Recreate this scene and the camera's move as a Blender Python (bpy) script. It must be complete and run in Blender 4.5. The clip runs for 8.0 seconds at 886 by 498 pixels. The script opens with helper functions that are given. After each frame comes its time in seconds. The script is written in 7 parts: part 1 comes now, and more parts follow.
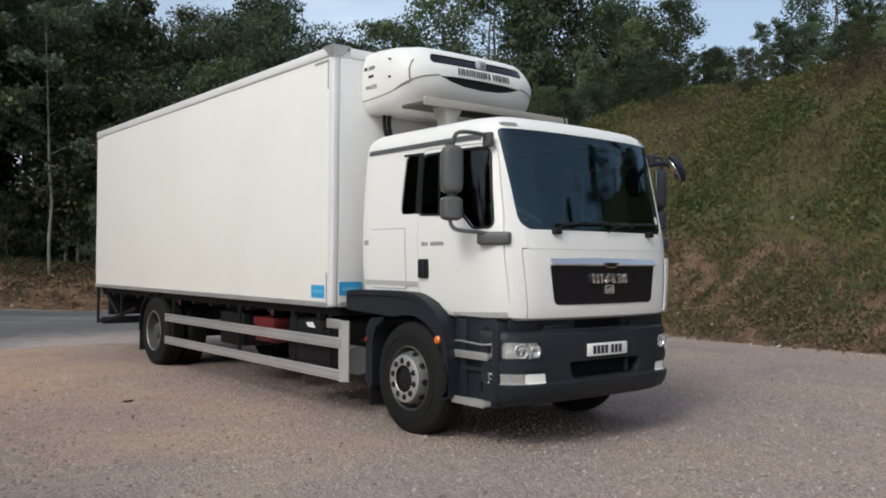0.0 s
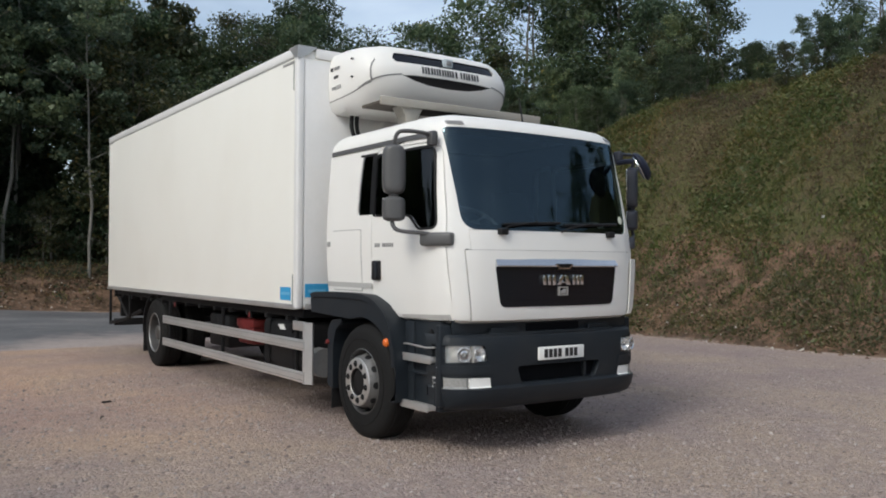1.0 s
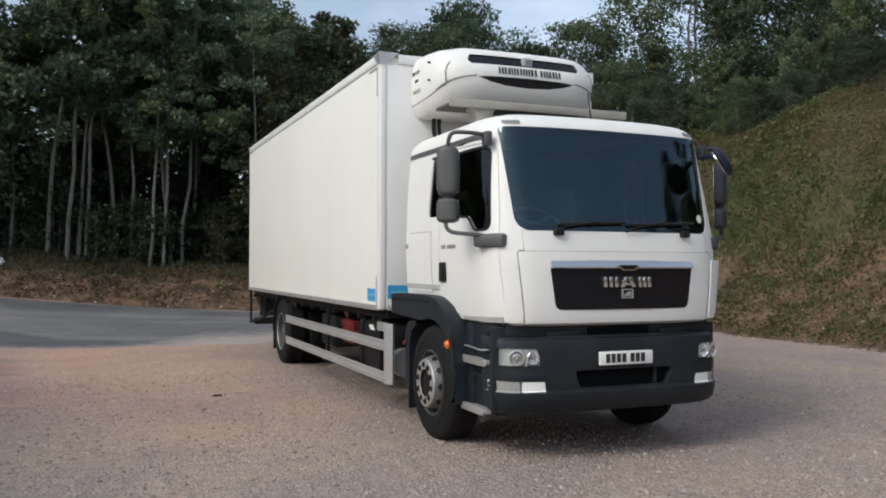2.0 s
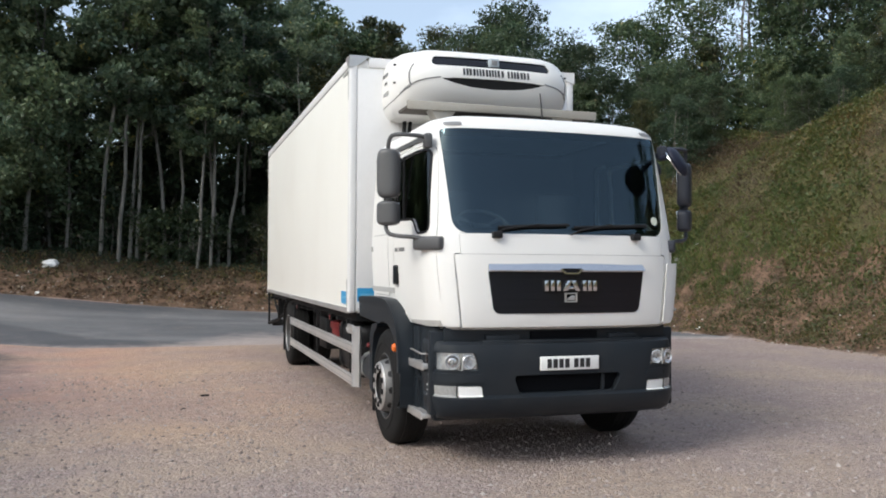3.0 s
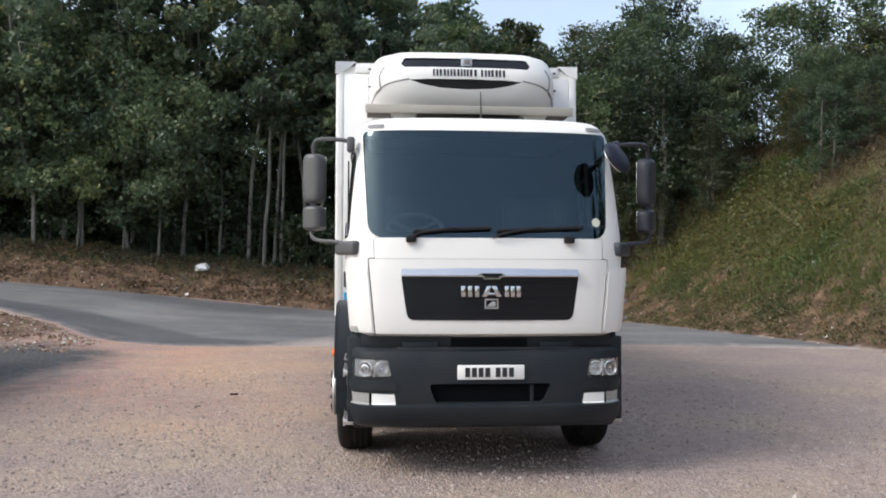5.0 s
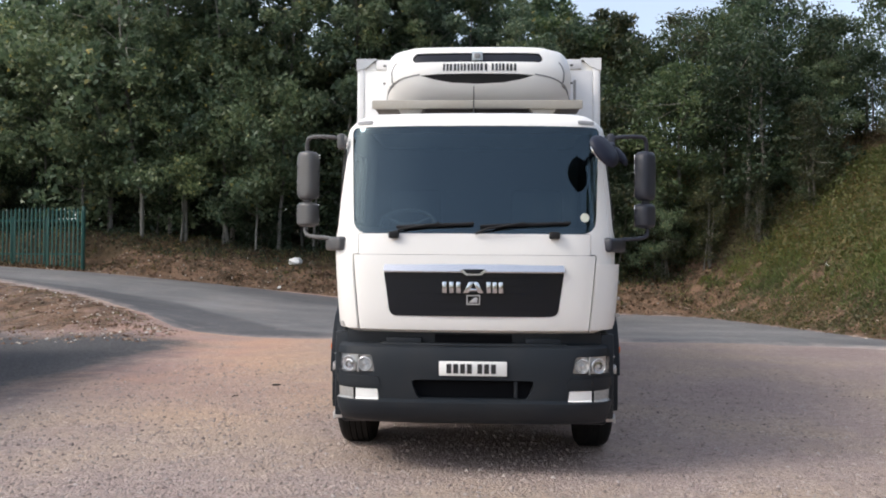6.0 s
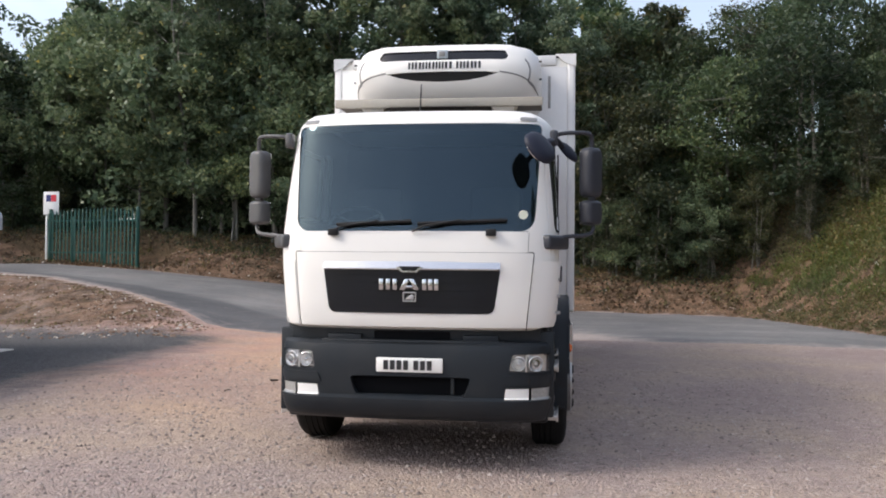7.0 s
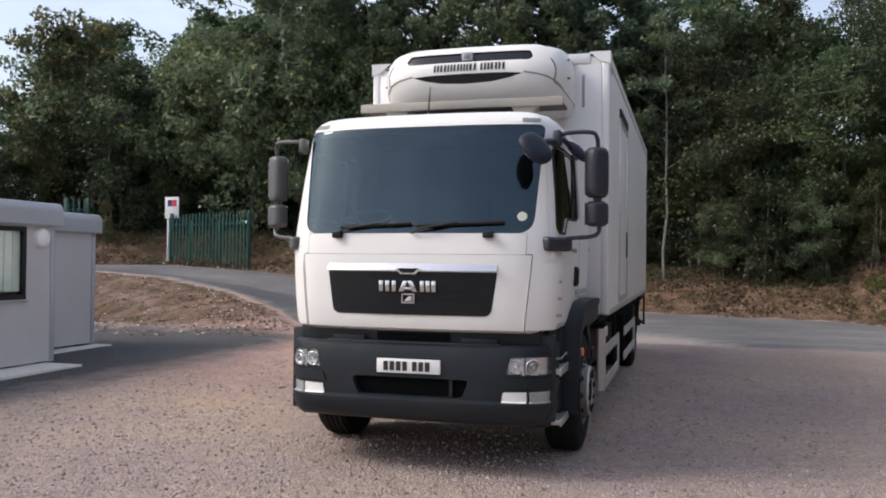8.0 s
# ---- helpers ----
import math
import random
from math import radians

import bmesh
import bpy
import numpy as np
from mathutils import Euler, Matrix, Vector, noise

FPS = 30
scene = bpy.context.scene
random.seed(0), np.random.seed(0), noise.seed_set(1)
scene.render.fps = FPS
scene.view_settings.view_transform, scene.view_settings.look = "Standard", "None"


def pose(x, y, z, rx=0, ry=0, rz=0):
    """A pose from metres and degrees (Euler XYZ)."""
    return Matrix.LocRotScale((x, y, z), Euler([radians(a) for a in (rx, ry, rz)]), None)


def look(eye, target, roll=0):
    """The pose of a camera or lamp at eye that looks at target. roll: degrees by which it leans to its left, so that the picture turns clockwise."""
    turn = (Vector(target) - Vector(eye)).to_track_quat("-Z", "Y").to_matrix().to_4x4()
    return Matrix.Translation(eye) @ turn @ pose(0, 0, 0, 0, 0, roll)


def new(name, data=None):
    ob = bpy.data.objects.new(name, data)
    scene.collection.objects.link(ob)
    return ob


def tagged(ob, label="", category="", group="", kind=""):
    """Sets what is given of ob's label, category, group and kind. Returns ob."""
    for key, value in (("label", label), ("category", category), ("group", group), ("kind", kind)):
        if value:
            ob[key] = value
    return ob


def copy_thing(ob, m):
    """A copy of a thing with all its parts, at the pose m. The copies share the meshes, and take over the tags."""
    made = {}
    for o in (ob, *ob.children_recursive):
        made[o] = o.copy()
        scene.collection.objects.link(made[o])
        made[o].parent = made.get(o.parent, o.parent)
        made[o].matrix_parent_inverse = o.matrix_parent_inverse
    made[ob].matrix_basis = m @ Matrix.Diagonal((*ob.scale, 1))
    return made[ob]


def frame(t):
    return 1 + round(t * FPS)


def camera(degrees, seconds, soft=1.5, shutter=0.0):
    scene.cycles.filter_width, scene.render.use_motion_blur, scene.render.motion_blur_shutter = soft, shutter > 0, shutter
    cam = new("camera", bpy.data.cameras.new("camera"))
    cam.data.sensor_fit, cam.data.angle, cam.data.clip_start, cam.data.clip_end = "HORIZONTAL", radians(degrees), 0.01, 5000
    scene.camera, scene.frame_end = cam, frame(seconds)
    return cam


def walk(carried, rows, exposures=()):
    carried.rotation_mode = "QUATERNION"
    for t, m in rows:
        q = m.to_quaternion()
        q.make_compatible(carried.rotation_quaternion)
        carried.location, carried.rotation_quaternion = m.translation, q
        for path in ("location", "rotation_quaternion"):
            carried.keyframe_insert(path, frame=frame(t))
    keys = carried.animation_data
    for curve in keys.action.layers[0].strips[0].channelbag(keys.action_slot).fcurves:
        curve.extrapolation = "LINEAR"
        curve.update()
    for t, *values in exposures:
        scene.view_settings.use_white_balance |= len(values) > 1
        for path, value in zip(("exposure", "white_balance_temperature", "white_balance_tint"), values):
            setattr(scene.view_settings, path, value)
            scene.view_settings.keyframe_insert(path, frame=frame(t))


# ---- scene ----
cam = camera(55.25, 8.0, soft=1.88)
# seconds, x, y, z, yaw to the left, pitch up, lean to the left
ROWS = [
    (0.0, -5.852, -4.949, 1.59, -38.76, 0.87, 0.44),
    (0.5, -5.443, -5.163, 1.588, -38.17, 0.81, 0.44),
    (1.0, -4.995, -5.426, 1.591, -34.67, 0.98, 0.27),
    (1.5, -4.562, -5.674, 1.591, -27.7, 1.05, 0.15),
    (2.8, -3.266, -6.145, 1.594, -18.49, 1.2, 0.29),
    (3.0, -3.068, -6.207, 1.596, -17.78, 1.25, 0.31),
    (3.5, -2.552, -6.339, 1.601, -16.28, 1.25, 0.24),
    (4.0, -2.005, -6.418, 1.608, -13.5, 1.27, 0.21),
    (4.5, -1.498, -6.447, 1.628, -9.97, 1.37, 0.21),
    (5.0, -0.939, -6.482, 1.624, -4.98, 1.37, 0.23),
    (5.2, -0.738, -6.49, 1.625, -2.89, 1.3, 0.28),
    (6.3, 0.395, -6.494, 1.645, 4.4, 0.83, 0.43),
    (6.5, 0.597, -6.486, 1.645, 5.39, 0.8, 0.42),
    (7.0, 1.125, -6.441, 1.636, 7.69, 0.82, 0.47),
    (7.5, 1.58, -6.376, 1.629, 11.76, 0.81, 0.46),
    (8.0, 2.094, -6.256, 1.648, 16.23, 0.85, 0.52),
]
walk(cam, [(t, pose(x, y, z, 90 + pitch, -lean, yaw)) for t, x, y, z, yaw, pitch, lean in ROWS],
     [(0.0, -0.38, 6200, 5), (1.5, -0.40, 6170, 5.5), (3.0, 0.04, 6170, 5.5), (3.5, 0.14, 6170, 5.6), (4.0, 0.27, 6180, 6), (4.5, 0.31, 6190, 6.4), (5.2, 0.20, 6240, 7.6), (6.5, 0.28, 6410, 10.5), (7.5, 0.18, 6400, 11), (8.0, 0.06, 6400, 12.5)])

# ---- light: hazy late-afternoon sky, sun veiled and wide, from the south-west ----
SUN_ELEV, SUN_AZ = 41.0, 249.0  # azimuth clockwise from +y
world = bpy.data.worlds.new("sky")
scene.world = world
world.use_nodes = True
wn = world.node_tree
sky = wn.nodes.new("ShaderNodeTexSky")
sky.sky_type = "NISHITA"
sky.sun_disc = False
sky.sun_elevation = radians(SUN_ELEV)
sky.sun_rotation = radians(SUN_AZ)
sky.air_density, sky.dust_density, sky.ozone_density = 1.0, 3.0, 1.2
bg = wn.nodes["Background"]
bg.inputs["Strength"].default_value = 0.15
veil = wn.nodes.new("ShaderNodeMix")  # high thin cloud over the whole sky
veil.data_type, veil.blend_type = "RGBA", "ADD"
veil.inputs[0].default_value = 1.0
veil.inputs[7].default_value = (2.15, 2.16, 2.2, 1.0)
wn.links.new(sky.outputs["Color"], veil.inputs[6])
# soft broken cloud all round
toward = wn.nodes.new("ShaderNodeTexCoord")
flat = wn.nodes.new("ShaderNodeMapping")
flat.inputs["Scale"].default_value = (1.0, 1.0, 2.6)
flat.inputs["Location"].default_value = (1.59, 0.5, -2.62)
wn.links.new(toward.outputs["Generated"], flat.inputs["Vector"])
puff = wn.nodes.new("ShaderNodeTexNoise")
puff.inputs["Scale"].default_value, puff.inputs["Detail"].default_value, puff.inputs["Roughness"].default_value = 2.1, 6.0, 0.55
wn.links.new(flat.outputs["Vector"], puff.inputs["Vector"])
tufts = wn.nodes.new("ShaderNodeValToRGB")
tufts.color_ramp.elements[0].position, tufts.color_ramp.elements[0].color = 0.50, (0, 0, 0, 1)
tufts.color_ramp.elements[1].position, tufts.color_ramp.elements[1].color = 0.72, (1, 1, 1, 1)
wn.links.new(puff.outputs["Fac"], tufts.inputs["Fac"])
cloud = wn.nodes.new("ShaderNodeMix")
cloud.data_type, cloud.blend_type = "RGBA", "ADD"
cloud.inputs[7].default_value = (2.2, 2.15, 2.1, 1.0)
wn.links.new(tufts.outputs["Color"], cloud.inputs[0])
wn.links.new(veil.outputs[2], cloud.inputs[6])
wn.links.new(cloud.outputs[2], bg.inputs["Color"])
sun_data = bpy.data.lights.new("sun", "SUN")
sun_data.energy, sun_data.angle, sun_data.color = 1.75, radians(20), (1.0, 0.935, 0.845)
sun = new("sun", sun_data)
a, e = radians(SUN_AZ), radians(SUN_ELEV)
sun.matrix_world = look((0, 0, 30), Vector((0, 0, 30)) - Vector((math.sin(a) * math.cos(e), math.cos(a) * math.cos(e), math.sin(e))))


# ---- materials ----
def nodes_of(name):
    m = bpy.data.materials.new(name)
    m.use_nodes = True
    nt = m.node_tree
    return m, nt, nt.nodes["Principled BSDF"]


def noise_node(nt, scale, detail=4.0, rough=0.6, coords=None):
    n = nt.nodes.new("ShaderNodeTexNoise")
    n.inputs["Scale"].default_value, n.inputs["Detail"].default_value, n.inputs["Roughness"].default_value = scale, detail, rough
    if coords is not None:
        nt.links.new(coords, n.inputs["Vector"])
    return n.outputs["Fac"]


def ramp(nt, fac, stops):
    r = nt.nodes.new("ShaderNodeValToRGB")
    el = r.color_ramp.elements
    while len(el) < len(stops):
        el.new(0.5)
    for s, (p, c) in zip(el, stops):
        s.position, s.color = p, (*c, 1.0) if len(c) == 3 else c
    nt.links.new(fac, r.inputs["Fac"])
    return r.outputs["Color"]


def mix(nt, fac, a, b, kind="MIX"):
    m = nt.nodes.new("ShaderNodeMix")
    m.data_type, m.blend_type = "RGBA", kind
    for sock, v in ((m.inputs[0], fac), (m.inputs[6], a), (m.inputs[7], b)):
        if isinstance(v, (int, float)):
            sock.default_value = v
        elif isinstance(v, tuple):
            sock.default_value = (*v, 1.0)
        else:
            nt.links.new(v, sock)
    return m.outputs[2]


def bump(nt, height, strength, distance, normal=None):
    b = nt.nodes.new("ShaderNodeBump")
    b.inputs["Strength"].default_value, b.inputs["Distance"].default_value = strength, distance
    nt.links.new(height, b.inputs["Height"])
    if normal is not None:
        nt.links.new(normal, b.inputs["Normal"])
    return b.outputs["Normal"]


def place_of(nt):
    return nt.nodes.new("ShaderNodeNewGeometry").outputs["Position"]


def pbr(name, col, rough=0.5, metal=0.0, var=0.12, big=1.5, small=30.0, relief=0.0, coat=0.0, grime=None, spec=0.5):
    """A surface with broad and fine variation of tone, roughness and relief; grime: (colour, amount)."""
    m, nt, p = nodes_of(name)
    at = place_of(nt)
    f1, f2 = noise_node(nt, big, 3.0, coords=at), noise_node(nt, small, 3.0, coords=at)
    lo, hi = tuple(c * (1 - var) for c in col), tuple(min(1, c * (1 + var)) for c in col)
    c = mix(nt, 0.45, ramp(nt, f1, ((0.3, lo), (0.7, hi))), ramp(nt, f2, ((0.3, lo), (0.7, hi))))
    if grime:
        g = noise_node(nt, big * 1.3, 2.5, 0.5, at)
        gm = ramp(nt, g, ((0.45, (0, 0, 0)), (0.8, (grime[1],) * 3)))
        c = mix(nt, gm, c, grime[0])
    nt.links.new(c, p.inputs["Base Color"])
    rr = nt.nodes.new("ShaderNodeMapRange")
    rr.inputs["To Min"].default_value, rr.inputs["To Max"].default_value = max(0.02, rough * 0.8), min(1, rough * 1.2)
    nt.links.new(f2, rr.inputs["Value"])
    nt.links.new(rr.outputs["Result"], p.inputs["Roughness"])
    p.inputs["Metallic"].default_value = metal
    p.inputs["Coat Weight"].default_value = coat
    p.inputs["Coat Roughness"].default_value = 0.08
    p.inputs["Specular IOR Level"].default_value = spec
    if relief:
        nt.links.new(bump(nt, f2, 0.5, relief), p.inputs["Normal"])
    return m


def glass(name, tint, gloss=0.02, ior=1.8, sheen=(1, 1, 1)):
    m = bpy.data.materials.new(name)
    m.use_nodes = True
    nt = m.node_tree
    nt.nodes.clear()
    out = nt.nodes.new("ShaderNodeOutputMaterial")
    tr, gl, lw, po, fr, mx = (nt.nodes.new("ShaderNode" + k) for k in ("BsdfTransparent", "BsdfGlossy", "LayerWeight", "Math", "Math", "MixShader"))
    tr.inputs["Color"].default_value = (*tint, 1)
    gl.inputs["Roughness"].default_value = gloss
    gl.inputs["Color"].default_value = (*sheen, 1)
    f0 = ((ior - 1) / (ior + 1)) ** 2
    lw.inputs["Blend"].default_value = 0.5
    po.operation, fr.operation = "POWER", "MULTIPLY_ADD"
    po.inputs[1].default_value, fr.inputs[1].default_value, fr.inputs[2].default_value = 5.0, 1 - f0, f0
    nt.links.new(lw.outputs["Facing"], po.inputs[0])
    nt.links.new(po.outputs[0], fr.inputs[0])
    nt.links.new(fr.outputs[0], mx.inputs[0])
    nt.links.new(tr.outputs[0], mx.inputs[1])
    nt.links.new(gl.outputs[0], mx.inputs[2])
    nt.links.new(mx.outputs[0], out.inputs["Surface"])
    return m


M_BROWN = pbr("brown_underside", (0.085, 0.072, 0.06), 0.8, var=0.2)
M_WHITE = pbr("white_cab_paint", (0.80, 0.79, 0.762), 0.46, var=0.008, big=0.7, small=3.0, coat=0.08, grime=((0.62, 0.60, 0.56), 0.08))
M_PANEL = pbr("cream_white_body_panel", (0.83, 0.82, 0.77), 0.42, var=0.012, big=0.6, small=3.0, coat=0.08, grime=((0.62, 0.58, 0.5), 0.15))
M_TRIM = pbr("white_edge_profile", (0.75, 0.748, 0.745), 0.35, var=0.03, grime=((0.5, 0.48, 0.45), 0.2))
M_ALU = pbr("brushed_aluminium", (0.62, 0.61, 0.60), 0.42, 0.75, var=0.1, small=60, grime=((0.3, 0.28, 0.26), 0.35))
M_STEEL = pbr("bright_steel", (0.52, 0.51, 0.50), 0.42, 0.65, var=0.1, grime=((0.25, 0.22, 0.2), 0.3))
M_DISH = pbr("dull_grey_rim", (0.09, 0.09, 0.09), 0.5, 0.4, var=0.2, grime=((0.08, 0.07, 0.06), 0.5))
M_FOG = pbr("grey_fog_lens", (0.34, 0.34, 0.33), 0.25, var=0.35, small=60, coat=0.5)
M_CHROME = pbr("chrome", (0.7, 0.7, 0.71), 0.16, 1.0, var=0.03)
M_DARK = pbr("grey_blue_plastic", (0.0135, 0.018, 0.0235), 0.5, var=0.15, small=180, relief=0.0006, grime=((0.05, 0.048, 0.046), 0.38), spec=0.3)
M_BLACK = pbr("black_plastic", (0.011, 0.011, 0.012), 0.55, var=0.2, relief=0.0005, spec=0.3)
M_GRILLE = pbr("gloss_black_grille", (0.006, 0.007, 0.011), 0.25, var=0.2, coat=0.15, spec=0.35)
M_RUBBER = pbr("tyre_rubber", (0.012, 0.012, 0.0122), 0.8, var=0.2, small=90, relief=0.001, grime=((0.02, 0.018, 0.016), 0.35), spec=0.2)
M_CHASSIS = pbr("chassis_black", (0.009, 0.009, 0.01), 0.7, var=0.3, grime=((0.03, 0.026, 0.022), 0.35), spec=0.25)
# cone coloured darker than the disc for the shade on it, plus grime
M_CONE = pbr("shaded_wheel_cone", (0.17, 0.168, 0.165), 0.55, 0.4, var=0.3, grime=((0.06, 0.055, 0.05), 0.6))
M_RIM = pbr("mid_grey_rim", (0.26, 0.26, 0.26), 0.5, 0.4, var=0.2, grime=((0.08, 0.07, 0.06), 0.4))
M_SKIRT = pbr("pale_grey_strip", (0.46, 0.455, 0.44), 0.55, var=0.1)
M_SEAL = pbr("grey_sealant_strip", (0.33, 0.33, 0.32), 0.6, var=0.15)
# near-side case lightened, far-side darkened: sun and cab shade in the colour
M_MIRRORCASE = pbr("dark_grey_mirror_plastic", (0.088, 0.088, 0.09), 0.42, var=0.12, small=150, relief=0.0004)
M_SHADECASE = pbr("shaded_mirror_plastic", (0.026, 0.029, 0.04), 0.45, var=0.12, small=150, relief=0.0004)
M_BLUECASE = pbr("blue_black_mirror_shell", (0.012, 0.015, 0.030), 0.5, var=0.1, spec=0.3)
M_MIRROR = pbr("mirror_glass", (0.85, 0.86, 0.87), 0.02, 1.0, var=0.01)
# windscreen gloss is tinted blue: the sky's colour put into the reflection
M_GLASS = glass("tinted_glass", (0.25, 0.29, 0.295), 0.03, 1.76, (0.62, 0.85, 1.0))
M_SIDEGLASS = glass("dark_side_glass", (0.2, 0.21, 0.22), 0.02, 1.5)
M_LENS = glass("clear_lens", (0.96, 0.97, 0.97), 0.02, 1.5)
M_REFLECTOR = pbr("lamp_reflector", (0.9, 0.9, 0.91), 0.16, 0.7, var=0.3, small=26, relief=0.012)
# near-black that paints the shade inside slots and holes
M_RECESS_SHADE = pbr("recess_shade_black", (0.007, 0.0075, 0.009), 0.9, var=0.1, spec=0.05)
M_AMBER = pbr("amber_lens", (0.75, 0.16, 0.02), 0.25, var=0.08, coat=0.5)
M_RED = pbr("red_plastic", (0.15, 0.017, 0.017), 0.5, var=0.15, grime=((0.1, 0.05, 0.04), 0.3))
M_BLUE = pbr("blue_sticker", (0.05, 0.33, 0.62), 0.35, var=0.06)
M_PALEBLUE = pbr("pale_blue_print", (0.16, 0.44, 0.68), 0.35, var=0.06)
M_EMBLEM = pbr("pale_grey_emblem", (0.42, 0.48, 0.52), 0.4, var=0.06)
M_PRINT = pbr("black_print", (0.02, 0.02, 0.022), 0.45, var=0.05)
M_GREYPRINT = pbr("grey_print", (0.22, 0.22, 0.22), 0.45, var=0.05)
M_PLATE = pbr("white_plate", (0.82, 0.82, 0.80), 0.35, var=0.02)
M_INSIDE = pbr("cab_interior_grey", (0.075, 0.077, 0.08), 0.7, var=0.15)
M_CREAMBAR = pbr("weathered_cream_beam", (0.36, 0.34, 0.30), 0.6, var=0.12, grime=((0.3, 0.24, 0.17), 0.4))
M_PAPER = pbr("pale_disc", (0.7, 0.72, 0.6), 0.5, var=0.05)


# ---- mesh helpers ----
def finish(name, bm, material, parent=None, label="", sharp=32):
    me = bpy.data.meshes.new(name)
    bm.normal_update()
    bm.to_mesh(me)
    bm.free()
    me.polygons.foreach_set("use_smooth", [True] * len(me.polygons))
    me.set_sharp_from_angle(angle=radians(sharp))
    me.materials.append(material)
    ob = new(name, me)
    if parent is not None:
        ob.parent = parent
    if label:
        tagged(ob, label)
    return ob


def part(name, bm, material, parent, label=""):
    return finish(name, bm, material, parent, label)


def block(x0, x1, y0, y1, z0, z1, bevel=0.0, bm=None, segs=2):
    own = bmesh.new()
    bmesh.ops.create_cube(own, size=1.0, matrix=Matrix.LocRotScale(((x0 + x1) / 2, (y0 + y1) / 2, (z0 + z1) / 2), None, (abs(x1 - x0), abs(y1 - y0), abs(z1 - z0))))
    if bevel:
        bmesh.ops.bevel(own, geom=own.edges[:], offset=bevel, segments=segs, affect="EDGES", profile=0.5)
    return join(bm, own)


def join(bm, own):
    if bm is None:
        return own
    me = bpy.data.meshes.new("tmp")
    own.to_mesh(me)
    own.free()
    bm.from_mesh(me)
    bpy.data.meshes.remove(me)
    return bm


def moved(bm, m):
    bmesh.ops.transform(bm, matrix=m, verts=bm.verts[:])
    return bm


def loft(rings, closed=True, cap=True, bm=None):
    """Skin through rings of points of equal number."""
    own = bmesh.new()
    vs = [[own.verts.new(p) for p in r] for r in rings]
    n = len(rings[0])
    for a, b in zip(vs, vs[1:]):
        for i in range(n if closed else n - 1):
            j = (i + 1) % n
            own.faces.new((a[i], a[j], b[j], b[i]))
    if cap and closed:
        own.faces.new(vs[0][::-1])
        own.faces.new(vs[-1])
    bmesh.ops.recalc_face_normals(own, faces=own.faces[:])
    return join(bm, own)


def tube(points, radius, segs=8, bm=None, taper=None):
    pts = [Vector(p) for p in points]
    rings = []
    ref = Vector((0.31, 0.17, 0.93))
    for i, p in enumerate(pts):
        d = (pts[min(i + 1, len(pts) - 1)] - pts[max(i - 1, 0)]).normalized()
        u = d.cross(ref).normalized()
        v = d.cross(u)
        r = radius if taper is None else radius + (taper - radius) * i / (len(pts) - 1)
        rings.append([p + (u * math.cos(k * math.tau / segs) + v * math.sin(k * math.tau / segs)) * r for k in range(segs)])
    return loft(rings, bm=bm)


def curve_points(ctrl, n):
    """Points along a smooth curve through the given ones."""
    c = [Vector(p) for p in ctrl]
    c = [c[0] * 2 - c[1], *c, c[-1] * 2 - c[-2]]
    out = []
    for k in range(len(c) - 3):
        p0, p1, p2, p3 = c[k : k + 4]
        for s in range(n):
            t = s / n
            out.append(0.5 * (2 * p1 + (p2 - p0) * t + (2 * p0 - 5 * p1 + 4 * p2 - p3) * t * t + (3 * p1 - p0 - 3 * p2 + p3) * t ** 3))
    return out + [c[-2]]


def lathe(profile, x, y, z, segs=48, side=-1, bm=None):
    """Profile rows of (radius, offset along the axle, outwards) turned about an axle along x."""
    rings = [[(x + side * o, y + r * math.cos(k * math.tau / segs), z + r * math.sin(k * math.tau / segs)) for k in range(segs)] for r, o in profile]
    return loft(rings, cap=False, bm=bm)


def prism(outline, axis, lo, hi, bm=None, bevel=0.0):
    """A flat outline pushed along an axis. The outline's pairs are (y, z), (x, z) or (x, y)."""
    def at(a, b, c):
        return (c, a, b) if axis == "x" else (a, c, b) if axis == "y" else (a, b, c)
    own = loft([[at(a, b, c) for a, b in outline] for c in (lo, hi)])
    if bevel:
        bmesh.ops.bevel(own, geom=own.edges[:], offset=bevel, segments=2, affect="EDGES", profile=0.5)
    return join(bm, own)


def rounded(corners, radius, n=5):
    """An outline with its corners rounded; radius: one, or one a corner."""
    out = []
    k = len(corners)
    for i, c in enumerate(corners):
        r = radius[i] if isinstance(radius, (list, tuple)) else radius
        c, a, b = Vector(c), Vector(corners[i - 1]), Vector(corners[(i + 1) % k])
        if r <= 0:
            out.append(tuple(c))
            continue
        p, q = c + (a - c).normalized() * r, c + (b - c).normalized() * r
        for s in range(n + 1):
            t = s / n
            out.append(tuple(p * (1 - t) ** 2 + c * 2 * t * (1 - t) + q * t * t))
    return out


def grown(outline, d):
    """An outline pushed out by d."""
    pts = [Vector(p) for p in outline]
    area = sum(a.x * b.y - b.x * a.y for a, b in zip(pts, pts[1:] + pts[:1]))
    s = 1 if area > 0 else -1
    out = []
    for i, p in enumerate(pts):
        t = (pts[(i + 1) % len(pts)] - pts[i - 1]).normalized()
        out.append((p.x + s * d * t.y, p.y - s * d * t.x))
    return out


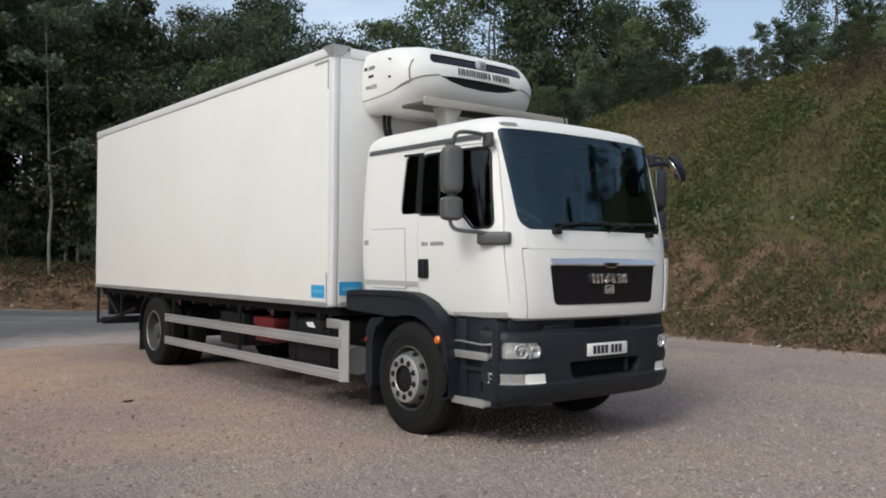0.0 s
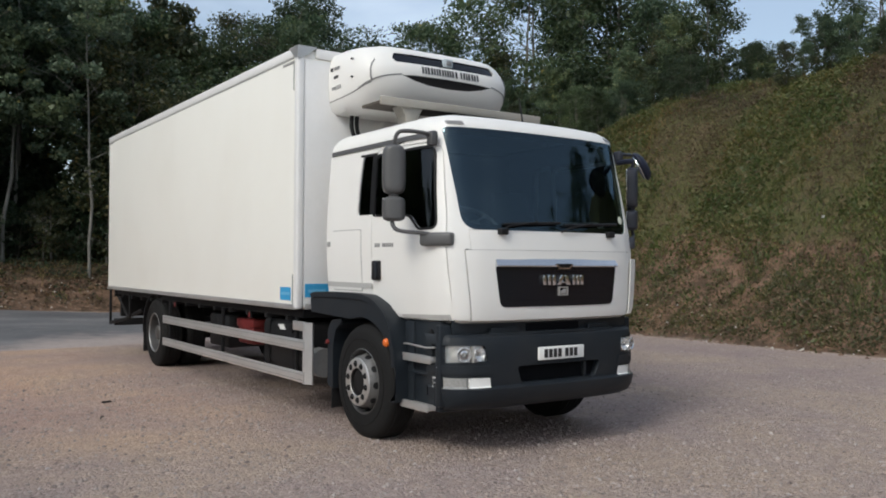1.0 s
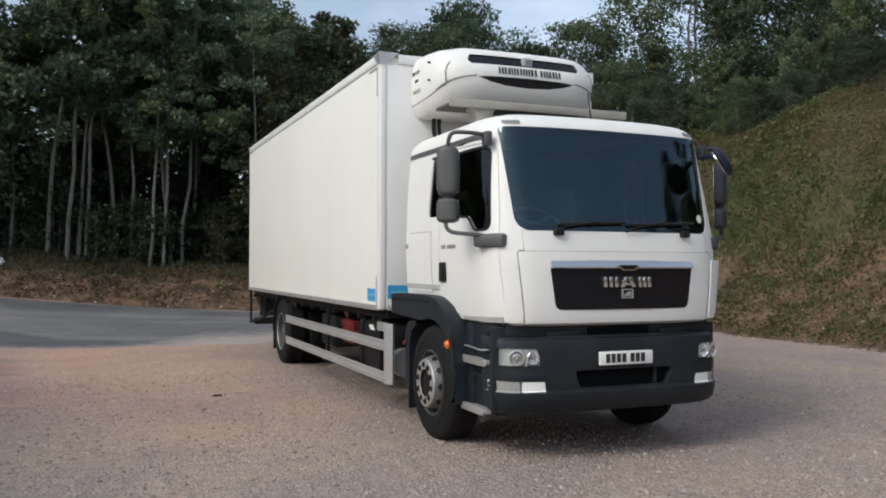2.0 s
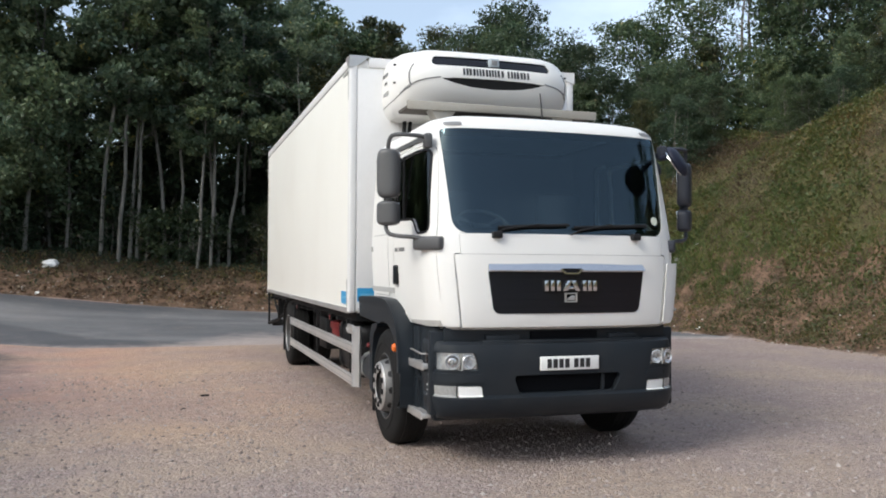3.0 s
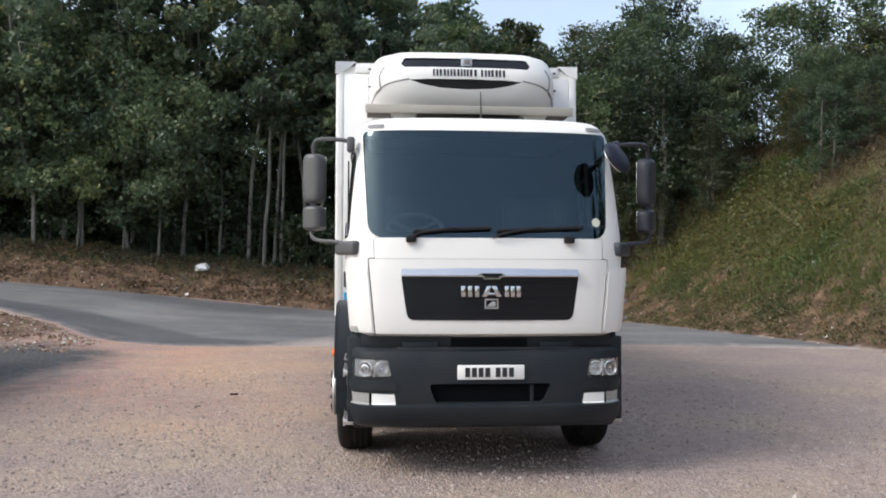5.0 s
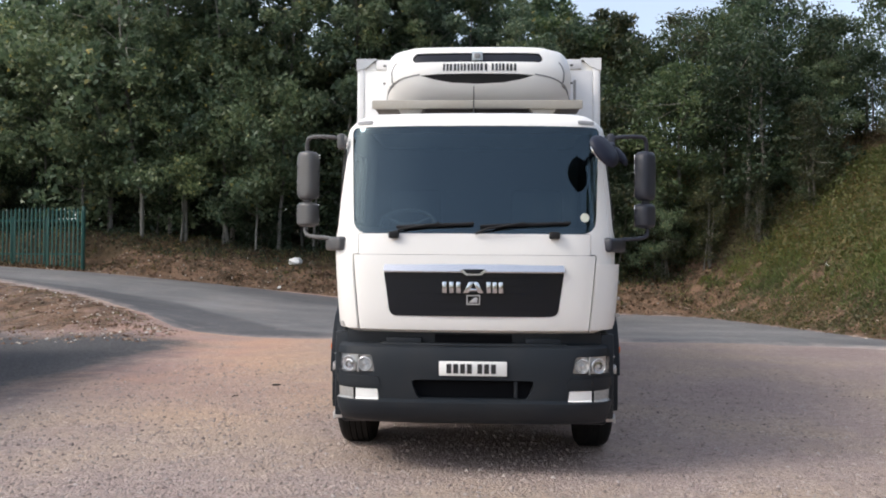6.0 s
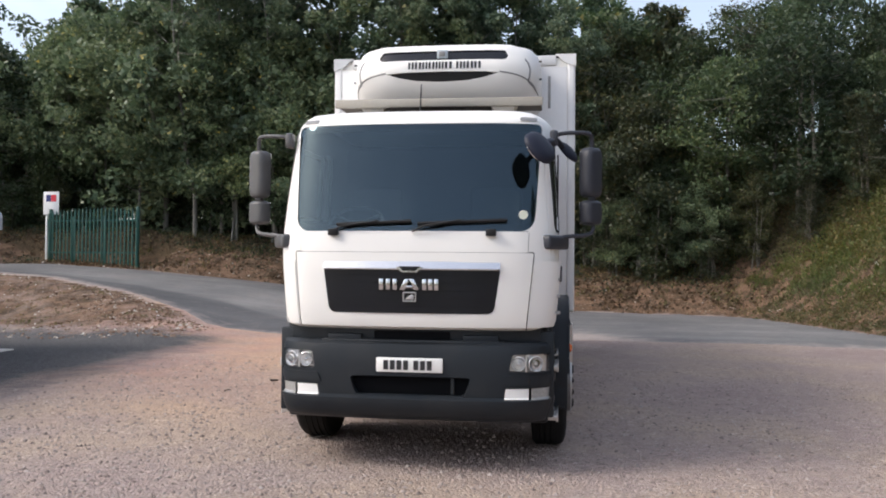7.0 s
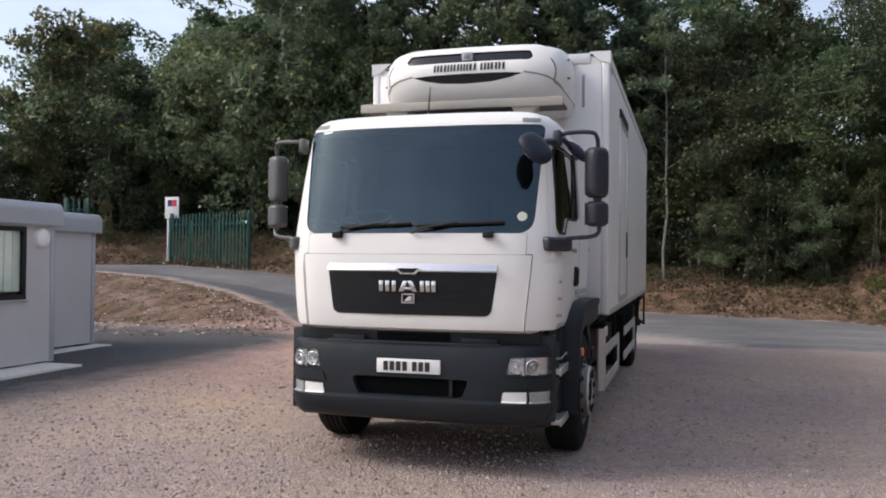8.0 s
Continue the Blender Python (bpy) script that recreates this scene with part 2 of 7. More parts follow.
def carved(bm, steps):
    """The mesh after cutting: steps of ('DIFFERENCE' or 'INTERSECT', cutter bmesh)."""
    me = bpy.data.meshes.new("work")
    bm.to_mesh(me)
    bm.free()
    ob = new("work", me)
    cutters = []
    for how, cut in steps:
        cm = bpy.data.meshes.new("cutter")
        cut.to_mesh(cm)
        cut.free()
        co = new("cutter", cm)
        cutters.append(co)
        mod = ob.modifiers.new("cut", "BOOLEAN")
        mod.operation, mod.object, mod.solver = how, co, "EXACT"
    got = bpy.data.meshes.new_from_object(ob.evaluated_get(bpy.context.evaluated_depsgraph_get()))
    out = bmesh.new()
    out.from_mesh(got)
    for o in [ob, *cutters]:
        d = o.data
        bpy.data.objects.remove(o)
        bpy.data.meshes.remove(d)
    bpy.data.meshes.remove(got)
    return out


def thick(bm, depth):
    """A closed skin turned into a shell of the given depth, inwards."""
    bmesh.ops.recalc_face_normals(bm, faces=bm.faces[:])
    inner = bm.copy()
    inner.normal_update()
    for v, w in zip(inner.verts, [v.normal.copy() for v in inner.verts]):
        v.co -= w * depth
    bmesh.ops.reverse_faces(inner, faces=inner.faces[:])
    return join(bm, inner)


def interp(table, x):
    return float(np.interp(x, [a for a, _ in table], [b for _, b in table]))


# ---- ground: lot, climbing lane, verge and bank ----
LANE_Z = [(-60, 1.7), (-20, 1.38), (-17, 1.40), (-13.5, 1.2), (-9, 0.82), (-4.2, 0.36), (-0.8, 0.13), (1, 0.04), (4, 0), (60, 0)]
LIP_Z = [(-60, 1.65), (-20, 1.36), (-14, 1.05), (-11, 0.72), (-8, 0.36), (-6.6, 0.10), (-5, 0), (60, 0)]
NEAR_Y = [(-60, 20.5), (-20, 18.4), (-14, 17.3), (-11, 15.9), (-8, 13.35), (-6.9, 12.05), (-6.3, 11.7), (-4.6, 11.45), (-2.9, 11.2), (-1.5, 11.25), (1.7, 11.4), (5, 11.3), (7.2, 11.05), (9.0, 10.3), (60, 10.2)]
FAR_Y = [(-60, 22), (-17.5, 22), (-13.5, 22.2), (-9, 22.4), (-4.2, 22.2), (0.7, 21.8), (4, 21.2), (6.5, 20.4), (60, 20.4)]
TOE_X = [(-60, 8.4), (1.8, 9.5), (6, 9.7), (9.7, 9.6), (11, 9.2), (14.5, 8.3), (18.2, 7.3), (20.6, 6.6), (24, 4), (30, -2), (90, -2)]
RISE_N = [(0, 0), (0.5, 0.25), (1.2, 0.62), (2.2, 1.05), (3.2, 1.4), (8, 1.9), (30, 3.0), (400, 8)]
RISE_E = [(0, 0), (0.8, 0.4), (2, 1.25), (3.2, 2.5), (4.6, 3.9), (6, 5.0), (8, 5.9), (12, 6.6), (30, 7.4), (400, 10)]


def ease(t):
    t = min(1.0, max(0.0, t))
    return t * t * (3 - 2 * t)


def ground_z(x, y, rough=True):
    near, far = interp(NEAR_Y, x), interp(FAR_Y, x)
    lip = interp(LIP_Z, x)
    z = lip * ease((y - (near - 4.5)) / 4.5)
    if y > near:
        z += (interp(LANE_Z, x) - lip) * ease((y - near) / (far - near))
    dn, de = y - far, x - interp(TOE_X, y)
    level = ease((x + 20.5) / 1.5) * ease((-12.8 - x) / 1.2) * ease((2.8 - dn) / 1.2)  # gateway cut into the verge
    # south of y = -3 the unseen bank is raised for the windscreen's reflection
    up = max(interp(RISE_N, dn) * (1 - 0.9 * level), interp(RISE_E, de) * (1 + 0.18 * ease((17 - y) / 6) + 0.45 * ease((-3 - y) / 6)))
    if rough and up > 0:
        k = min(1.0, up)
        up += k * (0.22 * noise.noise((x * 0.45, y * 0.45, 0.3)) + 0.12 * noise.noise((x * 1.7, y * 1.7, 4.0)))
    if rough and up <= 0:
        z += 0.02 * noise.noise((x * 0.35, y * 0.35, 7.0))
        if y < near:
            mound = ease((-5.8 - x) / 3) * ease((y - 9.6) / 1.5) * ease((near - 0.3 - y) / 1.0)
            z += mound * (0.14 + 0.14 * noise.noise((x * 0.9, y * 0.9, 2.0)) + 0.05 * noise.noise((x * 3, y * 3, 2.0)))
    return z + max(0.0, up)


def axis_lines(spans):
    out = []
    for lo, hi, step in spans:
        n = max(1, round((hi - lo) / step))
        out += [lo + (hi - lo) * i / n for i in range(n)]
    return out + [spans[-1][1]]


def sheet(name, xs, ys, height, material):
    verts = [(x, y, height(x, y)) for y in ys for x in xs]
    w = len(xs)
    faces = [(j * w + i, j * w + i + 1, (j + 1) * w + i + 1, (j + 1) * w + i) for j in range(len(ys) - 1) for i in range(w - 1)]
    me = bpy.data.meshes.new(name)
    me.from_pydata(verts, [], faces)
    me.polygons.foreach_set("use_smooth", [True] * len(faces))
    me.materials.append(material)
    return new(name, me)


def ground_material():
    m, nt, p = nodes_of("gravel_soil_and_grass")
    at = place_of(nt)
    sep = nt.nodes.new("ShaderNodeSeparateXYZ")
    nt.links.new(at, sep.inputs[0])
    # crushed stone, pinkish and buff
    vor = nt.nodes.new("ShaderNodeTexVoronoi")
    vor.inputs["Scale"].default_value = 44
    nt.links.new(at, vor.inputs["Vector"])
    sepc = nt.nodes.new("ShaderNodeSeparateColor")
    nt.links.new(vor.outputs["Color"], sepc.inputs[0])
    stone = ramp(nt, sepc.outputs[0], ((0.0, (0.225, 0.192, 0.18)), (0.3, (0.345, 0.300, 0.281)), (0.7, (0.42, 0.37, 0.348)), (1.0, (0.54, 0.49, 0.466))))
    sand = ramp(nt, noise_node(nt, 60.0, 5.0, 0.8, at), ((0.3, (0.325, 0.277, 0.258)), (0.7, (0.44, 0.386, 0.362))))
    stone = mix(nt, ramp(nt, noise_node(nt, 1.3, 6.0, 0.7, at), ((0.38, (0.9, 0.9, 0.9)), (0.6, (0.15, 0.15, 0.15)))), sand, stone)
    patch = ramp(nt, noise_node(nt, 0.35, 5.0, 0.65, at), ((0.32, (0.93, 0.83, 0.83)), (0.46, (1.06, 0.975, 0.945)), (0.6, (1.2, 1.09, 0.95))))
    fine = ramp(nt, noise_node(nt, 7.0, 6.0, 0.75, at), ((0.3, (0.78, 0.78, 0.79)), (0.7, (1.08, 1.07, 1.05))))
    gravel = mix(nt, 1.0, mix(nt, 1.0, stone, patch, "MULTIPLY"), fine, "MULTIPLY")
    # a strip of gravel made warmer and lighter, broken by noise
    buff_strip = nt.nodes.new("ShaderNodeAttribute")
    buff_strip.attribute_name = "worn"
    blend = nt.nodes.new("ShaderNodeMath")
    blend.operation = "MULTIPLY"
    nt.links.new(buff_strip.outputs["Fac"], blend.inputs[0])
    nt.links.new(ramp(nt, noise_node(nt, 0.8, 6.0, 0.7, at), ((0.3, (0.35, 0.35, 0.35)), (0.6, (1, 1, 1)))), blend.inputs[1])
    gravel = mix(nt, blend.outputs[0], gravel, mix(nt, 1.0, gravel, (1.15, 1.03, 0.91), "MULTIPLY"))
    rosy = nt.nodes.new("ShaderNodeAttribute")
    rosy.attribute_name = "rosy"
    tint = nt.nodes.new("ShaderNodeMath")
    tint.operation = "MULTIPLY"
    nt.links.new(rosy.outputs["Fac"], tint.inputs[0])
    nt.links.new(ramp(nt, noise_node(nt, 0.6, 5.0, 0.7, at), ((0.35, (0.2, 0.2, 0.2)), (0.6, (1, 1, 1)))), tint.inputs[1])
    gravel = mix(nt, tint.outputs[0], gravel, mix(nt, 1.0, gravel, (1.16, 0.95, 0.89), "MULTIPLY"))
    # earth, litter and grass on the banks, told apart by height above the lot and broken by noise
    soil = ramp(nt, noise_node(nt, 2.2, 7.0, 0.7, at), ((0.3, (0.055, 0.04, 0.027)), (0.45, (0.115, 0.077, 0.05)), (0.59, (0.225, 0.142, 0.096)), (0.70, (0.10, 0.082, 0.05))))
    grass = ramp(nt, noise_node(nt, 1.6, 8.0, 0.75, at), ((0.3, (0.062, 0.065, 0.026)), (0.48, (0.105, 0.103, 0.044)), (0.6, (0.13, 0.106, 0.058)), (0.75, (0.115, 0.07, 0.048))))
    tuft = ramp(nt, noise_node(nt, 14.0, 6.0, 0.8, at), ((0.32, (0.5, 0.5, 0.5)), (0.68, (1.45, 1.4, 1.35))))
    grass, soil = mix(nt, 1.0, grass, tuft, "MULTIPLY"), mix(nt, 0.7, soil, tuft, "MULTIPLY")
    attr = nt.nodes.new("ShaderNodeAttribute")
    attr.attribute_name = "zone"
    zone = nt.nodes.new("ShaderNodeSeparateColor")
    nt.links.new(attr.outputs["Color"], zone.inputs[0])
    litter = ramp(nt, noise_node(nt, 5.0, 7.0, 0.75, at), ((0.35, (0.045, 0.032, 0.02)), (0.55, (0.10, 0.07, 0.04)), (0.7, (0.15, 0.11, 0.07))))
    dark = ramp(nt, sepc.outputs[1], ((0.0, (0.05, 0.05, 0.053)), (1.0, (0.145, 0.143, 0.147))))

    def edge(sock, amount=0.5, soft=0.12):
        ma = nt.nodes.new("ShaderNodeMath")
        ma.operation = "MULTIPLY_ADD"
        nt.links.new(noise_node(nt, 1.4, 6.0, 0.7, at), ma.inputs[0])
        ma.inputs[1].default_value = amount
        nt.links.new(sock, ma.inputs[2])
        mr = nt.nodes.new("ShaderNodeMapRange")
        mr.inputs["From Min"].default_value, mr.inputs["From Max"].default_value = 0.5 + amount / 2 - soft, 0.5 + amount / 2 + soft
        nt.links.new(ma.outputs[0], mr.inputs["Value"])
        return mr.outputs["Result"]

    c = mix(nt, edge(zone.outputs[0]), gravel, soil)
    c = mix(nt, edge(zone.outputs[1], 0.9), c, grass)
    c = mix(nt, edge(zone.outputs[2]), c, litter)
    c = mix(nt, edge(attr.outputs["Alpha"], 1.1, 0.34), dark, c)
    nt.links.new(c, p.inputs["Base Color"])
    p.inputs["Roughness"].default_value = 0.92
    p.inputs["Specular IOR Level"].default_value = 0.25
    b1 = bump(nt, noise_node(nt, 26.0, 4.0, 0.7, at), 0.8, 0.03, bump(nt, vor.outputs["Distance"], 0.9, -0.02))
    nt.links.new(bump(nt, noise_node(nt, 9.0, 5.0, 0.7, at), 0.5, 0.02, b1), p.inputs["Normal"])
    return m


def asphalt_material():
    m, nt, p = nodes_of("worn_asphalt")
    at = place_of(nt)
    stone = ramp(nt, noise_node(nt, 160, 3.0, 0.7, at), ((0.35, (0.10, 0.101, 0.104)), (0.7, (0.175, 0.175, 0.178))))
    wear = ramp(nt, noise_node(nt, 0.22, 5.0, 0.62, at), ((0.35, (0.68, 0.69, 0.72)), (0.5, (1.0, 1.0, 1.0)), (0.65, (1.4, 1.37, 1.33))))
    dust = ramp(nt, noise_node(nt, 1.3, 6.0, 0.7, at), ((0.5, (0, 0, 0)), (0.8, (0.4, 0.4, 0.4))))
    c = mix(nt, dust, mix(nt, 1.0, stone, wear, "MULTIPLY"), (0.2, 0.17, 0.15))
    drawn = nt.nodes.new("ShaderNodeMapping")
    drawn.inputs["Scale"].default_value = (0.12, 0.75, 0.75)
    drawn.inputs["Rotation"].default_value = (0, 0, 0.06)
    nt.links.new(at, drawn.inputs["Vector"])
    c = mix(nt, 1.0, c, ramp(nt, noise_node(nt, 1.0, 5.0, 0.6, drawn.outputs["Vector"]), ((0.35, (0.8, 0.81, 0.83)), (0.65, (1.22, 1.2, 1.18)))), "MULTIPLY")
    # darker wedge along the lane's near edge, broken by noise
    dark = nt.nodes.new("ShaderNodeAttribute")
    dark.attribute_name = "dark_wedge"
    soft = nt.nodes.new("ShaderNodeMath")
    soft.operation = "MULTIPLY_ADD"
    nt.links.new(noise_node(nt, 1.1, 6.0, 0.65, at), soft.inputs[0])
    soft.inputs[1].default_value = 0.5
    nt.links.new(dark.outputs["Fac"], soft.inputs[2])
    c = mix(nt, ramp(nt, soft.outputs[0], ((0.45, (0, 0, 0)), (0.85, (1, 1, 1)))), c, mix(nt, 1.0, c, (0.56, 0.57, 0.60), "MULTIPLY"))
    strewn = nt.nodes.new("ShaderNodeAttribute")  # gravel dust carried over the near edge
    strewn.attribute_name = "strewn"
    add = nt.nodes.new("ShaderNodeMath")
    add.operation = "ADD"
    nt.links.new(strewn.outputs["Fac"], add.inputs[0])
    nt.links.new(noise_node(nt, 2.2, 7.0, 0.75, at), add.inputs[1])
    cover_ = ramp(nt, add.outputs[0], ((0.55, (0, 0, 0)), (1.0, (1, 1, 1))))
    grit = ramp(nt, noise_node(nt, 60, 3.0, 0.7, at), ((0.3, (0.26, 0.215, 0.195)), (0.7, (0.46, 0.39, 0.355))))
    c = mix(nt, cover_, c, grit)
    nt.links.new(c, p.inputs["Base Color"])
    p.inputs["Roughness"].default_value = 0.8
    nt.links.new(bump(nt, noise_node(nt, 120, 3.0, 0.7, at), 0.5, 0.004), p.inputs["Normal"])
    return m


M_GROUND, M_ASPHALT = ground_material(), asphalt_material()


def zone_of(x, y):
    """Soil, grass, litter and 1 - dark patch, each 0 to 1."""
    near, far = interp(NEAR_Y, x), interp(FAR_Y, x)
    dn, de = y - far, x - interp(TOE_X, y)
    d = max(dn, de)
    soil = ease((d + 0.5) / 0.8)
    if -30 < x < -6 and y < near:
        soil = max(soil, 0.6 * ease((-6.2 - x) / 2) * ease((y - 9.8) / 1.2))
    grass = ease((de - 1.7) / 1.8) if de > dn - 3 else 0.0
    litter = ease((dn - 1.3) / 1.5) if de < 2 else 0.0
    dark = ease((-4.5 - x) / 2.3) * ease((11.2 - y) / 1.5) * ease((y + 3) / 2)
    far_off = ease((-14 - y) / 8)
    return soil, max(grass, 0.8 * far_off), litter, 1 - dark


GX = axis_lines([(-420, -60, 40), (-60, -26, 4), (-26, 26, 0.4), (26, 60, 3), (60, 420, 40)])
GY = axis_lines([(-420, -60, 40), (-60, -12, 4), (-12, 32, 0.4), (32, 60, 3), (60, 420, 40)])
ground = sheet("ground", GX, GY, ground_z, M_GROUND)
attr = ground.data.color_attributes.new("zone", "FLOAT_COLOR", "POINT")
attr.data.foreach_set("color", [v for y in GY for x in GX for v in zone_of(x, y)])
# where the warmer, lighter gravel lies, on the lorry's near side
worn = ground.data.attributes.new("worn", "FLOAT", "POINT")
worn.data.foreach_set("value", [ease((-0.6 - x) / 1.6) * ease((x + 5.6) / 2.6) * ease((y - 0.5) / 3) for y in GY for x in GX])
rosy = ground.data.attributes.new("rosy", "FLOAT", "POINT")
rosy.data.foreach_set("value", [ease((-2.6 - x) / 2.2) * ease((x + 10.5) / 2.5) * ease((y - 2.5) / 3) for y in GY for x in GX])
tagged(ground, "pinkish crushed-gravel lot with earth and grass banks", "ground", kind="structure")

# the lane: a strip of asphalt from edge to edge, a finger above the soil
LX = axis_lines([(-60, -22, 2), (-22, 9.2, 0.35)])
rings = []
for x in LX:
    near = interp(NEAR_Y, x) + 0.12 * noise.noise((x * 0.8, 0, 1)) + 0.05 * noise.noise((x * 3.1, 0, 1))
    far = min(interp(FAR_Y, x), 20.6 if x > 6.6 else 99)
    if x > 6.6:
        far = interp([(6.6, 20.4), (7.3, 18.2), (8.3, 14.5), (9.2, 11.0)], x)
    far += 0.15 * noise.noise((x * 0.9, 5, 1))
    far = max(far, near + 0.05)
    rings.append([(x, near + (far - near) * k / 24, ground_z(x, near + (far - near) * k / 24, False) + (0.03 if 0 < k < 24 else -0.02)) for k in range(25)])
road = finish("road", loft(rings, closed=False), M_ASPHALT)
strewn = road.data.attributes.new("strewn", "FLOAT", "POINT")
def dust(v):
    d = max(0.0, v.co.y - interp(NEAR_Y, v.co.x))
    k = ease((v.co.x + 3.6) / 2.2) * ease((3.5 - v.co.x) / 2.5)
    return max(0.0, 1.0 - d / (0.5 + 2.6 * k)) * (0.42 + 0.25 * k)


def wedge(v):
    d = v.co.y - interp(NEAR_Y, v.co.x)
    w = interp([(-18, 0.3), (-13, 0.8), (-9, 2.2), (-6.4, 3.2), (-4.4, 1.5), (-2.2, 0.3), (-1, 0.0), (60, 0.0)], v.co.x)
    return max(0.0, min(1.0, (w - d) / 0.9 + 0.5)) if w > 0 else 0.0


strewn.data.foreach_set("value", [dust(v) for v in road.data.vertices])
dark_wedge = road.data.attributes.new("dark_wedge", "FLOAT", "POINT")
dark_wedge.data.foreach_set("value", [wedge(v) for v in road.data.vertices])
tagged(road, "grey worn asphalt lane climbing past the gravel lot", "road", kind="structure")


# ---- the lorry: nose at y = 0, tail at y = 10.5, wheels on z = 0 ----
truck = new("truck")
tagged(truck, "white refrigerated box lorry parked on gravel, dark grey bumper", "truck")
AXLE_F, AXLE_R, HUB_Z, TYRE_R = 1.34, 7.78, 0.515, 0.518


def plan_ring(z, hw, yf, inset=0.0, rear=2.29, n=6):
    """A level outline of the cab: bowed front, rounded corners, flat flanks and back."""
    right = [(0.0, yf), (0.45, yf + 0.014), (0.78, yf + 0.055), (0.95, yf + 0.115), (hw - 0.065, yf + 0.20), (hw - 0.016, yf + 0.33), (hw, yf + 0.50),
             (hw, 1.0), (hw, 1.55), (hw, rear - 0.18), (hw - 0.025, rear - 0.06), (hw - 0.10, rear), (0.55, rear + 0.01), (0.0, rear + 0.012)]
    pts = [tuple(p)[:2] for p in curve_points([(x, y, 0) for x, y in right], n)]
    pts = pts + [(-x, y) for x, y in pts[-2:0:-1]]
    cy = (yf + rear) / 2
    fx, fy = (hw - inset) / hw, ((rear - yf) / 2 - inset) / ((rear - yf) / 2)
    return [(x * fx, cy + (y - cy) * fy, z) for x, y in pts]


CAB_LEVELS = [(1.10, 1.05, 0.06, 0.02), (1.125, 1.085, 0.015, 0), (1.18, 1.10, 0.0, 0), (1.35, 1.115, -0.005, 0), (1.55, 1.13, -0.005, 0), (1.70, 1.137, 0.0, 0),
              (1.80, 1.138, 0.012, 0), (1.88, 1.137, 0.026, 0), (2.0, 1.133, 0.055, 0), (2.2, 1.124, 0.10, 0), (2.4, 1.112, 0.148, 0), (2.6, 1.095, 0.192, 0),
              (2.70, 1.083, 0.215, 0), (2.76, 1.072, 0.235, 0.004), (2.81, 1.06, 0.255, 0.03), (2.845, 1.06, 0.265, 0.075), (2.868, 1.06, 0.27, 0.15), (2.885, 1.06, 0.27, 0.28), (2.895, 1.06, 0.27, 0.5)]


def cab_skin(inset=0.0):
    return loft([plan_ring(z, hw - inset, yf + inset, ins, rear=2.29 - inset) for z, hw, yf, ins in CAB_LEVELS])


def cab_shell():
    return thick(cab_skin(), 0.035)


WS = rounded([(-0.948, 1.868), (0.948, 1.868), (1.0, 2.735), (-1.0, 2.735)], [0.13, 0.13, 0.05, 0.05], 8)
WS_SEEN = rounded([(-0.939, 1.915), (0.939, 1.915), (0.991, 2.672), (-0.991, 2.672)], [0.13, 0.13, 0.04, 0.04], 8)
DOOR = rounded([(0.17, 1.128), (0.80, 1.09), (1.03, 1.24), (1.295, 1.31), (1.295, 2.62), (0.36, 2.60), (0.215, 1.9)], [0.03, 0.12, 0.15, 0.05, 0.1, 0.1, 0.15], 5)
WIN_D = rounded([(0.30, 1.89), (0.52, 1.885), (0.66, 2.01), (1.275, 2.03), (1.275, 2.565), (0.41, 2.565)], [0.06, 0.05, 0.06, 0.03, 0.05, 0.08], 5)
WIN_R = rounded([(1.32, 2.035), (1.585, 2.035), (1.54, 2.60), (1.32, 2.60)], [0.02, 0.055, 0.08, 0.02], 5)
FLAP = rounded([(-0.885, 1.10), (0.885, 1.10), (0.945, 1.703), (-0.945, 1.703)], 0.012, 2)
COWL = rounded([(-0.90, 1.7055), (0.90, 1.7055), (0.905, 1.868), (-0.905, 1.868)], 0.012, 2)
LOCKER = rounded([(1.50, 1.335), (2.08, 1.335), (2.08, 1.90), (1.50, 1.90)], 0.03, 3)
FRONT, BACK = -0.6, 0.75


def side_cut(outline, s, d=0.0):
    return prism(grown(outline, d) if d else outline, "x", *((-1.6, -0.85) if s < 0 else (0.85, 1.6)))


def front_cut(outline, d=0.0):
    return prism(grown(outline, d) if d else outline, "y", FRONT, BACK)


cuts = [("DIFFERENCE", front_cut(WS)), ("DIFFERENCE", front_cut(FLAP, 0.008)), ("DIFFERENCE", front_cut(COWL, 0.004))]
for s in (-1, 1):
    cuts += [("DIFFERENCE", side_cut(DOOR, s, 0.008)), ("DIFFERENCE", side_cut(WIN_R, s))]
cab = part("cab_shell", carved(cab_shell(), cuts), M_WHITE, truck, "glossy white cab with a rounded roof")
part("front_flap", carved(cab_shell(), [("INTERSECT", front_cut(FLAP)), ("DIFFERENCE", prism(rounded([(-0.64, 1.235), (0.64, 1.235), (0.685, 1.60), (-0.685, 1.60)], 0.04), "y", -0.3, 0.3))]), M_WHITE, truck)
part("cowl_panel", carved(cab_shell(), [("INTERSECT", front_cut(COWL))]), M_WHITE, truck)
# dark lining behind the joints
part("inner_lining", carved(thick(cab_skin(0.05), 0.01), [("DIFFERENCE", front_cut(WS, 0.02))] + [("DIFFERENCE", side_cut(w, s, 0.03)) for w in (WIN_D, WIN_R) for s in (-1, 1)]), M_BLACK, truck)
def skin_y(x, z, inset=0.0):
    """How far back the cab's front stands at a height and a distance from the middle."""
    hw, yf = interp([(l[0], l[1]) for l in CAB_LEVELS], z), interp([(l[0], l[2]) for l in CAB_LEVELS], z)
    pts = sorted((px, py) for px, py, _ in plan_ring(z, hw, yf)[:40] if py < 0.75 and px >= 0)
    return interp(pts, abs(x)) + inset


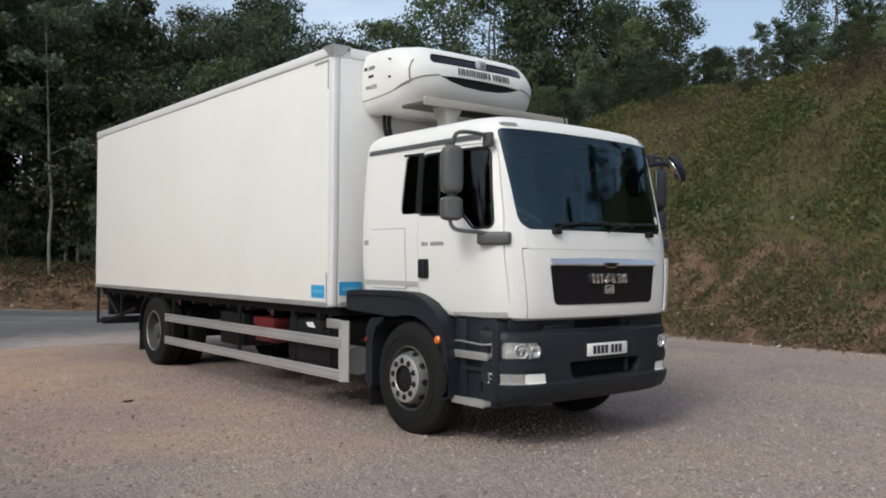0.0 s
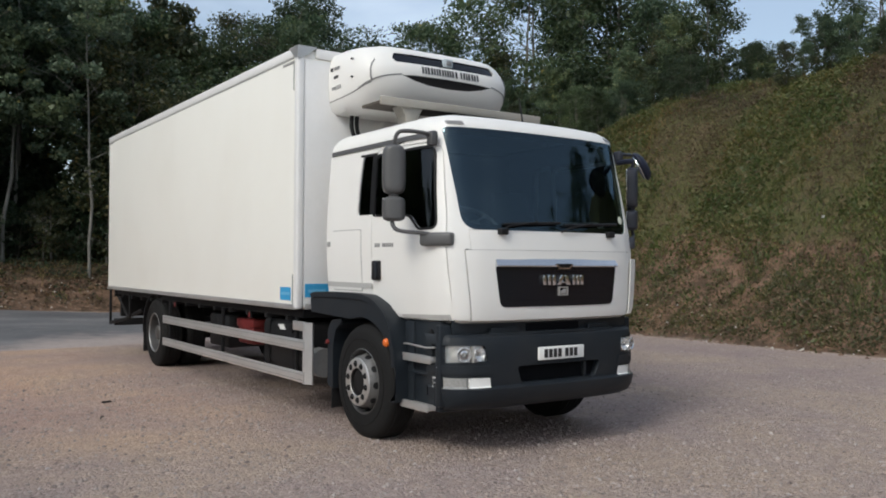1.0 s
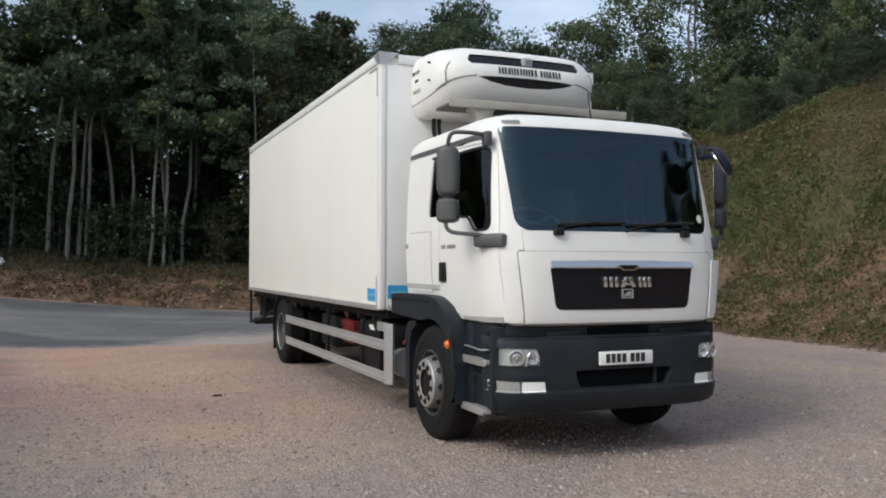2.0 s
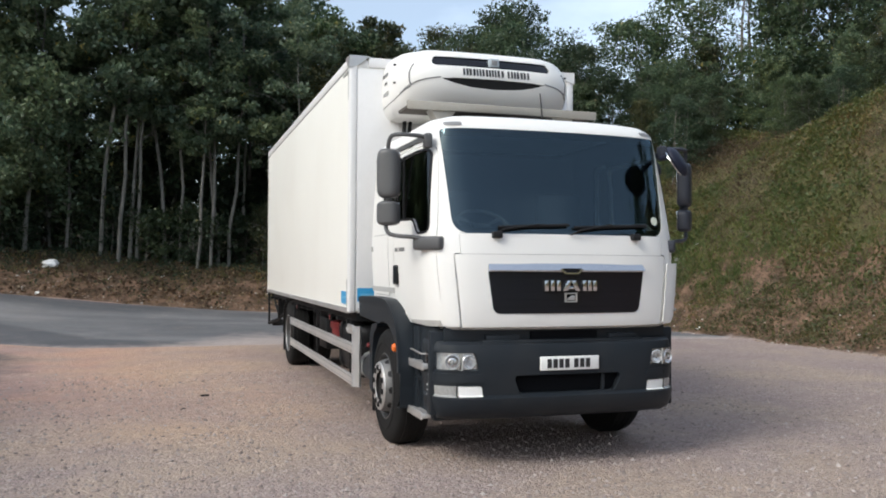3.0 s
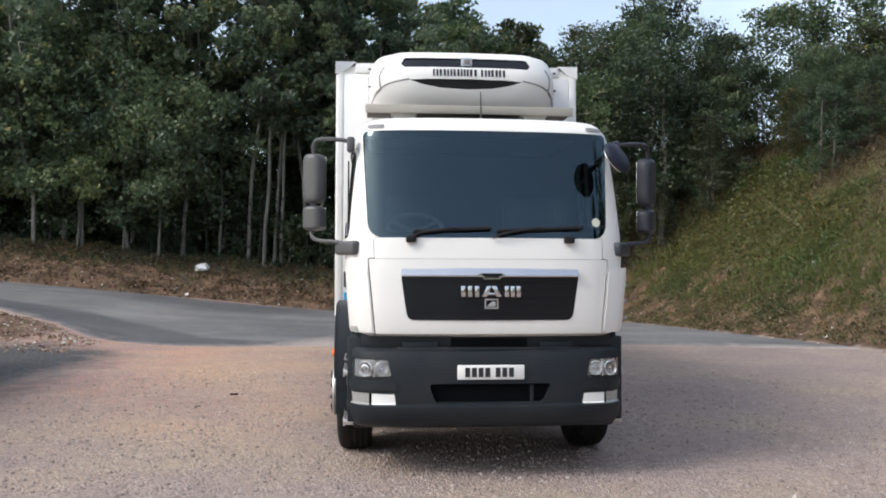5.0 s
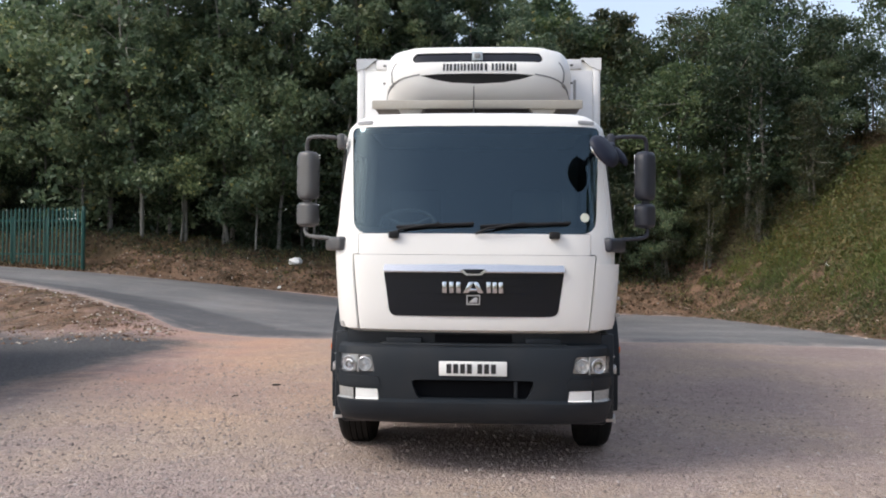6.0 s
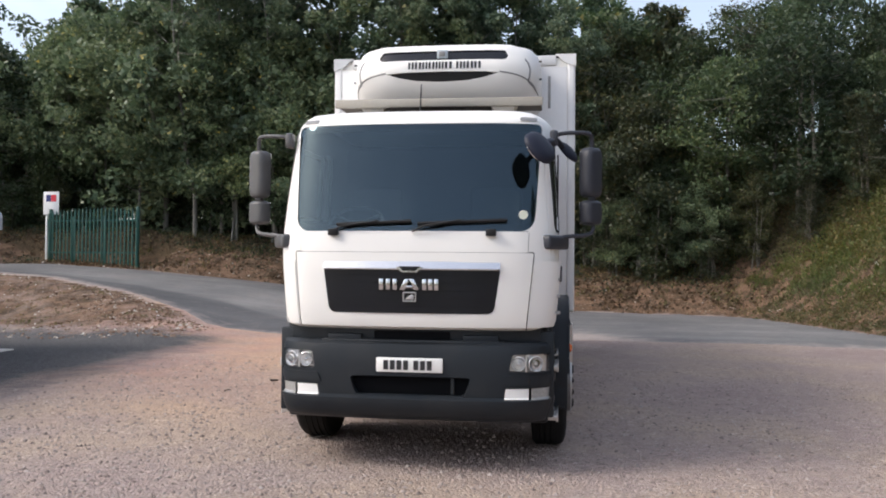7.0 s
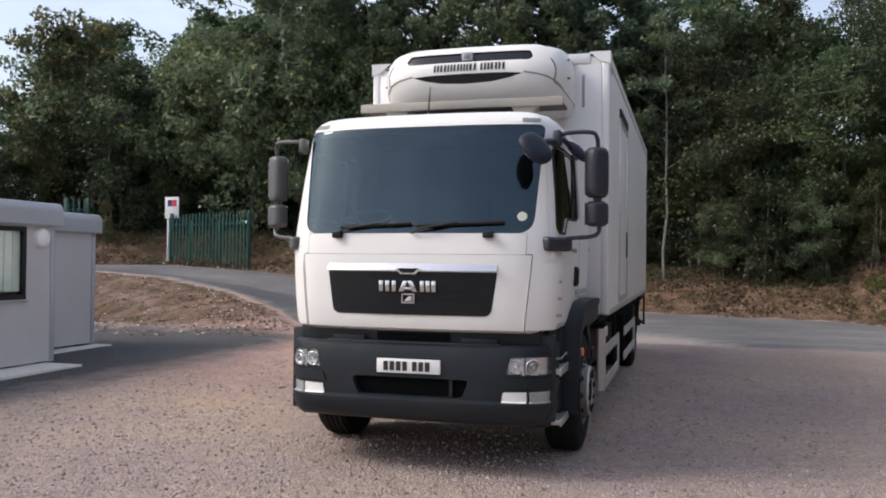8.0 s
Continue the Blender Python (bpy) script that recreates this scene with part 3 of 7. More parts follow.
def pane(z0, z1, w0, w1, round0, round1, inset, depth):
    """A curved pane with rounded corners, as a solid sheet."""
    rows = []
    zs = [z0 + (z1 - z0) * (0.5 - 0.5 * math.cos(math.pi * k / 26)) for k in range(27)]
    for z in zs:
        w = w0 + (w1 - w0) * (z - z0) / (z1 - z0)
        for r_, d in ((round0, z - z0), (round1, z1 - z)):
            if d < r_:
                w -= r_ - math.sqrt(max(0.0, r_ * r_ - (r_ - d) ** 2))
        us = [-math.cos(math.pi * k / 40) for k in range(41)]
        rows.append([(u * w, skin_y(u * w, z, inset), z) for u in us] + [(u * w, skin_y(u * w, z, inset + depth), z) for u in us[::-1]])
    return loft(rows)


ws = part("windscreen", pane(1.862, 2.742, 0.945, 1.006, 0.115, 0.04, 0.008, 0.005), M_GLASS, truck, "tinted windscreen with sky blue put into its gloss")
M_CLEAR = bpy.data.materials.new("clear_inner_face")  # the pane's inner face: nothing but clear
M_CLEAR.use_nodes = True
M_CLEAR.node_tree.nodes.clear()
_o, _t = M_CLEAR.node_tree.nodes.new("ShaderNodeOutputMaterial"), M_CLEAR.node_tree.nodes.new("ShaderNodeBsdfTransparent")
M_CLEAR.node_tree.links.new(_t.outputs[0], _o.inputs["Surface"])
ws.data.materials.append(M_CLEAR)
for f in ws.data.polygons:
    f.material_index = 1 if f.normal.y > 0 else 0
# black band printed on the inside of the glass
band = carved(thick(cab_skin(0.0145), 0.003), [("INTERSECT", front_cut(WS, -0.001)), ("DIFFERENCE", front_cut(WS_SEEN))])
part("windscreen_seal", band, M_BLACK, ws)
for s in (-1, 1):
    door = part("door", carved(cab_shell(), [("INTERSECT", side_cut(DOOR, s)), ("DIFFERENCE", side_cut(WIN_D, s))]), M_WHITE, truck)
    part("door_window", carved(thick(cab_skin(0.012), 0.005), [("INTERSECT", side_cut(WIN_D, s, 0.008))]), M_SIDEGLASS, door, "dark tinted glass")
    part("window_post", block(s * 1.118, s * 1.132, 0.985, 1.005, 2.02, 2.57), M_BLACK, door)
    part("window_visor", carved(thick(cab_skin(-0.005), 0.012), [("INTERSECT", side_cut([(1.262, 2.572), (1.57, 2.585), (1.57, 2.605), (1.262, 2.60)], s))]), M_BLACK, truck)
    bm = carved(thick(cab_skin(-0.004), 0.008), [("INTERSECT", side_cut(WIN_D, s, 0.018)), ("DIFFERENCE", side_cut(WIN_D, s, -0.002))])
    part("window_seal", bm, M_BLACK, door)
    # handle recess and grip
    x = s * 1.137
    h = part("door_handle", block(x - 0.012, x + 0.012, 1.14, 1.288, 1.44, 1.615, 0.012), M_BLACK, door, "black recessed grip")
    part("grip", block(x + s * 0.006, x + s * 0.03, 1.17, 1.205, 1.46, 1.60, 0.008), M_DARK, h)
    part("rear_quarter_window", carved(thick(cab_skin(0.012), 0.005), [("INTERSECT", side_cut(WIN_R, s, 0.008))]), M_SIDEGLASS, truck, "dark tinted glass")
    part("pillar_cover", carved(thick(cab_skin(-0.003), 0.012), [("INTERSECT", side_cut([(1.303, 2.035), (1.34, 2.035), (1.34, 2.595), (1.303, 2.595)], s))]), M_BLACK, truck)
    part("pillar_cover", carved(thick(cab_skin(-0.004), 0.03), [("INTERSECT", side_cut([(1.290, 2.035), (1.306, 2.035), (1.306, 2.595), (1.290, 2.595)], s))]), M_BLACK, truck)
    part("pillar_cover", carved(thick(cab_skin(-0.003), 0.012), [("INTERSECT", side_cut([(1.262, 2.035), (1.293, 2.035), (1.293, 2.57), (1.262, 2.57)], s))]), M_BLACK, door)
    # locker flap behind the door: a thin raised panel with a shadow gap
    lk = part("locker_flap", carved(thick(cab_skin(-0.006), 0.02), [("INTERSECT", side_cut(LOCKER, s))]), M_WHITE, truck)
    part("locker_gap", carved(thick(cab_skin(-0.0015), 0.02), [("INTERSECT", side_cut(LOCKER, s, 0.007))]), M_SEAL, lk)
    part("sill_strip", carved(thick(cab_skin(-0.009), 0.02), [("INTERSECT", side_cut([(1.31, 1.362), (2.19, 1.362), (2.19, 1.408), (1.31, 1.408)], s))]), M_SKIRT, truck, "grey strip along the cab's flank")
    # rain gutter strip under the roof
    part("gutter", carved(thick(cab_skin(-0.012), 0.03), [("INTERSECT", side_cut([(0.50, 2.648), (2.17, 2.652), (2.17, 2.692), (0.50, 2.692)], s))]), M_MIRRORCASE, truck, "dark grey gutter strip")
    for y, w in ((0.945, 0.012), (0.888, 0.03), (0.83, 0.012)) if s < 0 else ():
        part("flank_mark", block(s * 1.075, s * 1.0935, y - w, y + w, 2.636, 2.66, 0.002), M_PRINT, truck)
    # model badge as small bars on the door
    for k in range(10):
        if k != 3:
            y = 1.24 - k * 0.033
            part("badge_bar", block(s * 1.135, s * 1.1405, y - 0.024, y, 1.736, 1.77), M_GREYPRINT, door)
    # small vent at the cab's back edge, marker lamps in the roof's brow
    part("flank_vent", block(s * 1.115, s * 1.142, 2.115, 2.185, 1.752, 1.80, 0.004), M_SEAL, truck)
    mk = rounded([(s * 0.825, 2.758), (s * 0.96, 2.758), (s * 0.96, 2.792), (s * 0.825, 2.792)], 0.012, 3)
    part("roof_marker", carved(thick(cab_skin(-0.008), 0.02), [("INTERSECT", front_cut(mk))]), M_GREYPRINT, truck, "small grey marker lamp")
    # corner air deflectors: the whole lower corner from the flap's gap to the door
    off, back = (0.011, 0.166) if s < 0 else (0.034, 0.30)
    ring = [plan_ring(z, hw + off, yf - off * 0.8, 0, rear=2.29) for z, hw, yf, _ in CAB_LEVELS[1:7]]
    wing_cut = prism(rounded([(s * 0.906, 1.13), (s * 1.3, 1.13), (s * 1.3, 1.64), (s * 0.957, 1.64)][:: 1 if s > 0 else -1], 0.02), "y", -0.5, back)
    wing = part("corner_deflector", carved(thick(loft(ring), 0.014), [("INTERSECT", wing_cut)]), M_WHITE, truck, "white wing-shaped air deflector")
    # grey strip stands in for the shade on the door's lower facet
    part("sill_moulding", carved(thick(cab_skin(-0.007), 0.02), [("INTERSECT", side_cut([(0.20, 1.13), (0.79, 1.108), (0.84, 1.15), (0.20, 1.175)], s))]), M_SKIRT, truck)
    for z in (1.24, 1.37, 1.50) if s > 0 else ():
        part("deflector_strut", block(s * 1.10, s * 1.15, 0.245, 0.29, z - 0.012, z + 0.012, 0.004), M_SEAL, wing)

# black grille with chrome brow
g_out = rounded([(-0.645, 1.232), (0.645, 1.232), (0.695, 1.575), (-0.695, 1.575)], [0.06, 0.06, 0.02, 0.02])
def bowed(bm, dy):
    for v in bm.verts:
        v.co.y += dy + 0.055 * (abs(v.co.x) / 0.78) ** 2.2
    return bm
def cross_cut(bm, xs):
    for x in xs:
        bmesh.ops.bisect_plane(bm, geom=bm.verts[:] + bm.edges[:] + bm.faces[:], plane_co=(x, 0, 0), plane_no=(1, 0, 0))
    return bm
XS = [k * 0.1 - 0.6 for k in range(13)]
grille = part("grille", bowed(cross_cut(prism(g_out, "y", 0.012, 0.06), XS), -0.022), M_GRILLE, truck, "gloss black radiator grille")
brow = prism(rounded([(-0.698, 1.578), (0.698, 1.578), (0.69, 1.632), (-0.69, 1.632)], [0.005, 0.005, 0.02, 0.02]), "y", -0.012, 0.05)
for v in brow.verts:
    v.co.y += (v.co.z - 1.578) * 0.75 - 0.012
part("chrome_brow", bowed(cross_cut(brow, XS), -0.018), M_CHROME, grille, "polished chrome strip")
part("brow_notch", bowed(prism([(-0.105, 1.588), (-0.06, 1.548), (0.06, 1.548), (0.105, 1.588)], "y", -0.022, 0.03), -0.02), M_CHROME, grille)
part("notch_face", bowed(prism([(-0.084, 1.594), (-0.048, 1.56), (0.048, 1.56), (0.084, 1.594)], "y", -0.028, 0.0), -0.02), M_GRILLE, grille)
part("brow_lip", bowed(cross_cut(block(-0.692, 0.692, -0.016, 0.03, 1.566, 1.583, 0.007), XS), -0.018), M_CHROME, grille)
for z in (1.285, 1.345, 1.405, 1.465, 1.525):
    w = 0.63 + (z - 1.232) * 0.14
    part("grille_slat", bowed(cross_cut(block(-w, w, -0.004, 0.02, z - 0.006, z + 0.006, 0.004, segs=1), XS), -0.006), M_GRILLE, grille)
# the maker's emblem as plain chrome bars, and a small framed plate below
EMBLEM = [[(x0, 1.412), (x0 + 0.034, 1.412), (x0 + 0.034, 1.497), (x0, 1.497)] for x0 in (-0.237, -0.184, -0.131, 0.10, 0.146, 0.192)]
EMBLEM += [[(-0.078, 1.412), (-0.036, 1.412), (0.004, 1.497), (-0.036, 1.497)], [(0.036, 1.412), (0.078, 1.412), (0.036, 1.497), (-0.002, 1.497)]]
EMBLEM += [[(-0.04, 1.428), (0.04, 1.428), (0.035, 1.446), (-0.035, 1.446)]]
for o in EMBLEM:
    part("emblem_bar", prism(o, "y", -0.038, 0.0, bevel=0.004), M_CHROME, grille)
for x0, x1, z0, z1 in ((-0.052, 0.052, 1.388, 1.397), (-0.052, 0.052, 1.322, 1.331), (-0.052, -0.043, 1.331, 1.388), (0.043, 0.052, 1.331, 1.388)):
    part("emblem_frame", block(x0, x1, -0.032, 0.0, z0, z1, 0.002, segs=1), M_STEEL, grille)
part("emblem_wedge", prism([(-0.036, 1.338), (0.03, 1.338), (0.034, 1.372), (0.014, 1.38), (-0.012, 1.362)], "y", -0.03, 0.0, bevel=0.003), M_STEEL, grille)

# wipers, washer caps, windscreen disc
for x0, x1, z0, z1 in ((-0.60, 0.0, 1.918, 1.945), (0.05, 0.74, 1.925, 1.955)):
    y = lambda x: 0.026 + 0.055 * (abs(x) / 0.78) ** 2.2
    pts = [(x0 + (x1 - x0) * k / 8, y(x0 + (x1 - x0) * k / 8) - 0.005, z0 + (z1 - z0) * k / 8) for k in range(9)]
    wp = part("wiper_blade", tube(pts, 0.014, 6), M_BLACK, truck)
    sx = x0 if x0 < -0.3 else 0.05
    part("wiper_arm", tube([(sx - 0.04, y(sx) - 0.02, 1.865), (sx + 0.05, y(sx) - 0.035, 1.905), (sx + 0.34, y(sx + 0.34) - 0.022, z0 + 0.028)], 0.009, 6), M_BLACK, wp)
for x in (-0.62, 0.62):
    part("wiper_boss", block(x - 0.04, x + 0.04, 0.0, 0.06, 1.83, 1.885, 0.012), M_BLACK, truck)
disc = carved(thick(cab_skin(0.005), 0.004), [("INTERSECT", front_cut([(0.862 + 0.036 * math.cos(k * math.tau / 20), 2.0 + 0.036 * math.sin(k * math.tau / 20)) for k in range(20)]))])
part("tax_disc", disc, M_PAPER, ws, "pale round paper disc")

# cab interior
part("dashboard", block(-0.95, 0.95, 0.16, 0.50, 1.45, 1.84, 0.06), M_INSIDE, truck)
sw = bmesh.new()
rings = []
for k in range(33):
    a = k * math.tau / 32
    c, u = Vector((math.cos(a), math.sin(a), 0)), Vector((0, 0, 1))
    rings.append([c * 0.225 + (c * math.cos(q * math.tau / 8) + u * math.sin(q * math.tau / 8)) * 0.017 for q in range(8)])
sw = loft(rings, cap=False, bm=sw)
for a in (0.5, 2.64, 4.71):
    tube([(0, 0, -0.03), (0.21 * math.cos(a), 0.21 * math.sin(a), 0)], 0.014, 6, bm=sw)
block(-0.08, 0.08, -0.06, 0.06, -0.06, -0.01, 0.02, bm=sw)
moved(sw, Matrix.Translation((-0.56, 0.52, 1.96)) @ pose(0, 0, 0, 35, 0, 0))
part("steering_wheel", sw, M_SEAL, truck)
for x in (-0.56, 0.56):
    st = part("seat", block(x - 0.25, x + 0.25, 0.85, 1.35, 1.45, 1.62, 0.06), M_INSIDE, truck)
    bk = block(x - 0.24, x + 0.24, -0.07, 0.07, 0, 0.75, 0.06)
    for v in bk.verts:
        v.co.y += 1.34 + v.co.z * 0.12
        v.co.z += 1.58
    part("backrest", bk, M_INSIDE, st)
part("cab_floor", block(-1.0, 1.0, 0.15, 2.1, 1.36, 1.40), M_INSIDE, truck)
part("rear_trim", block(-1.0, 1.0, 1.95, 2.0, 1.4, 2.75), M_INSIDE, truck)

# ---- bumper ----
BUMP = [(0.395, 1.035, 0.10), (0.425, 1.075, 0.035), (0.48, 1.10, -0.006), (0.545, 1.112, -0.026), (0.572, 1.112, -0.026), (0.592, 1.10, 0.012), (0.66, 1.105, 0.006), (0.80, 1.11, 0.004), (0.93, 1.112, 0.006), (0.985, 1.108, 0.022), (1.01, 1.095, 0.06)]


def bumper_ring(z, hw, yf):
    right = [(0.0, yf), (0.4, yf + 0.006), (0.72, yf + 0.03), (0.92, yf + 0.08), (1.035, yf + 0.165), (hw - 0.02, yf + 0.27), (hw, yf + 0.42)]
    pts = [tuple(p)[:2] for p in curve_points([(x, y, 0) for x, y in right], 6)]
    pts = [(-x, y) for x, y in pts[::-1]] + pts[1:]
    return [(x, y, z) for x, y in pts] + [(x * 0.955, y + 0.06, z) for x, y in pts[::-1]]


def bumper_solid(d=0.0):
    return loft([bumper_ring(z, hw + d, yf - d) for z, hw, yf in BUMP])


HEAD = rounded([(-1.30, 0.782), (-0.762, 0.792), (-0.785, 0.925), (-1.30, 0.925)], [0.01, 0.02, 0.03, 0.01], 3)
FOG = rounded([(-1.25, 0.570), (-0.722, 0.578), (-0.735, 0.668), (-1.25, 0.668)], 0.015, 3)
LOWG = rounded([(-0.42, 0.60), (0.42, 0.60), (0.47, 0.735), (-0.47, 0.735)], 0.03, 3)
flip = lambda o: [(-x, z) for x, z in o][::-1]
steps = [("DIFFERENCE", prism(o, "y", -0.3, 0.032 if o is LOWG else 0.36)) for o in (HEAD, flip(HEAD), FOG, flip(FOG))]
steps.append(("DIFFERENCE", loft([[(x, y, z) for x, z in grown(LOWG, d)] for d, y in ((0.014, -0.03), (0.011, 0.004), (0.002, 0.03), (0.0, 0.12))])))
bumper = part("bumper", carved(bumper_solid(), steps), M_DARK, truck, "dark blue-grey plastic bumper, scuffed corner")
part("bumper_core", block(-0.70, 0.70, 0.11, 0.30, 0.43, 0.98, 0.02), M_BLACK, bumper)
part("lower_grille", block(-0.475, 0.475, 0.085, 0.105, 0.595, 0.74, 0.004), M_RECESS_SHADE, bumper)
part("grille_post", block(0.315, 0.345, 0.05, 0.10, 0.60, 0.735, 0.006), M_DARK, bumper)
# dark plug put where a small hole sits above the far fog lamp
part("dark_plug", lathe([(0.0, 0.006), (0.02, 0.006), (0.024, 0.0), (0.0, -0.01)], 0, 0, 0, 16), M_BLACK, bumper).matrix_basis = Matrix.Translation((0.905, 0.075, 0.722)) @ pose(0, 0, 0, 0, 0, 90)
# recessed band between bumper and cab, with three slots; the middle one painted shade-black
part("upper_band", bowed(cross_cut(block(-1.0, 1.0, 0.115, 0.15, 0.985, 1.13, 0.01), XS), -0.005), M_DARK, bumper)
for x0, x1, z0, z1 in ((-0.68, -0.40, 0.985, 1.06), (0.40, 0.68, 0.985, 1.06), (-0.30, 0.30, 0.985, 1.085)):
    part("air_slot", bowed(block(x0, x1, 0.075 if abs(x0) > 0.35 else 0.095, 0.13, z0, z1, 0.008), -0.005), M_DARK if abs(x0) > 0.35 else M_RECESS_SHADE, bumper)
part("step_ledge", bowed(cross_cut(block(-0.72, 0.72, 0.035, 0.12, 0.995, 1.02, 0.008), XS), 0), M_DARK, bumper)
for s in (-1, 1):
    f = (lambda o: o) if s < 0 else flip
    lamp = part("headlight", carved(bumper_solid(-0.002), [("INTERSECT", prism(grown(f(HEAD), -0.004), "y", -0.3, 0.36)), ("DIFFERENCE", bumper_solid(-0.009))]), M_LENS, bumper, "clear rectangular headlight")
    bowl = carved(bumper_solid(-0.035), [("INTERSECT", prism(grown(f(HEAD), -0.003), "y", -0.3, 0.36))])
    part("reflector", bowl, M_REFLECTOR, lamp)
    for x, y, z, turn, rad in ((0.838, 0.054, 0.855, 90, 0.053), (0.968, 0.088, 0.853, 90 + s * 24, 0.057)):
        place = Matrix.Translation((s * x, y, z)) @ pose(0, 0, 0, 0, 0, turn)
        dish = lathe([(rad + 0.004, -0.002), (rad, 0.002), (rad * 0.82, -0.018), (rad * 0.5, -0.032), (rad * 0.25, -0.036)], 0, 0, 0, 28)
        dish = part("lamp_dish", moved(dish, place), M_REFLECTOR, lamp)
        part("bulb", moved(lathe([(0.0, 0.012), (0.009, 0.01), (0.0135, 0.0), (0.0135, -0.034)], 0, 0, 0, 14), place), M_SEAL if rad > 0.055 else M_CHROME, dish)
    part("projector_ring", moved(lathe([(0.034, -0.012), (0.034, 0.0), (0.026, 0.002), (0.024, -0.02)], 0, 0, 0, 24), place), M_CHROME, lamp)
    part("lamp_divider", block(s * 0.894 - 0.005, s * 0.894 + 0.005, 0.055, 0.12, 0.79, 0.92), M_SEAL, lamp)
    part("lamp_ledge", carved(bumper_solid(0.011), [("INTERSECT", prism(f(rounded([(-1.3, 0.692), (-0.71, 0.692), (-0.735, 0.762), (-1.3, 0.762)], 0.012, 2)), "y", -0.3, 0.5)), ("DIFFERENCE", bumper_solid(-0.012))]), M_DARK, bumper)
    fog = part("fog_lamp", carved(bumper_solid(-0.003), [("INTERSECT", prism(grown(f(FOG), -0.004), "y", -0.3, 0.36)), ("DIFFERENCE", block(s * 0.934, s * 0.5, -0.4, 0.3, 0.4, 0.8))]), M_FOG, bumper, "grey fog lamp lens")
    part("reflective_patch", carved(bumper_solid(-0.001), [("INTERSECT", prism(grown(f(FOG), -0.006), "y", -0.3, 0.36)), ("INTERSECT", block(s * 0.914, s * 0.5, -0.4, 0.3, 0.4, 0.8))]), M_PLATE, bumper, "plain white reflective rectangle")
# scuffs on the nearside corner
random.seed(4)
for k in range(7):
    z = 0.60 + 0.17 * random.random()
    x = -1.09 - 0.012 * random.random()
    part("scuff", block(x - 0.006, x, 0.24 + 0.05 * random.random(), 0.31 + 0.03 * random.random(), z, z + 0.008, 0.002, segs=1), M_TRIM, bumper)

# number plate with plain bars for its characters
plate = part("number_plate", block(-0.26, 0.26, -0.012, 0.012, 0.777, 0.888, 0.008), M_PLATE, bumper, "white number plate")
for k in range(7):
    x = -0.183 + k * 0.052 + (0.028 if k > 3 else 0)
    part("plate_bar", block(x - 0.0185, x + 0.0185, -0.016, -0.008, 0.797, 0.869), M_PRINT, plate)

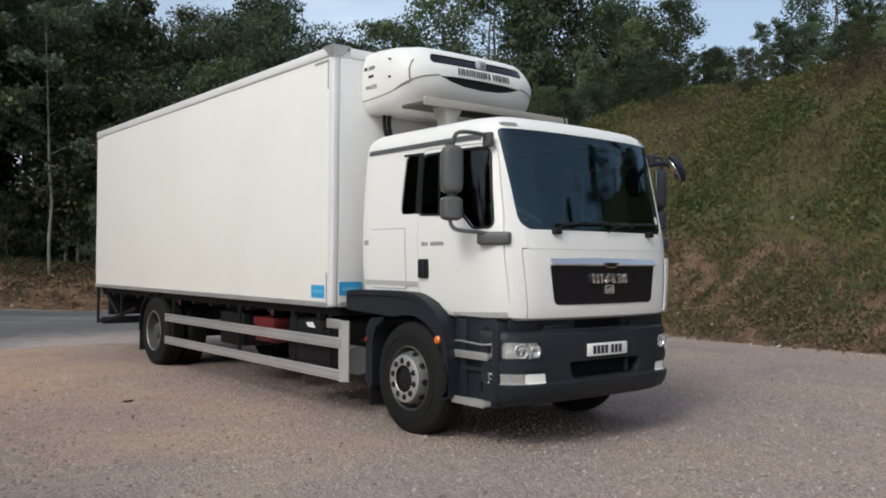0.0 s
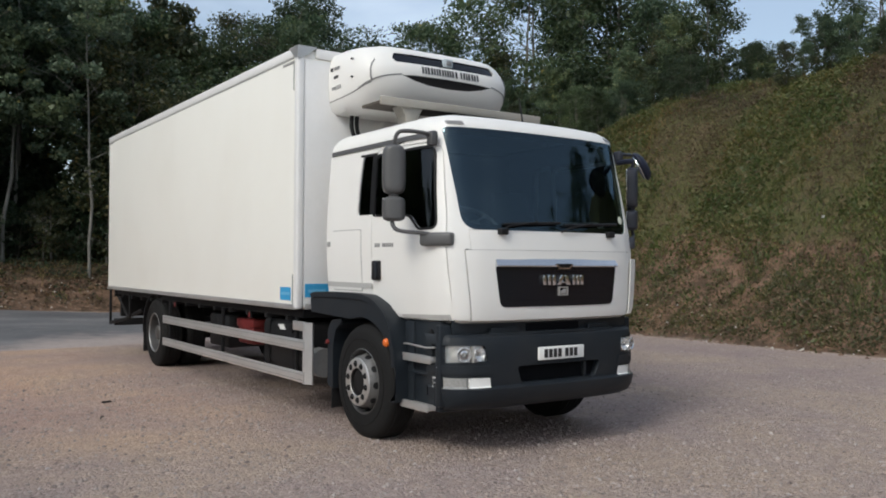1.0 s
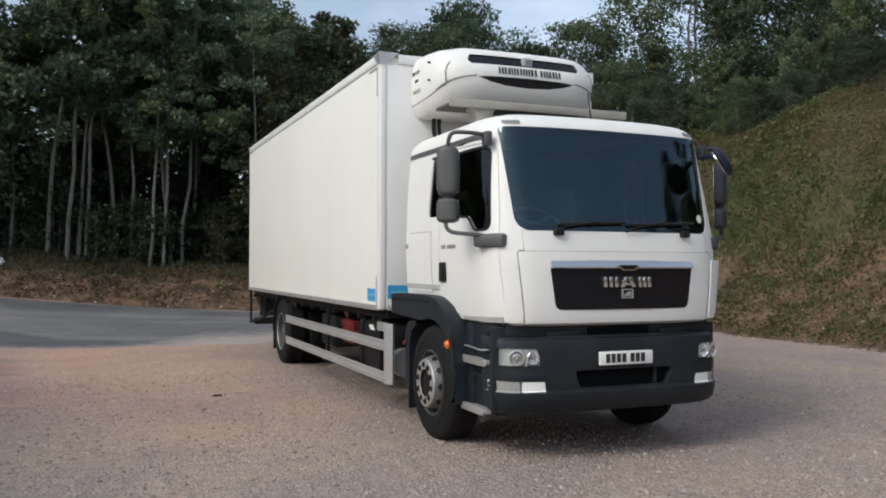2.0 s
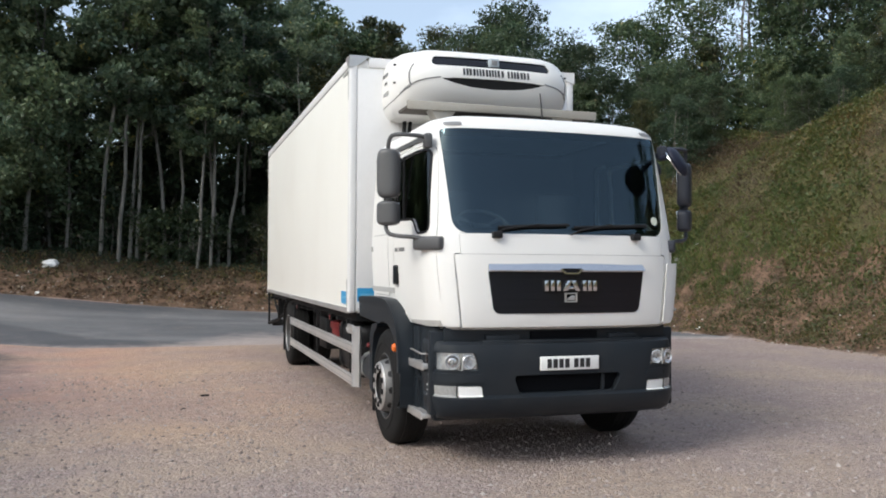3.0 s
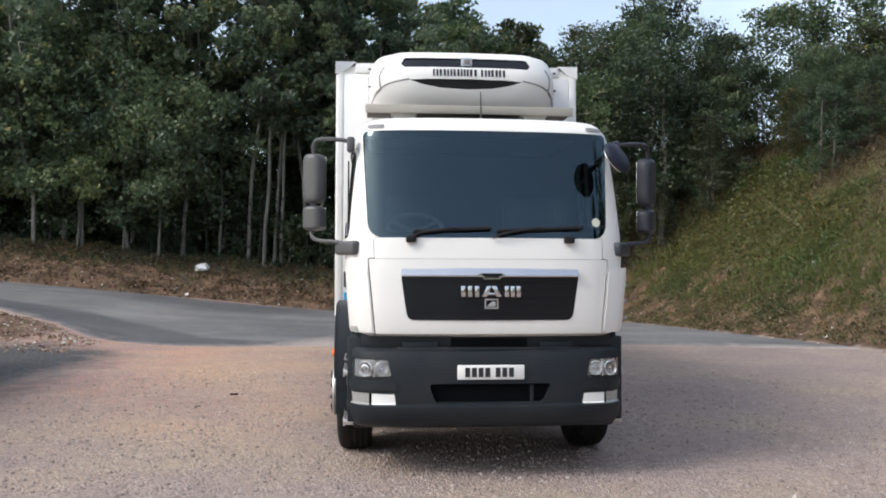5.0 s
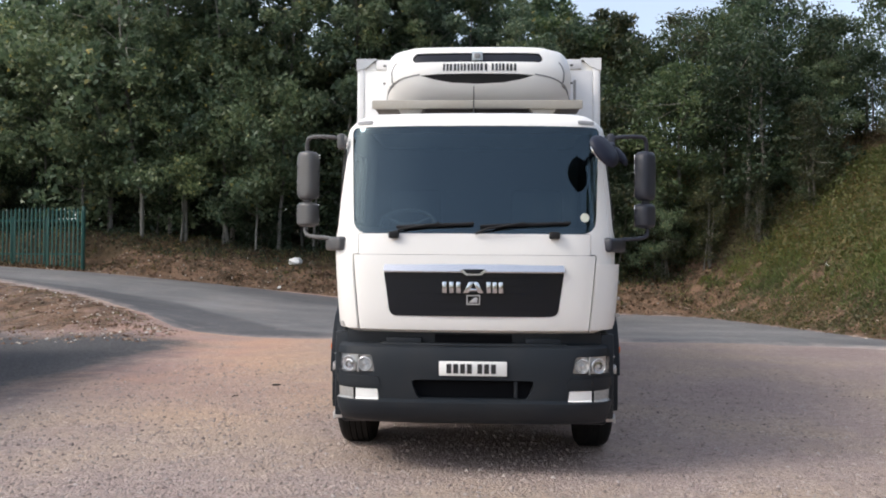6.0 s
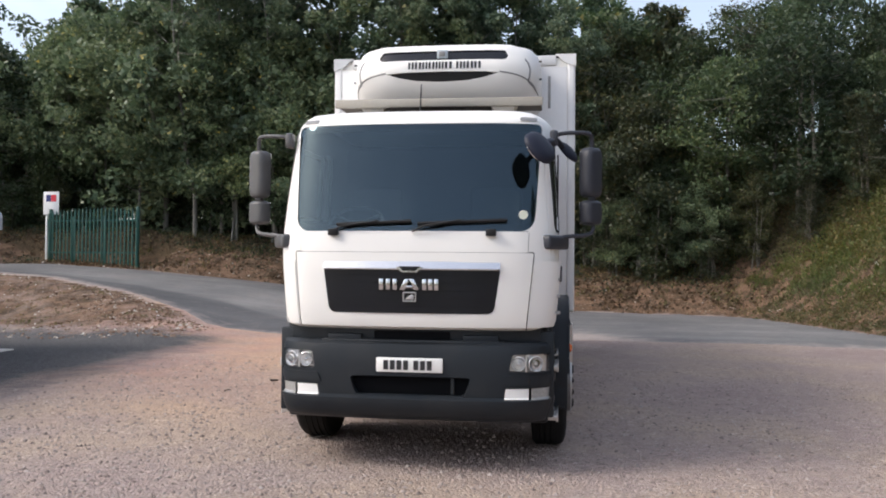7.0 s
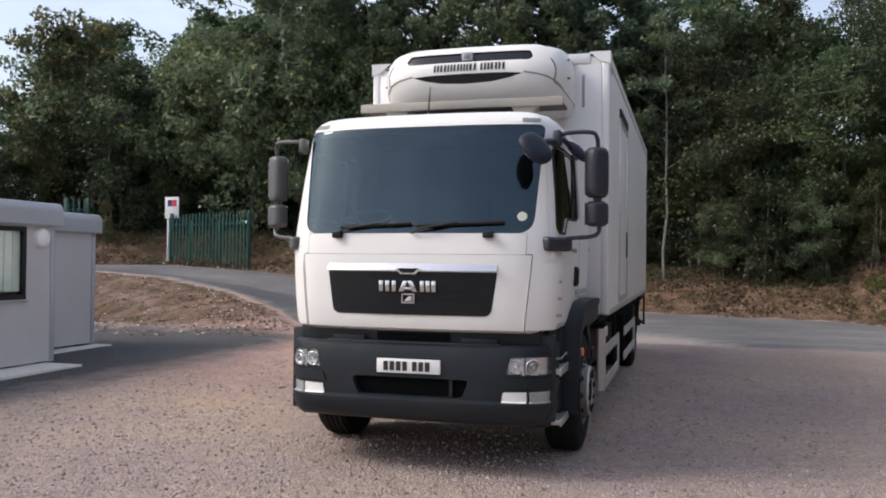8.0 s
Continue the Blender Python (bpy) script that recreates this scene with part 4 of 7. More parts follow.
# ---- steps, arches and mudguards ----
for s in (-1, 1):
    X = lambda a, b: (min(s * a, s * b), max(s * a, s * b))
    side = part("step_housing", block(*X(0.70, 1.06), 0.30, 0.80, 0.36, 1.12, 0.03), M_DARK, truck)
    part("step_back", block(*X(0.70, 1.09), 0.66, 0.80, 0.38, 1.10, 0.02), M_DARK, side)
    part("step_front", block(*X(0.75, 1.105), 0.24, 0.31, 0.42, 1.09, 0.015), M_DARK, side)
    for z, y0, y1 in ((0.775, 0.32, 0.77), (0.375, 0.36, 0.80)):
        tr = part("step_tread", block(*X(0.86, 1.135), y0, y1, z, z + 0.045, 0.012), M_STEEL, side, "bright metal step tread")
        part("tread_lip", block(*X(1.125, 1.14), y0 + 0.01, y1 - 0.01, z - 0.01, z + 0.055, 0.004), M_ALU, tr)
    part("step_rail", tube([(s * 1.11, 0.30, 0.905), (s * 1.13, 0.40, 0.895), (s * 1.13, 0.70, 0.91), (s * 1.11, 0.78, 0.90)], 0.008, 6), M_STEEL, side)
    part("step_lip", block(*X(0.80, 1.09), 0.31, 0.80, 0.655, 0.688, 0.01), M_DARK, side)
    # black plate stands in for the shade in an opening
    part("step_hole", prism(rounded([(0.372, 0.49), (0.485, 0.49), (0.485, 0.575), (0.44, 0.59), (0.372, 0.56)], 0.012, 2), "x", *X(1.03, 1.0645)), M_RECESS_SHADE, side)
    part("step_strut", block(*X(1.0, 1.10), 0.30, 0.345, 0.42, 0.66, 0.01), M_DARK, side)
    # black disc stands in for the dark of the tow-eye opening
    part("tow_eye", lathe([(0.0, 0), (0.035, 0), (0.035, 0.01), (0, 0.01)], s * 1.062, 0.42, 1.01, 16, s), M_BLACK, side)
    # arch: outer curve over the wheel
    outer = [(2.38, 1.10), (2.39, 1.24), (2.30, 1.298), (1.9, 1.312), (1.45, 1.312), (1.22, 1.295), (1.02, 1.215), (0.88, 1.10), (0.775, 0.90), (0.74, 0.70), (0.76, 0.40)]
    outer = [tuple(p)[:2] for p in curve_points([(a, b, 0) for a, b in outer], 4)]
    inner = [(AXLE_F + 0.60 * math.cos(a) * (1.0), HUB_Z + 0.585 * math.sin(a)) for a in np.linspace(math.pi * 1.05, math.pi * 0.40, 20)]
    inner = [(0.835, 0.40)] + inner + [(1.98, 1.085)]
    arch = prism(outer + inner, "x", *X(0.80, 1.215))
    arch = part("wheel_arch", arch, M_DARK, truck, "dark grey plastic wheel arch")
    part("arch_lip", prism(outer[6:-4] + [(a, b) for a, b in grown(outer, -0.05)][6:-4][::-1], "x", *X(1.205, 1.232)), M_DARK, arch)
    part("side_marker", lathe([(0.0, 0.03), (0.022, 0.028), (0.036, 0.015), (0.038, 0.0), (0.0, -0.01)], s * 1.225, 0.875, 0.905, 20, s), M_AMBER, arch, "round amber side marker lamp")
    # rear quarter of the mudguard and its flap
    outl = rounded([(1.985, 0.36), (2.10, 0.40), (2.10, 0.93), (2.02, 1.03), (1.80, 1.06), (1.78, 1.02), (1.93, 0.95), (1.985, 0.80)], 0.03, 3)
    mg = part("mudguard", prism(outl, "x", *X(0.80, 1.17)), M_DARK, truck)
    part("mudflap", block(*X(0.84, 1.15), 2.04, 2.055, 0.17, 0.45, 0.004), M_BLACK, mg)
    part("marker_stalk", tube([(s * 1.12, 2.09, 0.80), (s * 1.2, 2.13, 0.80)], 0.015, 6), M_CHASSIS, mg)
    part("rear_marker", lathe([(0.0, 0.02), (0.02, 0.018), (0.025, 0.0), (0, -0.005)], s * 1.185, 2.06, 0.82, 16, s), M_RED, mg, "small red reflector")

# ---- wheels ----
def wheel(x, y, s, front):
    """Tyre with rim, hub and nuts; x is the tyre's outer face."""
    w = 0.30
    prof = [(0.295, -0.03), (0.30, 0.0), (0.36, 0.008), (0.44, 0.006), (0.49, -0.012), (0.512, -0.035), (TYRE_R, -0.06), (TYRE_R, -w + 0.06), (0.512, -w + 0.035), (0.49, -w + 0.012), (0.36, -w), (0.295, -w + 0.02)]
    ty = lathe(prof, x, y, HUB_Z, 72, s)
    t = part("wheel", ty, M_RUBBER, truck, "black tyre on a grey steel rim")
    for k in range(4):
        o = -0.075 - k * 0.05
        part("tread_rib", lathe([(TYRE_R - 0.002, o), (TYRE_R + 0.008, o - 0.004), (TYRE_R + 0.008, o - 0.034), (TYRE_R - 0.002, o - 0.038)], x, y, HUB_Z, 72, s), M_RUBBER, t)
    part("wall_ring", lathe([(0.385, 0.004), (0.388, 0.0125), (0.392, 0.0125), (0.395, 0.004)], x, y, HUB_Z, 64, s), M_RUBBER, t)
    if front:
        rim = [(0.302, -0.06), (0.305, -0.005), (0.29, 0.004), (0.278, -0.01), (0.270, -0.06), (0.262, -0.09), (0.25, -0.04), (0.232, 0.02), (0.217, 0.046), (0.212, 0.058), (0.207, 0.060), (0.130, 0.060), (0.124, 0.055)]
        hub = [(0.124, 0.055), (0.118, 0.02), (0.108, 0.03), (0.088, 0.035), (0.02, 0.038), (0.0, 0.038)]
        nut_r, nut_o = 0.165, 0.060
    else:
        rim = [(0.302, -0.06), (0.305, -0.005), (0.29, 0.004), (0.28, -0.012), (0.272, -0.06), (0.262, -0.12), (0.245, -0.165), (0.21, -0.175), (0.15, -0.165), (0.12, -0.165)]
        hub = [(0.125, -0.17), (0.12, -0.08), (0.10, -0.04), (0.05, -0.03), (0.0, -0.03)]
        nut_r, nut_o = 0.168, -0.168
    cut = 5 if front else 3
    r = part("rim", lathe(rim[: cut + 1], x, y, HUB_Z, 64, s), M_DISH if front else M_RIM, t, "dull steel rim")
    if front:
        part("wheel_cone", lathe(rim[cut:9], x, y, HUB_Z, 64, s), M_CONE, r)
        cut = 8
    part("wheel_disc", lathe(rim[cut:], x, y, HUB_Z, 64, s), M_STEEL if front else M_DISH, r, "paler bolted disc")
    part("hub", lathe(hub, x, y, HUB_Z, 40, s), M_CHASSIS if front else M_DISH, r)
    bm = lathe([(0.0, 0.018), (0.014, 0.017), (0.019, 0.010), (0.029, 0.004), (0.030, 0.0)], 0, 0, 0, 8, s)
    nut = None
    for k in range(10):
        a = k * math.tau / 10 + 0.2
        at = Matrix.Translation((x + s * nut_o, y + nut_r * math.cos(a), HUB_Z + nut_r * math.sin(a)))
        if nut is None:
            nut = part("wheel_nut", bm, M_CHASSIS, r)
            nut.matrix_basis = at
        else:
            o = nut.copy()
            scene.collection.objects.link(o)
            o.matrix_basis = at
    # round hand holes of the disc, black discs standing in for their shade
    if front:
        for k in range(10):
            a = k * math.tau / 10 + 0.05
            bm = lathe([(0.0, 0.003), (0.03, 0.003), (0.034, -0.008)], 0, 0, 0, 14, s)
            moved(bm, pose(0, 0, 0, math.degrees(a), 0, 0) @ Matrix.Translation((x - s * 0.008, 0.2405, 0)) @ pose(0, 0, 0, 0, 0, s * 73))
            moved(bm, Matrix.Translation((0, y, HUB_Z)))
            part("hand_hole", bm, M_BLACK, r)


for s in (-1, 1):
    wheel(s * 1.20, AXLE_F, s, True)
    wheel(s * 1.235, AXLE_R, s, False)
    wheel(s * 0.89, AXLE_R, s, False)

# ---- chassis ----
for s in (-1, 1):
    part("chassis_rail", block(s * 0.37, s * 0.45, 0.35, 10.35, 0.74, 1.02, 0.01), M_CHASSIS, truck)
for y in (0.9, 2.3, 4.2, 6.2, 8.8, 10.2):
    part("cross_member", block(-0.37, 0.37, y - 0.06, y + 0.06, 0.78, 0.98, 0.01), M_CHASSIS, truck)
part("front_axle", block(-0.95, 0.95, AXLE_F - 0.07, AXLE_F + 0.07, 0.42, 0.56, 0.03), M_CHASSIS, truck)
part("rear_axle", tube([(-0.9, AXLE_R, HUB_Z), (-0.3, AXLE_R, HUB_Z), (-0.2, AXLE_R, HUB_Z), (0.2, AXLE_R, HUB_Z), (0.3, AXLE_R, HUB_Z), (0.9, AXLE_R, HUB_Z)], 0.12, 12), M_CHASSIS, truck)
part("engine_block", block(-0.36, 0.36, 0.45, 1.9, 0.5, 1.3, 0.05), M_CHASSIS, truck)
part("subframe", block(-1.2, 1.2, 2.6, 10.4, 1.02, 1.105, 0.01), M_CHASSIS, truck)
for k in range(14):
    y = 2.9 + k * 0.56
    part("floor_bearer", block(-1.25, 1.25, y - 0.03, y + 0.03, 0.985, 1.03, 0.004, segs=1), M_CHASSIS, truck)
# fuel tank, battery box, red air coupling box, spare tank
tank = part("fuel_tank", block(-1.17, -0.55, 2.62, 3.75, 0.42, 0.985, 0.1, segs=3), M_BLACK, truck, "black fuel tank")
part("tank_cap", lathe([(0, 0.03), (0.05, 0.03), (0.055, 0), (0, -0.01)], -1.165, 2.9, 0.90, 20, -1), M_CHASSIS, tank)
for y in (2.8, 3.55):
    part("tank_strap", block(-1.18, -0.54, y, y + 0.05, 0.41, 0.995, 0.1, segs=3), M_CHASSIS, tank)
part("tank_mark", prism([(3.08, 0.865), (3.22, 0.865), (3.28, 0.915), (3.14, 0.925)], "x", -1.178, -1.172), M_PLATE, tank)
part("air_cylinder", tube([(-1.02, 2.45, 0.56), (-1.02, 2.46, 0.56), (-1.02, 2.60, 0.56), (-1.02, 2.61, 0.56)], 0.15, 20), M_SEAL, truck, "pale grey round air tank end")
red = part("red_box", block(-1.08, -0.7, 4.22, 4.72, 0.60, 0.88, 0.03), M_RED, truck, "red plastic toolbox")
part("red_box_lid", block(-1.095, -0.69, 4.20, 4.74, 0.80, 0.90, 0.02), M_RED, red)
part("battery_box", block(-1.10, -0.55, 5.0, 5.7, 0.5, 0.92, 0.03), M_BLACK, truck)
part("spare_tank", tube([(0.85, 2.8, 0.68), (0.85, 2.81, 0.68), (0.85, 4.2, 0.68), (0.85, 4.21, 0.68)], 0.26, 24), M_BLACK, truck)
part("exhaust_box", block(0.5, 1.1, 4.5, 5.3, 0.45, 0.95, 0.06), M_CHASSIS, truck)
# small lamps under the body rail
for y in (3.95, 6.75):
    lamp = part("under_body_lamp", block(-1.24, -1.215, y - 0.025, y + 0.025, 0.945, 1.03, 0.006), M_CHASSIS, truck)
    part("orange_lens", block(-1.248, -1.238, y - 0.02, y + 0.02, 0.96, 1.015, 0.004), M_RED, lamp)

# ---- side guards: two aluminium rails on a broad front post ----
def guard(s, y0, y1, front_post, rear_post):
    rail = None
    for z in (0.375, 0.70):
        o = part("guard_rail", block(*sorted((s * 1.262, s * 1.285)), y0, y1, z, z + 0.112, 0.008), M_ALU, truck, "dull aluminium side-guard rail")
        rail = rail or o
        for k in (0.25, 0.75):
            zz = z + 0.112 * k
            part("rail_groove", block(*sorted((s * 1.284, s * 1.2875)), y0, y1, zz - 0.003, zz + 0.003), M_SEAL, o)
    if front_post:
        bm = loft([[(s * 1.287, y0 + 0.02, z), (s * 1.225, y0 - 0.075, z), (s * 1.205, y0 - 0.065, z), (s * 1.262, y0 + 0.02, z)] for z in (0.365, 0.985)])
        part("guard_post", bm, M_ALU, rail)
        part("upper_stub", block(*sorted((s * 1.262, s * 1.285)), y0 - 0.0, y0 + 0.27, 0.90, 0.995, 0.008), M_ALU, rail)
    if rear_post:
        part("rear_post", block(*sorted((s * 1.262, s * 1.287)), y1 - 0.09, y1, 0.372, 0.815, 0.006), M_ALU, rail)
    n = max(2, round((y1 - y0) / 1.5))
    for k in range(n):
        y = y0 + 0.25 + (y1 - y0 - 0.5) * k / (n - 1)
        part("guard_bracket", block(*sorted((s * 1.225, s * 1.262)), y - 0.016, y + 0.016, 0.38, 1.03, 0.005), M_CHASSIS, rail)


guard(-1, 2.40, 7.20, True, False)
guard(1, 2.40, 4.15, True, True)
guard(1, 5.10, 7.15, False, True)

# rear mudguards and flaps, tail underrun frame
for s in (-1, 1):
    arc = [(AXLE_R + 0.60 * math.cos(a), HUB_Z + 0.60 * math.sin(a)) for a in np.linspace(-0.05, math.pi * 0.62, 20)]
    arc2 = [(AXLE_R + 0.575 * math.cos(a), HUB_Z + 0.575 * math.sin(a)) for a in np.linspace(math.pi * 0.62, -0.05, 20)]
    mg = part("rear_mudguard", prism(arc + arc2, "x", *sorted((s * 0.58, s * 1.25))), M_BLACK, truck)
    part("rear_mudflap", block(*sorted((s * 0.6, s * 1.24)), 8.36, 8.375, 0.18, 0.6, 0.004), M_BLACK, mg)
    fr = part("tail_frame", block(*sorted((s * 1.24, s * 1.275)), 10.40, 10.45, 0.48, 1.11, 0.005), M_CHASSIS, truck)
    part("tail_rail", tube([(s * 1.255, 10.42, 0.51), (s * 1.2, 9.6, 0.62), (s * 1.1, 8.95, 0.8)], 0.03, 6), M_CHASSIS, fr)
    part("tail_strut", tube([(s * 1.2, 10.3, 1.08), (s * 1.15, 9.6, 0.62)], 0.022, 6), M_CHASSIS, fr)
    part("tail_hanger", tube([(s * 1.2, 9.35, 1.05), (s * 1.2, 9.35, 0.66)], 0.022, 6), M_CHASSIS, fr)
part("underrun_bar", block(-1.2, 1.2, 10.32, 10.44, 0.46, 0.58, 0.01), M_CHASSIS, truck)
part("tail_lift_board", block(-1.1, 1.1, 10.30, 10.40, 0.62, 1.08, 0.01), M_CHASSIS, truck)

# ---- refrigerated body ----
BX, BF, BR, BB, BT = 1.292, 2.565, 10.5, 1.12, 3.825
body = part("box_body", block(-BX, BX, BF, BR, BB, BT - 0.02, 0.03, segs=3), M_PANEL, truck, "cream-white smooth insulated box body")
part("bulkhead_skin", block(-1.215, 1.215, BF - 0.012, BF + 0.02, BB + 0.02, 3.70, 0.006), M_TRIM, body)
for s in (-1, 1):
    a, b = sorted((s * (BX - 0.05), s * (BX + 0.008)))
    part("corner_post", block(s * (BX - 0.075), s * (BX + 0.010), BF - 0.016, BF + 0.075, BB - 0.005, BT - 0.05, 0.025, segs=4), M_TRIM, body)
    part("top_rail", block(a, b, BF + 0.01, BR, 3.725, BT, 0.015), M_TRIM, body, "white roof-edge profile")
    part("rail_shadow_groove", block(*sorted((s * (BX - 0.01), s * (BX + 0.003))), BF + 0.09, BR - 0.02, 3.708, 3.727), M_SEAL, body)
    part("bottom_rail", block(a, b, BF + 0.05, BR, BB - 0.012, BB + 0.045, 0.006), M_ALU, body, "aluminium bottom rail")
    # pressed metal corner cap
    cap = loft([[(s * (BX - 0.20), BF - 0.022, BT - 0.012), (s * (BX + 0.014), BF - 0.022, BT - 0.012), (s * (BX + 0.014), BF + 0.19, BT - 0.012), (s * (BX - 0.20), BF + 0.19, BT - 0.012)],
                [(s * (BX - 0.20), BF - 0.022, BT + 0.008), (s * (BX + 0.014), BF - 0.022, BT + 0.008), (s * (BX + 0.014), BF + 0.19, BT + 0.008), (s * (BX - 0.20), BF + 0.19, BT + 0.008)]])
    capm = M_ALU if s < 0 else M_TRIM
    cp = part("corner_cap", cap, capm, body, "pressed metal corner cap")
    tri_f = [(s * (BX + 0.015), BT + 0.006), (s * (BX - 0.20), BT + 0.006), (s * (BX - 0.09), BT - 0.09), (s * (BX + 0.015), BT - 0.125)]
    part("cap_face", prism(tri_f, "y", BF - 0.026, BF - 0.012), capm, cp)
    tri_s = [(BF - 0.024, BT + 0.006), (BF + 0.19, BT + 0.006), (BF + 0.05, BT - 0.11), (BF - 0.024, BT - 0.125)]
    part("cap_cheek", prism(tri_s, "x", *sorted((s * (BX + 0.010), s * (BX + 0.017)))), capm, cp)
    # grey seal strips by the corners
    x0, x1 = sorted((s * (BX - 0.002), s * (BX + 0.006)))
    part("seal_strip", block(x0, x1, BF + 0.085, BF + 0.10, 3.38, 3.69), M_SEAL, body)
    part("seal_strip", block(x0, x1, BF + 0.10, BF + 0.36, 3.665, 3.69), M_SEAL, body)
    part("seal_strip", block(x0, x1, BF + 0.085, BF + 0.10, 1.17, 1.47), M_SEAL, body)
    part("seal_strip", block(x0, x1, BR - 0.04, BR - 0.02, 3.30, 3.72), M_SEAL, body)
    part("seal_strip", block(x0, x1, BR - 0.30, BR - 0.04, 3.69, 3.715), M_SEAL, body)
    if s > 0:
        part("bulkhead_strip", block(s * 1.03 - 0.014, s * 1.03 + 0.014, BF - 0.017, BF - 0.010, 3.26, 3.60, 0.003), M_SEAL, body)
part("front_top_rail", block(-1.10, 1.10, BF - 0.02, BF + 0.05, 3.715, BT - 0.003, 0.012), M_TRIM, body)
part("front_bottom_rail", block(-1.2, 1.2, BF - 0.018, BF + 0.04, BB - 0.01, BB + 0.05, 0.006), M_ALU, body)
part("roof_skin", block(-1.24, 1.24, BF + 0.05, BR - 0.02, BT - 0.04, BT - 0.012), M_TRIM, body)
for s in (-1,):
    st = part("blue_sticker", block(*sorted((s * (BX + 0.0005), s * (BX + 0.004))), 2.70, 2.965, 1.20, 1.335), M_BLUE, body, "blue sticker with a pale printed line")
    part("sticker_line", block(*sorted((s * (BX + 0.003), s * (BX + 0.006))), 2.72, 2.93, 1.255, 1.285), M_PALEBLUE, st)
    sf = part("blue_sticker", block(*sorted((s * 0.93, s * 1.205)), BF - 0.019, BF - 0.011, 1.235, 1.375), M_BLUE, body, "blue sticker on the bulkhead")
    part("white_label", block(*sorted((s * 0.99, s * 1.19)), BF - 0.0165, BF - 0.011, 1.165, 1.222), M_PLATE, body)
    part("sticker_line", block(*sorted((s * 0.97, s * 1.17)), BF - 0.022, BF - 0.017, 1.285, 1.315), M_PALEBLUE, sf)
# side door of the load space on the far flank
dx0, dx1 = BX - 0.004, BX + 0.012
ld = part("load_door", block(dx0, dx1, 3.92, 5.05, 1.26, 3.30, 0.008), M_PANEL, body, "flush white side door with dark top strip")
for y0, y1, z0, z1 in ((3.87, 3.92, 1.20, 3.36), (5.05, 5.10, 1.20, 3.36), (3.87, 5.10, 1.20, 1.26), (3.87, 5.10, 3.30, 3.36)):
    part("door_frame", block(dx0, dx1 + 0.012, y0, y1, z0, z1, 0.005), M_ALU, ld)
part("door_top_strip", block(BX, BX + 0.028, 3.9, 5.05, 3.37, 3.47, 0.006), M_PRINT, ld)
part("load_door_handle", block(BX, BX + 0.03, 4.93, 4.98, 1.72, 2.05, 0.008), M_PRINT, ld)
for y in (3.9, 4.2, 4.5):
    part("hinge", block(BX, BX + 0.02, 3.885, 3.915, 1.4 + (y - 3.9) * 2.6, 1.52 + (y - 3.9) * 2.6, 0.004), M_STEEL, ld)

# ---- refrigeration unit over the cab ----
def unit_ring(z, hw, yf):
    right = [(0.0, yf), (0.4, yf + 0.012), (0.62, yf + 0.045), (hw - 0.14, yf + 0.13), (hw - 0.05, yf + 0.25), (hw - 0.005, yf + 0.45), (hw, 2.3), (hw, 2.54)]
    pts = [tuple(p)[:2] for p in curve_points([(x, y, 0) for x, y in right], 6)]
    pts = [(-x, y) for x, y in pts[::-1]] + pts[1:]
    return [(x, y, z) for x, y in pts]


UNIT = [(3.14, 0.80, 1.98), (3.155, 0.87, 1.90), (3.20, 0.915, 1.82), (3.28, 0.94, 1.755), (3.36, 0.95, 1.715), (3.44, 0.955, 1.69), (3.52, 0.955, 1.685), (3.58, 0.95, 1.70), (3.65, 0.94, 1.735), (3.725, 0.92, 1.79), (3.765, 0.895, 1.835), (3.79, 0.85, 1.90), (3.805, 0.78, 2.0), (3.812, 0.6, 2.2)]


def unit_solid(d=0.0):
    return loft([unit_ring(z + (d if z > 3.5 else -d) * 0.5, hw + d, yf - d) for z, hw, yf in UNIT])


V1 = rounded([(-0.61, 3.599), (0.61, 3.599), (0.642, 3.637), (0.606, 3.703), (-0.606, 3.703), (-0.642, 3.637)], 0.017, 4)
V2 = [(-0.56, 3.468), (-0.42, 3.425), (-0.25, 3.395), (0.0, 3.383), (0.25, 3.395), (0.42, 3.425), (0.56, 3.468), (0.4, 3.478), (0.0, 3.482), (-0.4, 3.478)]
SEAM = [tuple(p)[:2] for p in curve_points([(-0.905, 3.335, 0), (-0.86, 3.385, 0), (-0.74, 3.44, 0), (-0.56, 3.47, 0)], 6)]
FLANK = [tuple(p)[:2] for p in curve_points([(2.54, 3.268, 0), (2.22, 3.283, 0), (2.04, 3.315, 0), (1.93, 3.352, 0), (1.85, 3.385, 0)], 6)]
cuts = [("DIFFERENCE", prism(V1, "y", 1.3, 1.84)), ("DIFFERENCE", prism(V2, "y", 1.3, 1.78))]
unit = part("refrigeration_unit", carved(unit_solid(), cuts), M_WHITE, truck, "white streamlined refrigeration unit with black vents")
v1 = part("upper_vent", carved(unit_solid(-0.012), [("INTERSECT", prism(grown(V1, -0.002), "y", 1.3, 1.83))]), M_GRILLE, unit, "black upper air vent")
part("lower_vent", carved(unit_solid(-0.02), [("INTERSECT", prism(grown(V2, -0.002), "y", 1.3, 1.775))]), M_BLACK, unit, "black lens-shaped lower vent")
